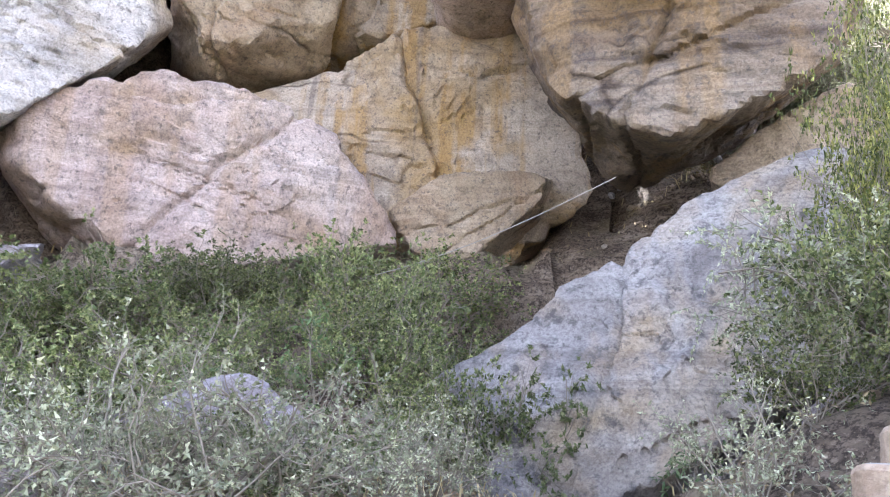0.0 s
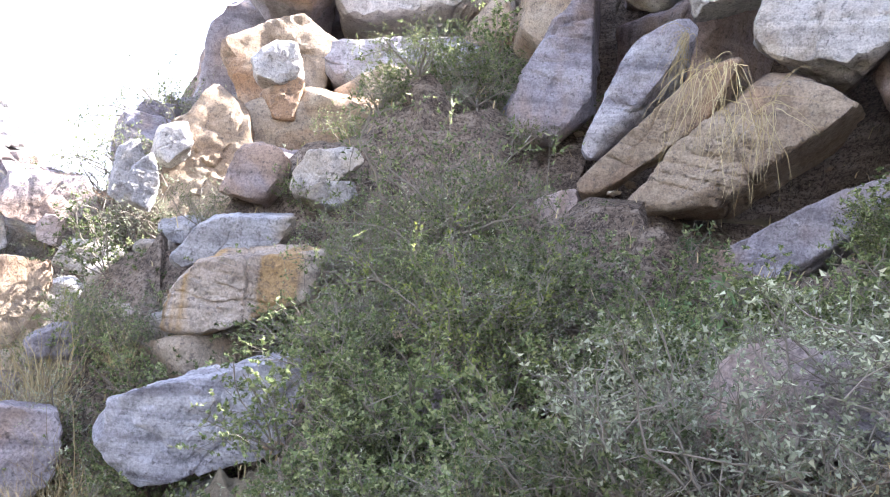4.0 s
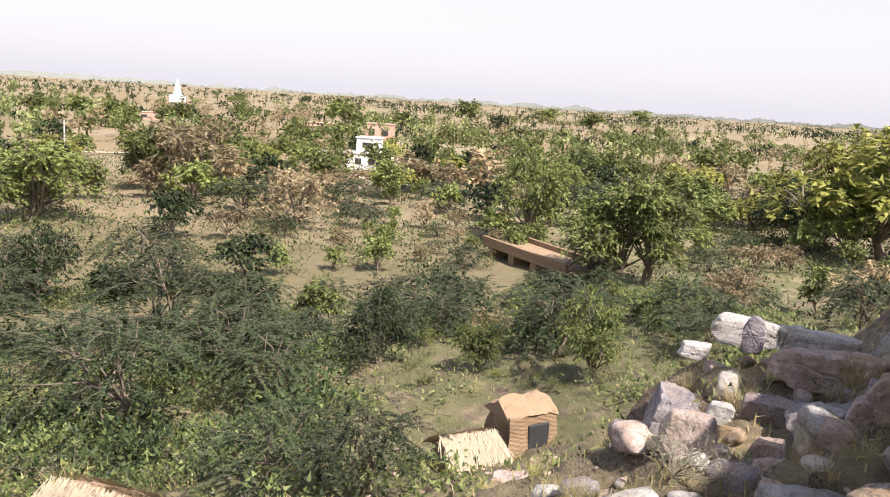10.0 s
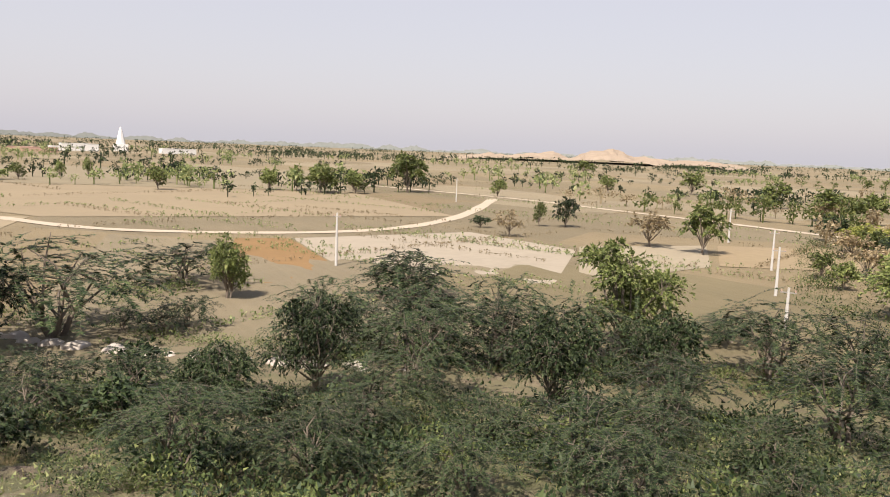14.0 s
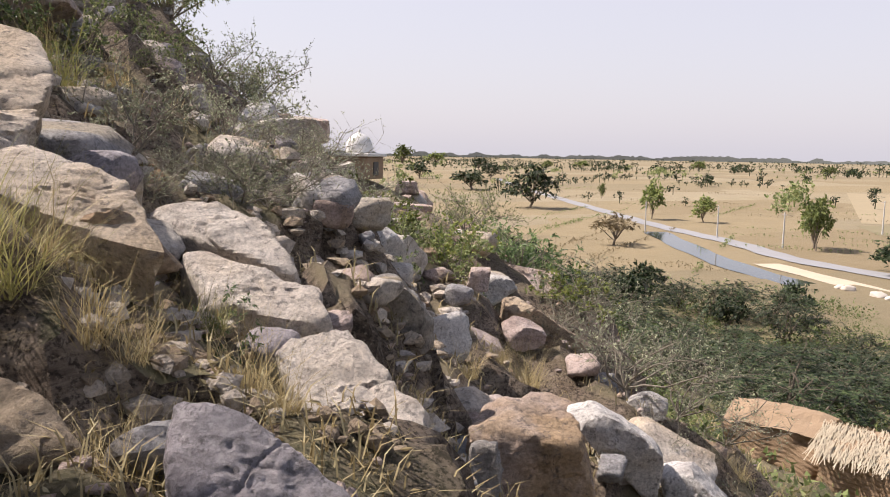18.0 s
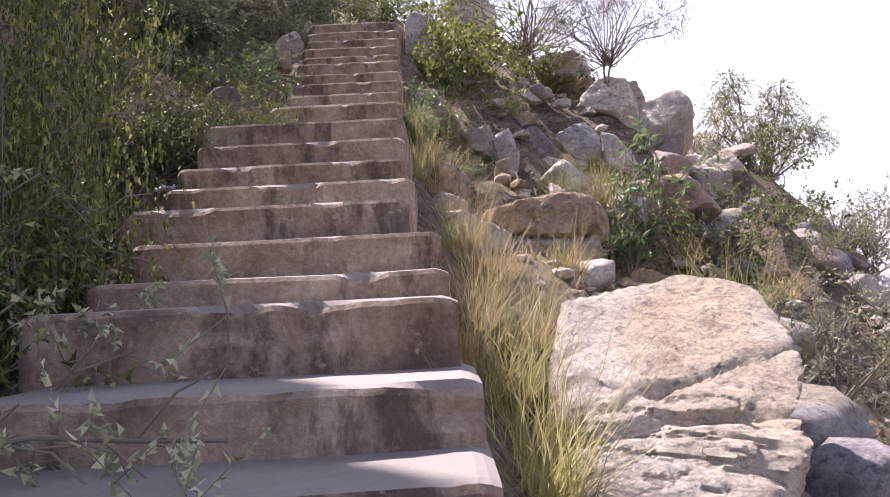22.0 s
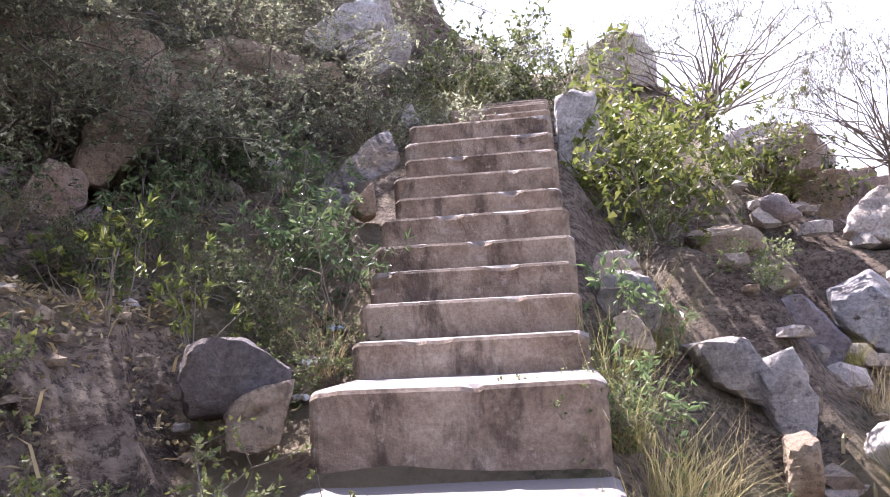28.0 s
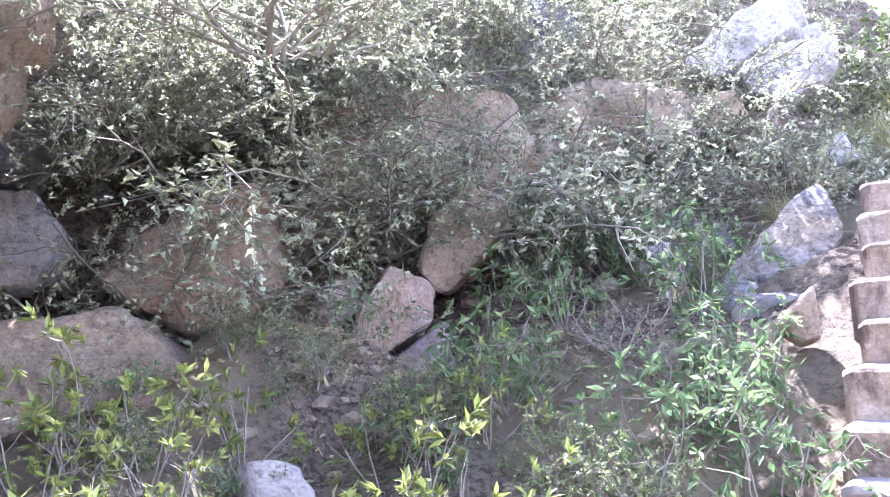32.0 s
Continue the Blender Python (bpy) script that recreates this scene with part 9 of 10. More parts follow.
plant("thorn_tree", 4.3, -19.5, None, 3.6, 40, 0.9)
plant("thorn_tree", 1.8, -18.2, None, 2.8, 140, 0.9)
plant("thorn_tree", -5.4, -36, None, 4.6, 10, 1.0)
thicket_zone(520, 190, 246, 26, 41, 3.0, 5.8, 5.2, ("thorn_tree",))
thicket_zone(560, 194, 250, 41, 66, 4.6, 7.6, 5.2, ("thorn_tree", "thorn_tree", "thorn_tree", "dark_tree"))
thicket_zone(240, 246, 264, 25, 56, 3.0, 5.0, 4.6, ("thorn_tree", "thorn_tree", "thorn_tree", "dark_tree"))
thicket_zone(520, 258, 304, 30, 56, 3.0, 5.4, 4.2, ("thorn_tree", "thorn_tree", "thorn_tree", "dark_tree"))
thicket_zone(320, 258, 304, 56, 72, 2.0, 3.6, 2.8, ("thorn_tree",))
thicket_zone(220, 296, 324, 36, 92, 3.0, 5.4, 4.8, ("thorn_tree", "thorn_tree", "thorn_tree", "dark_tree"))
thicket_zone(150, 150, 196, 28, 100, 2.0, 4.2, 3.8, ("thorn_tree", "tree", "thorn_tree", "tree", "brown_tree"), 0.9)
thicket_zone(170, 148, 215, 90, 200, 4.5, 8.0, 5.0, ("tree", "brown_tree", "yellow_tree", "tree", "dark_tree"), 1.1)
thicket_zone(260, 158, 204, 27, 64, 2.0, 4.2, 3.2, ("thorn_tree", "thorn_tree", "dark_tree"))
thicket_zone(160, 150, 200, 62, 150, 4.0, 8.0, 5.0, ("tree", "thorn_tree", "dark_tree", "tree", "brown_tree"))
# low green scrub between the thicket and the slope
for k in range(330):
    az, r = thicket.uniform(158, 312), 12 + 34 * thicket.random()
    x, y = EYE_X - r * math.sin(radians(az)), EYE_Y + r * math.cos(radians(az))
    if az < 182 and r < 30:
        continue
    plant(thicket.choice(("shrub", "shrub", "dense_shrub", "lime_shrub", "green_grass", "grass", "bare_bush", "grey_shrub")), x, y, None, thicket.uniform(0.4, 1.1), thicket.uniform(0, 360), 1.4)

# ---- the ground, then all that stands on it ----
build_ground()
for spec in BOULDERS:
    raise_boulder(*spec)
for spec in PLANTS:
    set_plant(*spec)


def stone_zone(seed, n, az0, az1, r0, r1, s0, s1, kinds):
    """Loose stones lying on a stretch of the slope."""
    rng = random.Random(seed)
    shapes = []
    for i in range(5):
        cuts = tuple((a + rng.uniform(-20, 20), rng.uniform(0.35, 0.55)) for a in range(0, 360, 60))
        v, f = rock_shape(rng.uniform(0.6, 0.9), cuts, seed * 7 + i, 3, 0.06)
        shapes.append((v, f))
    made = {}
    for _ in range(n):
        az, r = rng.uniform(az0, az1), math.exp(rng.uniform(math.log(r0), math.log(r1)))
        x, y = EYE_X - r * math.sin(radians(az)), EYE_Y + r * math.cos(radians(az))
        if -1.75 < x - right_edge(min(max(y, -1), 17)) < 0.1 and -1.2 < y < 18:
            continue
        i, kind = rng.randrange(5), rng.choice(kinds)
        if (i, kind) not in made:
            made[i, kind] = mesh("stone", *shapes[i], ROCKS[kind], True)
        s = rng.uniform(s0, s1) * (0.6 + 0.8 * rng.random() ** 3)
        ob = new("stone", made[i, kind])
        ob.matrix_world = pose(x, y, gz(x, y) + 0.12 * s, rng.uniform(-20, 20), rng.uniform(-20, 20), rng.uniform(0, 360)) @ Matrix.Diagonal((s, s * rng.uniform(0.8, 1.2), s * rng.uniform(0.6, 0.9), 1))
        tagged(ob, "loose weathered %s stone lying on the slope" % ("pale" if kind in ("pale", "warm") else "reddish grey" if kind in ("pink", "purple") else "brown"), "stone", "loose stones of the slope")


def cliff_blocks(seed, n, az0, az1, r0, r1, s0, s1, kinds):
    """Half-buried blocks that make up the cliff between the large boulders."""
    rng = random.Random(seed)
    made = {}
    for _ in range(n):
        az, r = rng.uniform(az0, az1), rng.uniform(r0, r1)
        x, y = EYE_X - r * math.sin(radians(az)), EYE_Y + r * math.cos(radians(az))
        z, s = gz(x, y), rng.uniform(s0, s1)
        if any(math.dist((x, y, z), b[0]) < 0.75 * max(o for _, o in b[3]) + 0.3 * s for b in BOULDERS):
            continue
        i, kind = rng.randrange(6), rng.choice(kinds)
        if (i, kind) not in made:
            cuts = tuple((a + rng.uniform(-22, 22), rng.uniform(0.32, 0.6)) for a in range(0, 360, 60))
            made[i, kind] = mesh("rock_block", *rock_shape(rng.uniform(0.7, 1.1), cuts, seed * 31 + i, 4), ROCKS[kind], True)
            made[i, kind].set_sharp_from_angle(angle=radians(32))
        ob = new("rock_block", made[i, kind])
        ob.matrix_world = pose(x, y, z + 0.05 * s, rng.uniform(-25, 25), rng.uniform(-25, 25), rng.uniform(0, 360)) @ Matrix.Diagonal((s, s * rng.uniform(0.8, 1.2), s * rng.uniform(0.6, 0.95), 1))
        tagged(ob, "weathered %s rock block jutting from the hillside" % ("pale" if kind == "pale" else "brown" if kind == "tan" else "pink and grey"), "rock", "rock blocks of the hillside")


cliff_blocks(11, 60, 40, 128, 11.5, 17, 0.8, 2.0, ("tan", "purple", "pink", "grey"))
cliff_blocks(16, 80, 118, 156, 6.5, 15, 0.35, 0.9, ("purple", "pink", "grey", "tan"))
cliff_blocks(12, 34, 120, 152, 11, 20, 0.6, 1.5, ("purple", "pink", "grey", "tan"))
cliff_blocks(13, 26, 334, 354, 12, 24, 0.5, 1.0, ("grey", "pale", "pink", "warm"))
cliff_blocks(14, 30, 300, 330, 9, 24, 0.4, 1.0, ("warm", "pink", "pale"))
stone_zone(1, 75, 300, 345, 5, 26, 0.35, 0.9, ("pale", "pink", "warm", "grey"))
stone_zone(2, 90, 325, 357, 4, 24, 0.2, 0.7, ("grey", "pale", "pink", "purple"))
stone_zone(3, 60, 150, 172, 7, 20, 0.3, 0.9, ("pink", "purple", "pale"))
stone_zone(4, 30, 280, 330, 2.2, 6, 0.12, 0.35, ("pink", "warm", "grey"))
stone_zone(5, 30, 30, 150, 4, 14, 0.12, 0.4, ("grey", "tan", "purple"))
stone_zone(6, 30, 312, 330, 24, 40, 0.5, 1.3, ("pale", "pink"))
stone_zone(7, 50, 8, 40, 7, 13, 0.08, 0.3, ("grey", "tan", "pale"))

# ---- loose cover of the slope ----


def scatter_blades(name, label, seed, n, az0, az1, r0, r1, h0, h1, mat):
    """Dry grass over a stretch of ground, as one piece of stuff."""
    rng = np.random.RandomState(seed)
    az, r = np.radians(rng.uniform(az0, az1, n)), np.exp(rng.uniform(math.log(r0), math.log(r1), n))
    x, y = EYE_X - r * np.sin(az), EYE_Y + r * np.cos(az)
    patch = fbm(np.stack([x, y, 0 * x], 1) * 0.9, seed, 3)
    edge = np.interp(y, (-1, 2, 3, 4.2, 6.2, 7.5, 9.2, 12.2, 17), (0.32, 0.16, 0.05, -0.05, -0.22, -0.32, -0.38, -0.49, -0.5))
    keep = (patch > -0.25) & ~((x < edge + 0.06) & (x > edge - 1.4) & (y > -1.3) & (y < 17))
    x, y, r = x[keep], y[keep], r[keep]
    z = ground_height(x, y) - 0.01
    n = len(x)
    h = rng.uniform(h0, h1, n)[:, None]
    a = rng.uniform(0, 2 * math.pi, n)
    lean = np.stack([np.cos(a), np.sin(a), 0 * a], 1) * h * rng.uniform(0.2, 1.3, n)[:, None]
    side = np.stack([-np.sin(a), np.cos(a), 0 * a], 1) * (0.0022 + 0.0007 * np.maximum(r, 2))[:, None]
    p = np.stack([x, y, z], 1)
    mid = p + lean * 0.35 + np.stack([0 * a, 0 * a, h[:, 0] * 0.62], 1)
    tip = p + lean + np.stack([0 * a, 0 * a, h[:, 0] * 0.8], 1)
    v = np.stack([p - side, p + side, mid + side * 0.8, mid - side * 0.8, tip], 1).reshape(-1, 3)
    f = [q for i in range(n) for q in ((5 * i, 5 * i + 1, 5 * i + 2, 5 * i + 3), (5 * i + 3, 5 * i + 2, 5 * i + 4))]
    return tagged(new(name, mesh(name, v, f, mat)), label, "grass", "", "stuff")


def scatter_pebbles(name, label, seed, n, az0, az1, r0, r1, s0, s1, mat):
    rng = np.random.RandomState(seed)
    d, f = ico(1)
    az, r = np.radians(rng.uniform(az0, az1, n)), np.exp(rng.uniform(math.log(r0), math.log(r1), n))
    x, y = EYE_X - r * np.sin(az), EYE_Y + r * np.cos(az)
    edge = np.interp(y, (-1, 2, 3, 4.2, 6.2, 7.5, 9.2, 12.2, 17), (0.32, 0.16, 0.05, -0.05, -0.22, -0.32, -0.38, -0.49, -0.5))
    keep = ~((x < edge + 0.06) & (x > edge - 1.4) & (y > -1.3) & (y < 17))
    x, y, r = x[keep], y[keep], r[keep]
    z = ground_height(x, y)
    v, faces = [], []
    for i in range(len(x)):
        s = rng.uniform(s0, s1) * (0.5 + r[i] * 0.09)
        k = rng.uniform(0.55, 1.25, (len(d), 1)) * d * s * rng.uniform(0.6, 1.2, 3) * (1, 1, 0.6)
        faces += [tuple(len(v) * len(d) + q for q in face) for face in f]
        v.append(k + (x[i], y[i], z[i] + 0.1 * s))
    return tagged(new(name, mesh(name, np.vstack(v), faces, mat)), label, "stones", "", "stuff")


scatter_blades("dry_grass", "dry straw-coloured grass on the stony slope", 3, 11000, 275, 357, 1.6, 26, 0.05, 0.22, STRAW)
scatter_blades("dry_grass", "thin dry grass between the rocks", 4, 8000, 145, 205, 2.5, 26, 0.06, 0.26, STRAW)
scatter_blades("green_grass_cover", "low green grass on the open slope", 5, 14000, 150, 300, 7, 45, 0.08, 0.3, GREENGRASS)
scatter_blades("dry_grass", "dry grass under the shrubs at the cliff", 6, 7000, 10, 145, 1.7, 13, 0.05, 0.2, STRAW)
scatter_pebbles("pebbles", "scattered small stones on the slope", 7, 1500, 285, 357, 1.7, 24, 0.012, 0.06, ROCKS["pink"])
scatter_pebbles("scree", "broken tan stones lying on the steep bank", 41, 900, 318, 357, 3.2, 15, 0.03, 0.12, ROCKS["warm"])
scatter_pebbles("scree", "brown rubble below the boulders", 42, 700, 312, 357, 3.0, 15, 0.03, 0.10, ROCKS["tan"])
scatter_pebbles("pebbles", "small broken stones on the lower slope", 8, 900, 148, 200, 3, 24, 0.015, 0.06, ROCKS["pink"])
scatter_pebbles("pebbles", "small dark stones below the cliff", 9, 700, 12, 140, 1.8, 12, 0.02, 0.08, ROCKS["tan"])



def scatter_leaves(name, label, seed, n, az0, az1, r0, r1, mat):
    """Dry fallen leaves and twigs on the soil, as one piece of stuff."""
    rng = np.random.RandomState(seed)
    az, r = np.radians(rng.uniform(az0, az1, n)), np.exp(rng.uniform(math.log(r0), math.log(r1), n))
    x, y = EYE_X - r * np.sin(az), EYE_Y + r * np.cos(az)
    edge = np.interp(y, (-1, 2, 3, 4.2, 6.2, 7.5, 9.2, 12.2, 17), (0.32, 0.16, 0.05, -0.05, -0.22, -0.32, -0.38, -0.49, -0.5))
    keep = ~((x < edge + 0.06) & (x > edge - 1.4) & (y > -1.3) & (y < 17))
    x, y = x[keep], y[keep]
    spots = np.stack([x, y, ground_height(x, y) + rng.uniform(0.005, 0.05, len(x))], 1)
    v, f = leaves(rng, spots, np.zeros((len(x), 3)) + (0, 0, 0.1), 0.036, 0.015, 0.0, 1.0)
    twist = rng.rand(len(x)) < 0.25
    v = v.reshape(-1, 4, 3)
    v[twist] = spots[twist][:, None] + (v[twist] - spots[twist][:, None]) * (1.7, 1.7, 0.8)
    return tagged(new(name, mesh(name, v.reshape(-1, 3), f, mat)), label, "leaf litter", "", "stuff")


scatter_leaves("leaf_litter", "dry brown leaves and twigs on the soil beside the steps", 31, 9000, 5, 60, 6, 15, LEAF_BROWN)
scatter_leaves("leaf_litter", "dead leaves and straw on the soil under the shaded cliff", 34, 9000, 12, 34, 8, 13, STRAW)
scatter_pebbles("pebbles", "small stones on the soil under the shaded cliff", 35, 700, 12, 36, 8, 13, 0.015, 0.05, ROCKS["tan"])
scatter_leaves("leaf_litter", "dry leaves and twigs under the cliff shrubs", 32, 5000, 20, 150, 2.5, 12, LEAF_BROWN)
scatter_leaves("leaf_litter", "dry twigs and leaves on the stony slope", 33, 6000, 290, 357, 2, 18, STRAW)



def scrub_carpet(name, label, seed, n, az0, az1, r0, r1, h0, h1, mat, per=26):
    """Low scrub too dense to count, as one piece of stuff."""
    rng = np.random.RandomState(seed)
    az, r = np.radians(rng.uniform(az0, az1, n)), np.sqrt(rng.uniform(r0**2, r1**2, n))
    x, y = EYE_X - r * np.sin(az), EYE_Y + r * np.cos(az)
    patch = fbm(np.stack([x, y, 0 * x], 1) * 0.16, seed, 3)
    keep = patch > -0.45
    keep &= np.array([canal_gap(a, b) > (4.0 if b < -15 else 6.5) for a, b in zip(x, y)])
    for hx, hy in ((-2.7, -24.6), (-0.9, -22.9), (24.0, 7.7), (24.2, 10.2), (24.1, 12.6), (7.4, -15.6)):
        keep &= np.hypot(x - hx, y - hy) > 3.4
    x, y = x[keep], y[keep]
    z = ground_height(x, y)
    n = len(x)
    h = rng.uniform(h0, h1, n) * (0.6 + 0.7 * (patch[keep] > 0.1))
    d = rng.normal(size=(n, per, 3))
    d /= np.linalg.norm(d, axis=2)[:, :, None]
    d[:, :, 2] = np.abs(d[:, :, 2])
    spots = np.stack([x, y, z], 1)[:, None] + d * (h[:, None, None] * (0.85, 0.85, 0.8)) * rng.uniform(0.45, 1.0, (n, per, 1))
    size = np.repeat(h, per)[:, None]
    way = d.reshape(-1, 3) + rng.normal(size=(n * per, 3)) * 0.7
    way /= np.linalg.norm(way, axis=1)[:, None]
    side = np.cross(way, rng.normal(size=(n * per, 3)) + (0, 0, 1.6))
    side /= np.linalg.norm(side, axis=1)[:, None] + 1e-9
    p = spots.reshape(-1, 3)
    ln, wd = size * rng.uniform(0.09, 0.2, (n * per, 1)), size * 0.045
    v = np.stack([p - side * wd, p + way * ln, p + side * wd], 1).reshape(-1, 3)
    f = [(3 * i, 3 * i + 1, 3 * i + 2) for i in range(n * per)]
    return tagged(new(name, mesh(name, v, f, mat)), label, "scrub", "", "stuff")


scrub_carpet("scrub_carpet", "bright green scrub covering the foot of the hill", 51, 4400, 156, 312, 17, 66, 0.5, 1.3, LEAF_SCRUB, 54)
scrub_carpet("scrub_carpet", "dull olive scrub and weeds between the trees", 52, 1500, 152, 312, 14, 66, 0.4, 1.0, LEAF_SHRUB, 46)
scrub_carpet("scrub_carpet", "yellow-green bushes in the fields by the village", 53, 5200, 148, 216, 45, 185, 0.8, 2.0, LEAF_SCRUB, 32)
scrub_carpet("scrub_carpet", "dark scrub along the village gardens", 54, 1100, 148, 214, 50, 185, 1.0, 2.4, LEAF_THORN, 36)

scrub_carpet("scrub_carpet", "mixed green scrub along the canal", 55, 1900, 258, 324, 58, 100, 0.7, 1.8, LEAF_SCRUB, 36)

# dark scrub spread under the thicket so its gaps look shadowed
scrub_carpet("scrub_carpet", "dark green scrub added as shade in the gaps between the thorn trees", 56, 1900, 188, 268, 23, 62, 0.7, 1.7, LEAF_THORN, 46)

# ---- plain: canal, roads, fields ----


def ribbon(name, label, category, line, width, mat, z, kind="structure"):
    """A strip along a line of points on the plain, smoothed."""
    pts = [Vector((*p, 0)) for p in line]
    fine = []
    for i in range(len(pts) - 1):
        a, b, c, d = pts[max(i - 1, 0)], pts[i], pts[i + 1], pts[min(i + 2, len(pts) - 1)]
        for k in range(8):
            t = k / 8
            fine.append(0.5 * ((2 * b) + (c - a) * t + (2 * a - 5 * b + 4 * c - d) * t * t + (3 * b - a - 3 * c + d) * t**3))
    fine.append(pts[-1])
    v, f = [], []
    for i, p in enumerate(fine):
        d = (fine[min(i + 1, len(fine) - 1)] - fine[max(i - 1, 0)]).normalized()
        s = Vector((-d.y, d.x, 0)) * width * 0.5 * (1 + 0.12 * math.sin(i * 1.7))
        v += [(*(p - s).xy, z), (*(p + s).xy, z)]
    f = [(2 * i, 2 * i + 2, 2 * i + 3, 2 * i + 1) for i in range(len(fine) - 1)]
    return tagged(new(name, mesh(name, v, f, mat)), label, category, "", kind), fine


canal, canal_line = ribbon("water", "dark still water of a narrow canal", "canal", CANAL, 5.5, WATER, -14.86)
ribbon("road", "grey asphalt road crossing the fields", "road", [(380, 414), (283, 287), (233, 217), (189, 155), (164, 119), (146, 88), (130, 66), (122, 40)], 5.0, ASPHALT, -14.88)
ribbon("road", "pale road between the fields", "road", [(330, -130), (236, -160), (184, -165), (150, -168), (122, -169), (91, -170), (56, -180), (10, -150), (-14, -112), (-20, -60)], 3.6, EARTHROAD, -14.87)
ribbon("track", "pale earth track across the stubble", "track", [(230, -150), (167, -98), (142, -60), (150, -20), (176, 0)], 3.4, EARTHROAD, -14.89)
ribbon("path", "bare earth bank beside the canal", "bank", [(x + 6, y - 3) for x, y in CANAL[1:8]], 4.5, EARTHROAD, -14.9)



def field(corners, tint, label):
    m = plain_material("field_soil", tuple(c * 0.68 for c in tint), tuple(c * 0.92 for c in tint), 0.09, 0.97, 1.4, 0.1, 0.02, None, (1, 0.35, 1))
    v = [(x, y, -14.92) for x, y in corners]
    tagged(new("field", mesh("field", v, [tuple(range(len(v)))], m)), label, "field", "", "structure")


field([(82, -19.4), (135, -35.7), (133, -44.7), (82.4, -38.4)], (0.31, 0.19, 0.085), "ploughed orange-brown field")
field([(84, -38.8), (133, -45.2), (137, -84), (108, -88), (80, -62)], (0.44, 0.38, 0.29), "pale bare field with wheel marks")
field([(80, -66), (112, -92), (108, -120), (86, -97)], (0.40, 0.34, 0.24), "pale stubble field")
field([(86, -99), (107, -122), (94, -149), (75, -118)], (0.36, 0.28, 0.17), "tan stubble field")
field([(144, 50), (191, 24), (215, 20), (188, 76)], (0.36, 0.29, 0.18), "straw-coloured stubble field")
field([(190, 78), (216, 21), (281, 28), (214, 94)], (0.25, 0.215, 0.13), "dull green fallow field")
field([(110, 38), (142, 46), (188, 20), (176, -6), (120, 8)], (0.38, 0.31, 0.20), "straw-coloured stubble field beside the canal")
field([(222, 96), (286, 27), (470, 40), (420, 190)], (0.38, 0.31, 0.20), "wide straw-coloured stubble field")
field([(176, -8), (217, 18), (300, 20), (260, -110), (170, -100)], (0.35, 0.28, 0.18), "brown stubble field")
field([(262, -112), (303, 20), (470, 20), (420, -160)], (0.31, 0.26, 0.17), "grey green fallow field")


def joined_trees(name, label, seed, places, mat, leaf=26, fine=1.0):
    """Far trees too small to part, as one piece of stuff: lumps of leaf sprays on short trunks."""
    rng = np.random.RandomState(seed)
    at = np.array(places)
    n = len(at)
    h = at[:, 2][:, None, None]
    w = h * rng.uniform(0.42, 0.75, (n, 1, 1))
    lumps = rng.normal(size=(n, 7, 3))
    lumps = lumps / np.linalg.norm(lumps, axis=2)[:, :, None] * rng.uniform(0.35, 0.75, (n, 7, 1))
    pick = lumps[np.arange(n)[:, None], rng.randint(0, 7, (n, leaf))]
    c = rng.normal(size=(n, leaf, 3))
    c = pick + c / np.linalg.norm(c, axis=2)[:, :, None] * rng.uniform(0.15, 0.42, (n, leaf, 1))
    p = np.concatenate([at[:, None, :1] + c[:, :, :1] * w, at[:, None, 1:2] + c[:, :, 1:2] * w, -15 + h * 0.52 + c[:, :, 2:] * h * 0.42], 2)
    u, q = rng.normal(size=(2, n, leaf, 3))
    u = u / np.linalg.norm(u, axis=2)[:, :, None] * h * 0.15 * fine
    q = q / np.linalg.norm(q, axis=2)[:, :, None] * h * 0.10 * fine
    v = np.stack([p - u, p + q, p + u, p - q], 2).reshape(-1, 3)
    t = at[:, 2] * 0.03
    x, y, low, top = at[:, 0], at[:, 1], np.full(n, -15.1), -15 + at[:, 2] * 0.6
    trunk = np.stack([np.stack(k, 1) for k in ((x - t, y, low), (x + t, y, low), (x + t, y, top), (x - t, y, top), (x, y - t, low), (x, y + t, low), (x, y + t, top), (x, y - t, top))], 1).reshape(-1, 3)
    v = np.vstack([v, trunk])
    f = np.arange(len(v)).reshape(-1, 4).tolist()
    return tagged(new(name, mesh(name, v.tolist(), f, mat)), label, "trees", "", "stuff")


def plain_places(seed, n, az0, az1, r0, r1, h0, h1, rows=0.5):
    rng = random.Random(seed)
    out = []
    while len(out) < n:
        az, r = rng.uniform(az0, az1), math.exp(rng.uniform(math.log(r0), math.log(r1)))
        x, y = -r * math.sin(radians(az)), r * math.cos(radians(az))
        if rng.random() < rows:
            turn, gap = radians(24 + 90 * rng.randrange(2)), rng.uniform(5, 14)
            for k in range(rng.randint(3, 12)):
                out.append((x + math.cos(turn) * gap * k, y + math.sin(turn) * gap * k + rng.uniform(-2, 2), rng.uniform(h0, h1) * rng.uniform(0.5, 1.1)))
        else:
            out.append((x, y, rng.uniform(h0, h1)))
    return out


joined_trees("far_trees", "scattered green trees across the distant plain", 1, plain_places(1, 1100, 145, 330, 280, 1500, 4, 9, 0.7), LEAF_THORN, 60, 0.6)
# paler leaf colour on these distant trees stands in for haze
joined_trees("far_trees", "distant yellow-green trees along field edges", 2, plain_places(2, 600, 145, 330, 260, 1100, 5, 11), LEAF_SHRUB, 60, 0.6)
joined_trees("far_trees", "woods along the hazy horizon", 3, plain_places(3, 7500, 142, 335, 800, 3800, 6, 12, 0.92), LEAF_THORN, 12, 0.9)
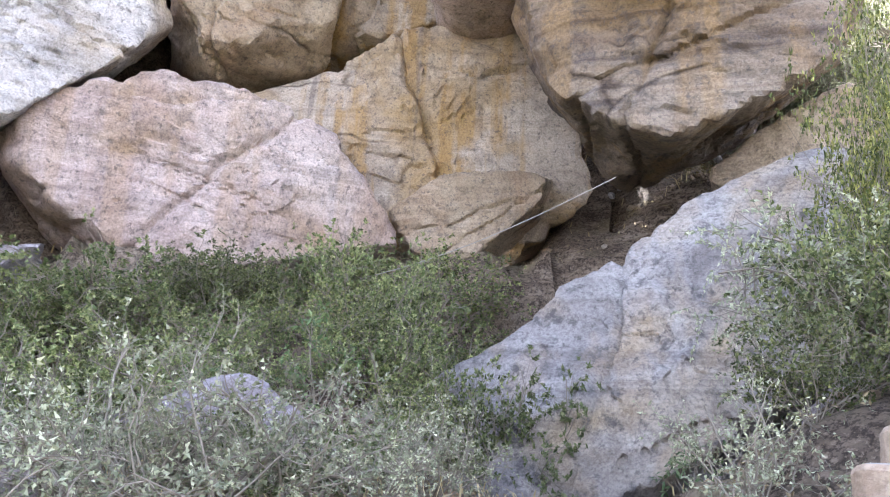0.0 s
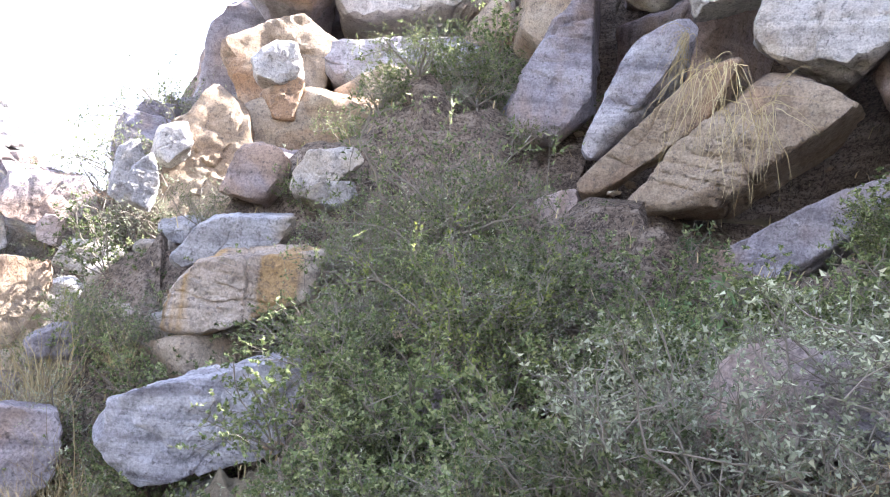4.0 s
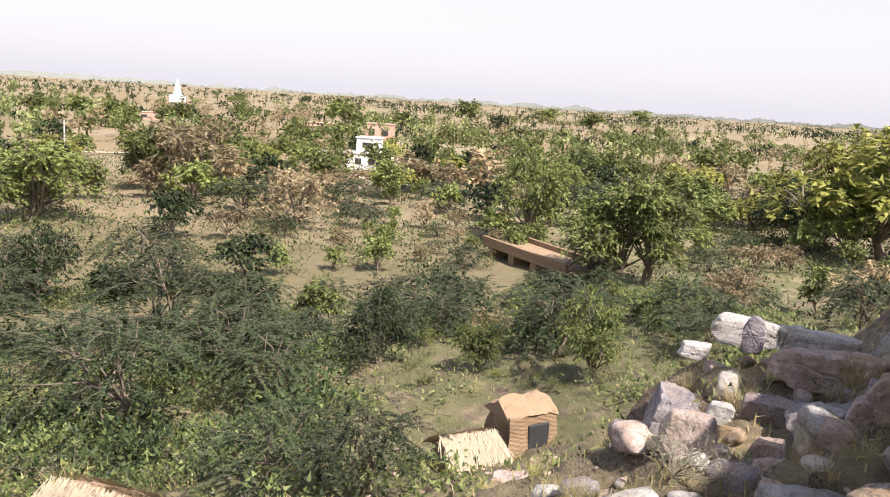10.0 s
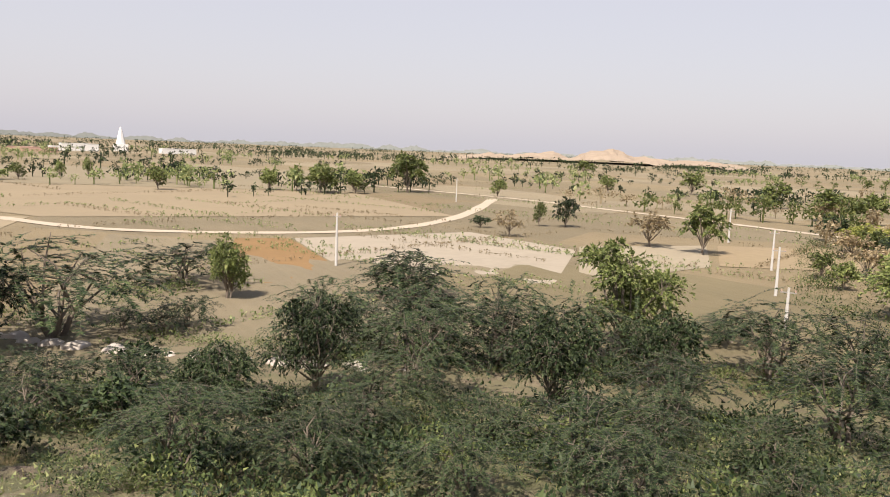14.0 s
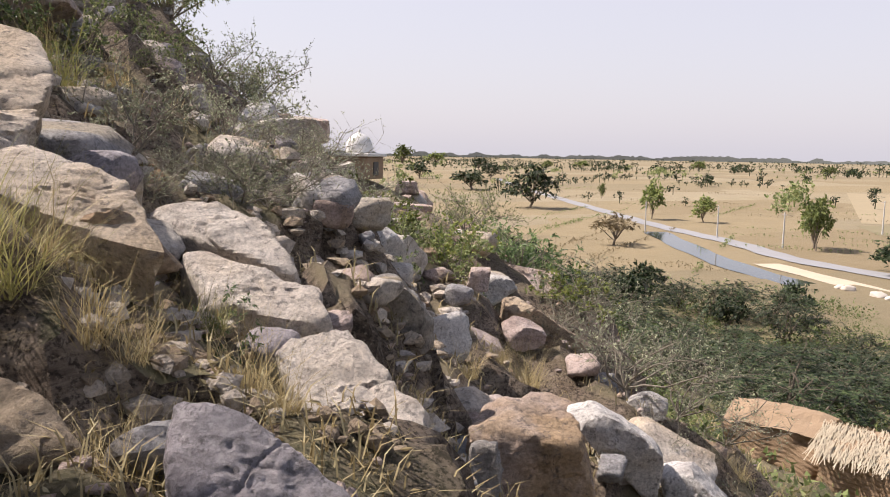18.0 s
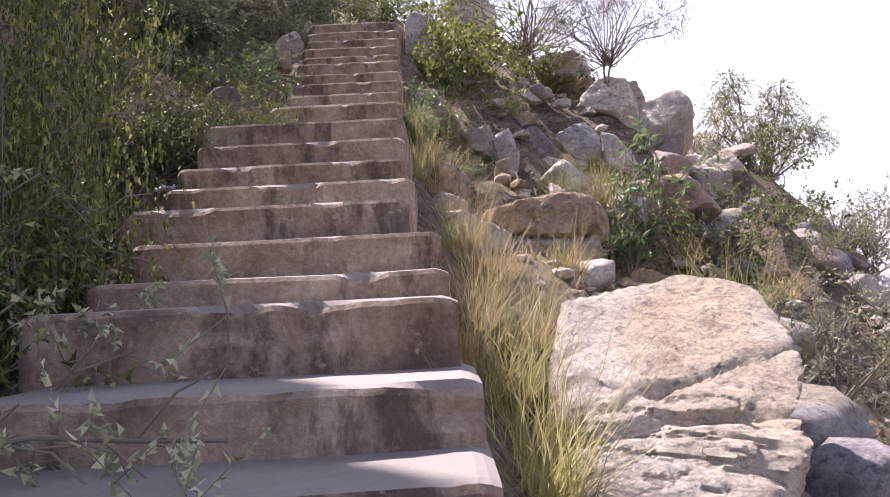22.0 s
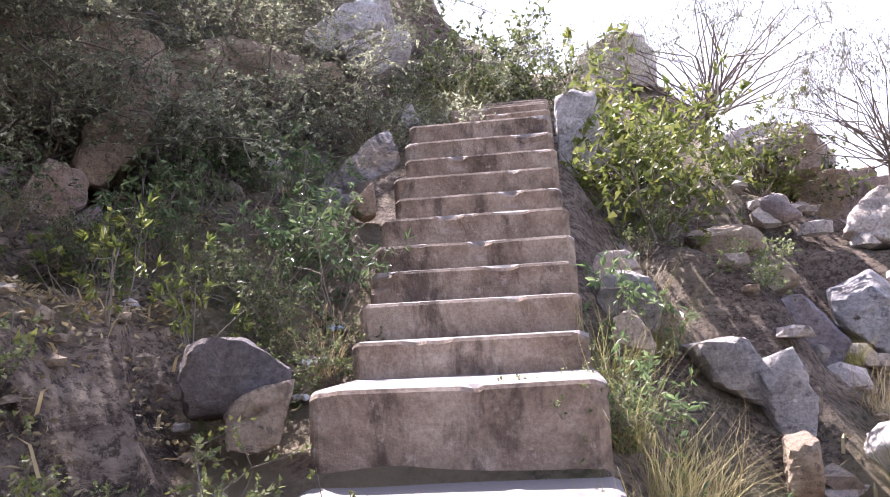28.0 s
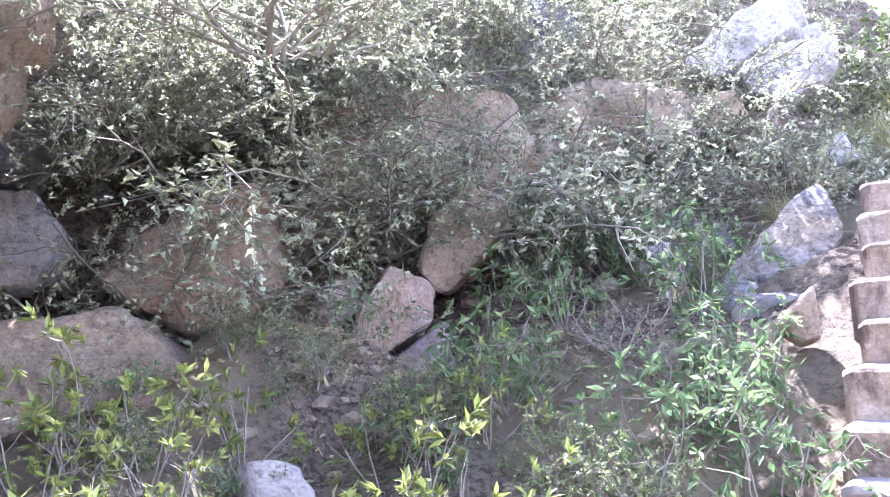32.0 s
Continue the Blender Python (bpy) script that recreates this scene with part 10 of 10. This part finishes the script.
joined_trees("far_trees", "trees round the village at the foot of the hill", 4, plain_places(4, 420, 146, 214, 190, 900, 5, 11, 0.3), LEAF_BROAD, 170, 0.42)
joined_trees("far_trees", "brown dry trees round the village", 5, plain_places(5, 150, 150, 215, 170, 500, 5, 10, 0.2), LEAF_BROWN, 150, 0.38)


def bund_places(seed, lines, az0, az1, r0, r1):
    """Points along the grassy banks between the fields."""
    rng = random.Random(seed)
    out = []
    for _ in range(lines):
        az, r = rng.uniform(az0, az1), math.exp(rng.uniform(math.log(r0), math.log(r1)))
        x, y = -r * math.sin(radians(az)), r * math.cos(radians(az))
        turn = radians(24 + 90 * (rng.random() < 0.4) + rng.uniform(-4, 4))
        step = 0.55 + r * 0.0025
        for k in range(int(rng.uniform(25, 110) / step)):
            px_, py_ = x + math.cos(turn) * step * k, y + math.sin(turn) * step * k
            if rng.random() < 0.85 and canal_gap(px_, py_) > 5:
                out.append((px_, py_ + rng.uniform(-0.4, 0.4), rng.uniform(0.5, 1.3)))
    return out


joined_trees("field_bank", "low weedy banks dividing the stubble fields", 16, bund_places(16, 70, 205, 326, 85, 420), LEAF_SHRUB, 9)
joined_trees("field_bank", "dry grass banks between the fields", 17, bund_places(17, 50, 205, 326, 85, 420), LEAF_BROWN, 9)

# far low hill on the plain


def far_hill():
    rng = np.random.RandomState(5)
    n, v, f = 60, [], []
    for i in range(n):
        for j in range(8):
            a = i / (n - 1)
            az = radians(219 + 22 * a)
            r = 1500 + 60 * j
            h = max(0, math.sin(math.pi * a)) ** 0.8 * (19 + 12 * float(fbm(np.array([[a * 14, j * 0.4, 0]]), 3, 4)[0])) * math.sin(math.pi * (j + 0.6) / 8.2) ** 0.7
            v.append((-r * math.sin(az), r * math.cos(az), -16 + h + rng.uniform(-1.2, 1.2)))
    f = [(i * 8 + j, (i + 1) * 8 + j, (i + 1) * 8 + j + 1, i * 8 + j + 1) for i in range(n - 1) for j in range(7)]
    m = plain_material("bare_hill", (0.26, 0.20, 0.14), (0.46, 0.37, 0.28), 0.03, 0.95, 0.12, 0.1)
    tagged(new("far_hill", mesh("far_hill", v, f, m)), "low bare tan hill far out on the plain", "hill", "", "structure")


far_hill()

# pale grey-green that paints haze over the farthest woods
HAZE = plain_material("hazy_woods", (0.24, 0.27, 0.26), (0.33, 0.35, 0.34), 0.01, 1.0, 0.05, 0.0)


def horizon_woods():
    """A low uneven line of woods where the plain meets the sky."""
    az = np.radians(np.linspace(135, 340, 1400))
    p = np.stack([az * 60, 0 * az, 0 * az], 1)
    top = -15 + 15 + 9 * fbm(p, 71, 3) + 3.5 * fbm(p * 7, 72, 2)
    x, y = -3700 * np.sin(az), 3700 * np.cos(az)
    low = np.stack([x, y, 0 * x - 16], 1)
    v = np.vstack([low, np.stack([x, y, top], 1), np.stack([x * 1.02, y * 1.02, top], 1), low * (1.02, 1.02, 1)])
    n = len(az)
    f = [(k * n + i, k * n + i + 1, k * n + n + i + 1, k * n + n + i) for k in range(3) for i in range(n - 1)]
    return tagged(new("backdrop", mesh("backdrop", v.tolist(), f, HAZE)), "low line of woods on the horizon, painted pale for haze", "backdrop", "", "structure")


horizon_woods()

# stones along the canal's far bank
bank = random.Random(3)
bank_shapes = [mesh("bank_stone", *rock_shape(0.8, tuple((a, bank.uniform(0.35, 0.55)) for a in range(0, 360, 60)), 300 + i, 3), STONEPALE, True) for i in range(4)]
for i, p in enumerate(canal_line):
    if not 12 < i < 58:
        continue
    d = (canal_line[i + 1] - canal_line[i - 1]).normalized()
    for k in range(2):
        s = bank.uniform(1.0, 2.2)
        q = p + d * bank.uniform(-2, 2) + Vector((d.y, -d.x, 0)) * bank.uniform(-4.6, -3.2) * (1 if i < 100 else -1)
        ob = new("bank_stone", bank_shapes[bank.randrange(4)])
        ob.matrix_world = pose(q.x, q.y, -14.75, bank.uniform(-15, 15), bank.uniform(-15, 15), bank.uniform(0, 360)) @ Matrix.Diagonal((s, s, s * 0.55, 1))
        tagged(ob, "pale stone block lining the canal bank", "stone", "stones of the canal bank")

# ---- huts, houses, poles ----


def mud_stack(place, turn, size, label, thatch=False, door=False):
    """A mud-plastered store with a pitched top: ribbed wall, plaster cap, at times a doorway and a straw cover."""
    w, d, h = size
    hut = tagged(new("mud_hut"), label, "hut", "mud huts on the slope")
    hut.matrix_world = pose(place[0], place[1], gz(place[0], place[1]) - 0.25, 0, 0, turn)
    rng = np.random.RandomState(int(w * 100))
    bm = bmesh.new()
    bmesh.ops.create_cube(bm, size=1, matrix=Matrix.LocRotScale((0, 0, (h * 0.78) / 2), None, (w, d, h * 0.78)))
    bmesh.ops.subdivide_edges(bm, edges=bm.edges[:], cuts=22, use_grid_fill=True)
    for v in bm.verts:
        c = v.co
        k = 0.012 * math.sin(c.z * 42 + 7 * math.sin(c.x * 2.1 + c.y * 1.7)) + 0.15 * float(value_noise(np.array([[c.x * 2, c.y * 2, c.z * 2]]), 7)[0])
        taper = 1 - 0.10 * c.z / h
        c.x, c.y = c.x * taper * (1 + k), c.y * taper * (1 + k)
    wall = part("wall", bm, MUD, hut, "ribbed brown mud wall")
    # pitched cap of cracked plaster
    n, v, f = 14, [], []
    for i in range(n + 1):
        for j in range(9):
            a, b = i / n - 0.5, j / 8 - 0.5
            top = h * 0.78 + h * 0.24 * (1 - abs(b) * 2) ** 0.8
            v.append((a * w * 1.0, b * d * 1.0, top + 0.09 * float(fbm(np.array([[a * 7, b * 7, w]]), 2, 3)[0]) - 0.12 * abs(a) ** 3 * 8))
    f = [(i * 9 + j, (i + 1) * 9 + j, (i + 1) * 9 + j + 1, i * 9 + j + 1) for i in range(n) for j in range(8)]
    ends = [tuple(range(0, 9))[::-1], tuple(n * 9 + j for j in range(9))]
    part("roof", mesh("roof", v, f + ends, MUDTOP), MUDTOP, hut, "pitched cracked plaster top")
    if door:
        # no opening is cut: a near-black panel paints the unlit inside
        part("doorway", box_mesh("doorway", (w * 0.42, 0.12, h * 0.62), NEAR_BLACK, (w * 0.1, -d * 0.5 + 0.02, h * 0.31), 0.03), NEAR_BLACK, hut, "near-black panel standing for the open doorway's dark inside")
    if thatch:
        sv, sf = [], []
        for k in range(1500):
            a, s = rng.uniform(-0.56, 0.56) * w, rng.choice((-1, 1))
            z0 = h * 1.04 - rng.uniform(0, 0.25) * h
            y0 = s * (h * 1.04 - z0) * 1.2 * d * 0.5 / (0.3 * h)
            ln = rng.uniform(0.3, 0.75)
            p, q = np.array((a, y0, z0 + rng.uniform(0.02, 0.1))), np.array((a + rng.uniform(-0.22, 0.22), y0 + s * ln * 0.75, z0 - ln * 0.55))
            side = np.array((rng.uniform(0.006, 0.016), 0, 0))
            b = len(sv)
            sv += [tuple(p - side), tuple(p + side), tuple(q + side), tuple(q - side)]
            sf.append((b, b + 1, b + 2, b + 3))
        part("thatch", mesh("thatch", sv, sf, THATCH), THATCH, hut, "shaggy grey straw thatch")
    return hut


mud_stack((-2.7, -24.6), 212, (2.0, 1.5, 2.1), "square mud store with a near-black panel standing for the open doorway's dark inside", door=True)
mud_stack((-0.9, -22.9), 208, (1.8, 1.5, 1.4), "low mud hut under shaggy straw thatch", thatch=True)
mud_stack((24.0, 7.7), 118, (2.0, 2.0, 2.5), "mud-plastered dung store with carved patterns")
mud_stack((24.2, 10.2), 100, (2.0, 2.0, 2.2), "thatched dung store sagging at one end", thatch=True)
mud_stack((24.1, 12.6), 100, (3.2, 2.0, 2.3), "long ribbed mud store with a plaster top")
mud_stack((7.4, -15.6), 160, (2.2, 1.8, 1.6), "straw-covered mud store among thorn trees", thatch=True)


def house(place, turn, blocks, mat, label, name="house"):
    """blocks: (x, y, z, width, depth, height, windows along the front)."""
    h = tagged(new(name), label, "house", "houses of the village")
    h.matrix_world = pose(place[0], place[1], -15.05, 0, 0, turn)
    for bx, by, bz, w, d, t, n in blocks:
        part("wall", box_mesh("wall", (w, d, t), mat, (bx, by, bz + t / 2)), mat, h)
        part("roof", box_mesh("roof", (w + 0.5, d + 0.5, 0.25), mat, (bx, by, bz + t + 0.12), 0.04), mat, h)
        for k in range(n):
            wx = bx + (k + 0.5 - n / 2) * w / max(n, 1)
            win = part("window", box_mesh("window", (w / n * 0.55, 0.14, t * 0.45), mat, (wx, by - d / 2 - 0.03, bz + t * 0.52), 0.02), mat, h)
            part("pane", box_mesh("pane", (w / n * 0.45, 0.06, t * 0.38), NEAR_BLACK, (wx, by - d / 2 - 0.12, bz + t * 0.52)), NEAR_BLACK, win, "dark pane")
    return h


house((21, -179), 174, [(0, 0, 0, 9, 7, 3.4, 3), (-7.5, 0, 0, 7, 6, 3.0, 2), (1.5, 1, 3.6, 5, 5, 3.2, 1), (8, 1, 0, 6, 5, 2.4, 2)], WHITEWASH, "white two-storey village house with dark verandas")
house((49, -266), 170, [(0, 0, 0, 9, 6, 5, 2)], PINKWALL, "pinkish brick house among trees")
house((28, -292), 175, [(0, 0, 0, 10, 6, 6, 2)], PINKWALL, "tall brick house behind the trees")
house((54, -317), 168, [(0, 0, 0, 11, 7, 4, 3)], PINKWALL, "pale brick farm house")
house((330, 106.7), 70, [(0, 0, 0, 4, 4, 3.6, 1)], WHITEWASH, "small white pump house in the stubble", "pump_house")
house((866, -75), 95, [(0, 0, 0, 34, 12, 7, 6), (20, 0, 0, 14, 10, 4, 3)], WHITEWASH, "long white building at the village edge")
house((768, -30), 92, [(0, 0, 0, 40, 10, 4, 6)], PINKWALL, "low pink building at the village edge")
house((860, -168), 100, [(0, 0, 0, 36, 10, 5, 5)], WHITEWASH, "low white building far on the plain")
house((141, -336), 205, [(0, 0, 0, 34, 6, 3, 6)], PINKWALL, "long low shed among trees", "shed")


def spire(place, height, width, label):
    ob = tagged(new("temple"), label, "temple", "white temples of the plain")
    ob.matrix_world = pose(place[0], place[1], -15.05)
    part("base", box_mesh("base", (width * 1.5, width * 1.5, height * 0.3), WHITEWASH, (0, 0, height * 0.15), 0.1), WHITEWASH, ob)
    v, f = [], []
    for i in range(9):
        t = i / 8
        r = width * 0.5 * (1 - t) ** 0.75 + 0.03 * width
        for k in range(8):
            v.append((r * math.cos(k * math.pi / 4), r * math.sin(k * math.pi / 4), height * (0.3 + 0.7 * t)))
    f = [(i * 8 + k, i * 8 + (k + 1) % 8, i * 8 + 8 + (k + 1) % 8, i * 8 + 8 + k) for i in range(8) for k in range(8)]
    part("spire", mesh("spire", v, f + [tuple(64 + k for k in range(8))], WHITEWASH), WHITEWASH, ob, "tapering white spire")


spire((232, -664), 19, 7, "white temple spire rising above the trees")
spire((915, -120), 26, 9, "white village temple with a tall spire")


def shrine(x, y):
    z = gz(x, y) - 0.1
    ob = tagged(new("shrine"), "small whitewashed domed shrine on the hillside", "shrine")
    ob.matrix_world = pose(x, y, z, 0, 0, 30)
    part("plinth", box_mesh("plinth", (1.5, 1.5, 0.9), MUDTOP, (0, 0, 0.45), 0.04), MUDTOP, ob, "brown plastered plinth")
    part("ledge", box_mesh("ledge", (1.7, 1.7, 0.14), WHITEWASH, (0, 0, 0.97), 0.03), WHITEWASH, ob)
    prof = [(0.52, 1.04), (0.56, 1.2), (0.54, 1.4), (0.44, 1.62), (0.27, 1.78), (0.1, 1.86), (0.05, 1.95), (0.01, 2.0)]
    v = [(r * math.cos(k * math.pi / 10), r * math.sin(k * math.pi / 10), h) for r, h in prof for k in range(20)]
    f = [(i * 20 + k, i * 20 + (k + 1) % 20, i * 20 + 20 + (k + 1) % 20, i * 20 + 20 + k) for i in range(len(prof) - 1) for k in range(20)]
    part("dome", mesh("dome", v, f, WHITEWASH, True), WHITEWASH, ob, "flaking white dome")
    # the niche is a near-black panel, its shade painted on the plinth
    part("niche", box_mesh("niche", (0.5, 0.08, 0.6), NEAR_BLACK, (0, -0.74, 0.42), 0.05), NEAR_BLACK, ob, "near-black panel standing for a niche's dark inside")


shrine(18.0, 28.1)


def pole(x, y, h, turn=0):
    ob = tagged(new("electric_pole"), "slender pale concrete electricity pole in the fields", "pole", "electricity poles")
    ob.matrix_world = pose(x, y, -15.1, 0, 0, turn)
    bm = bmesh.new()
    bmesh.ops.create_cone(bm, segments=8, radius1=0.2, radius2=0.12, depth=h, cap_ends=True, matrix=Matrix.Translation((0, 0, h / 2)))
    part("shaft", bm, CONCRETE, ob)
    part("crossarm", box_mesh("crossarm", (1.5, 0.1, 0.1), CABLE, (0, 0, h - 0.5)), CABLE, ob, "dark metal crossarm")
    for dx in (-0.65, 0, 0.65):
        bm = bmesh.new()
        bmesh.ops.create_cone(bm, segments=6, radius1=0.08, radius2=0.05, depth=0.25, cap_ends=True, matrix=Matrix.Translation((dx, 0, h - 0.32)))
        part("insulator", bm, PINKWALL, ob)


for x, y, h, a in [(80.7, -104.4, 6.4, 30), (64.3, -84.4, 6.4, 30), (111.7, -130.5, 7, 30), (219, -128.6, 7.5, 20), (193.9, 79.1, 8, 60), (146, 77.5, 7, 60), (151.1, 113.5, 7, 60), (151.6, 95.2, 7, 60), (84.2, -170.7, 7, 30), (50.5, -68.2, 4.5, 30), (101.3, -40.7, 7.5, 20), (48.4, -126.1, 7, 30)]:
    pole(x, y, h, a)

# stone bridge wall over the canal


def bridge(x, y, turn):
    ob = tagged(new("bridge"), "low stone road bridge with dark arches", "bridge")
    ob.matrix_world = pose(x, y, -15.1, 0, 0, turn)
    part("deck", box_mesh("deck", (15, 4.6, 0.5), MUDTOP, (0, 0, 1.9), 0.05), MUDTOP, ob)
    for s in (-1, 1):
        part("parapet", box_mesh("parapet", (15, 0.35, 0.55), MUD, (0, s * 2.2, 2.4), 0.04), MUD, ob)
    for k in range(4):
        part("pier", box_mesh("pier", (1.1, 4.3, 1.75), MUD, (-6 + 4 * k, 0, 0.82), 0.05), MUD, ob)


bridge(-9.0, -77, 118)

# tractor and trailer on the stubble


def tractor(x, y, turn):
    ob = tagged(new("tractor"), "dark red tractor with a cart in the stubble field", "tractor")
    ob.matrix_world = pose(x, y, -15.0, 0, 0, turn)
    part("hood", box_mesh("hood", (2.0, 0.9, 0.9), PLASTIC_RED, (0.9, 0, 1.2), 0.12, 2), PLASTIC_RED, ob)
    part("canopy", box_mesh("canopy", (1.5, 1.5, 0.12), CABLE, (-0.8, 0, 2.3), 0.04), CABLE, ob)
    for px in (-1.4, -0.2):
        for py in (-0.6, 0.6):
            part("post", box_mesh("post", (0.08, 0.08, 1.3), CABLE, (px, py, 1.65)), CABLE, ob)
    part("cart", box_mesh("cart", (3.2, 1.9, 0.9), NEAR_BLACK, (-4, 0, 1.2), 0.06), NEAR_BLACK, ob)
    for px, r in ((1.5, 0.45), (-0.8, 0.8), (-4.2, 0.5)):
        for py in (-0.85, 0.85):
            bm = bmesh.new()
            bmesh.ops.create_cone(bm, segments=18, radius1=r, radius2=r, depth=0.35, cap_ends=True, matrix=Matrix.LocRotScale((px, py, r), Euler((radians(90), 0, 0)), None))
            bmesh.ops.bevel(bm, geom=bm.edges[:], offset=0.05, segments=1, affect="EDGES")
            part("wheel", bm, NEAR_BLACK, ob)


tractor(292, 60, 80)

# ---- small things ----


def litter(name, label, x, y, z, size, mat, seed, lift=0.0):
    """A crumpled scrap of paper or plastic."""
    rng = np.random.RandomState(seed)
    n, v = 7, []
    for i in range(n):
        for j in range(n):
            v.append(((i / 6 - 0.5) * size, (j / 6 - 0.5) * size * 0.7, rng.uniform(0, 0.22) * size))
    f = [(i * n + j, i * n + n + j, i * n + n + j + 1, i * n + j + 1) for i in range(n - 1) for j in range(n - 1)]
    low = [(a, b, c - 0.006) for a, b, c in v]
    f += [tuple(q + n * n for q in face[::-1]) for face in f]
    ob = new(name, mesh(name, v + low, f, mat))
    ob.matrix_world = pose(x, y, (gz(x, y) if z is None else z) + 0.01 + lift, rng.uniform(-12, 12), rng.uniform(-12, 12), rng.uniform(0, 360))
    tagged(ob, label, "litter", "litter beside the steps")


for k, (x, y, s, m, w) in enumerate([(0.45, 3.2, 0.10, PLASTIC_WHITE, "white paper scrap"), (0.30, 3.6, 0.06, PLASTIC_WHITE, "small white paper scrap"), (0.36, 5.0, 0.08, PLASTIC_BLUE, "pale blue plastic wrapper"), (0.28, 2.8, 0.14, PLASTIC_RED, "faded red cloth scrap"), (0.42, 5.36, 0.12, PLASTIC_WHITE, "crumpled white plastic bag"), (-1.75, 7.06, 0.14, PLASTIC_WHITE, "crumpled white wrapper"), (-1.68, 6.23, 0.14, PLASTIC_BLUE, "blue plastic wrapper"), (-1.72, 6.6, 0.1, PLASTIC_WHITE, "torn white plastic scrap"), (-1.85, 10.2, 0.16, PLASTIC_WHITE, "white plastic bag"), (-1.75, 10.4, 0.13, PLASTIC_BLUE, "pale blue wrapper"), (-1.8, 9.9, 0.12, PLASTIC_WHITE, "crumpled paper scrap"), (-0.25, 9.97, 0.1, PLASTIC_WHITE, "small white plastic scrap"), (-5.6, -0.4, 0.15, PLASTIC_BLUE, "blue plastic scrap")]):
    litter("litter", w + " lying on the ground", x, y, None, s, m, 40 + k, 0.02)
litter("green_bag", "bright green plastic bag caught on a shrub", 1.71, 9.64, gz(1.71, 9.64), 0.2, PLASTIC_GREEN, 60, 0.3)

# broken bricks and stones in the damaged step
rubble = random.Random(6)
for k in range(34):
    x = rubble.uniform(left_edge(8.85) + 0.05, right_edge(8.85) - 0.04)
    s = rubble.uniform(0.05, 0.125)
    ob = new("broken_brick", box_mesh("broken_brick", (s * 1.5, s * rubble.uniform(0.7, 1.0), s * rubble.uniform(0.45, 0.8)), rubble.choice((BRICKY, BRICKY, MUDTOP, ROCKS["tan"])), (0, 0, 0), 0.012))
    ob.matrix_world = pose(x, rubble.uniform(8.66, 8.84), 3.97 + s * rubble.uniform(0.3, 0.75), rubble.uniform(-35, 35), rubble.uniform(-30, 30), rubble.uniform(0, 360))
    tagged(ob, "broken brick and stone lump from the damaged step", "brick", "rubble of the broken step")

# wire strung in front of the cliff
wire = bpy.data.curves.new("wire", "CURVE")
wire.dimensions = "3D"
wire.bevel_depth, wire.bevel_resolution = 0.004, 2
run = wire.splines.new("POLY")
run.points.add(24)
for i in range(25):
    t = i / 24
    a, b = Vector((-6.24, 3.69, 2.99)), Vector((-3.84, 4.94, 3.83))
    p = a.lerp(b, t)
    run.points[i].co = (p.x, p.y, p.z - 0.12 * math.sin(math.pi * t), 1)
wire.materials.append(CABLE)
tagged(new("wire", wire), "thin grey wire stretched across the cliff", "wire")
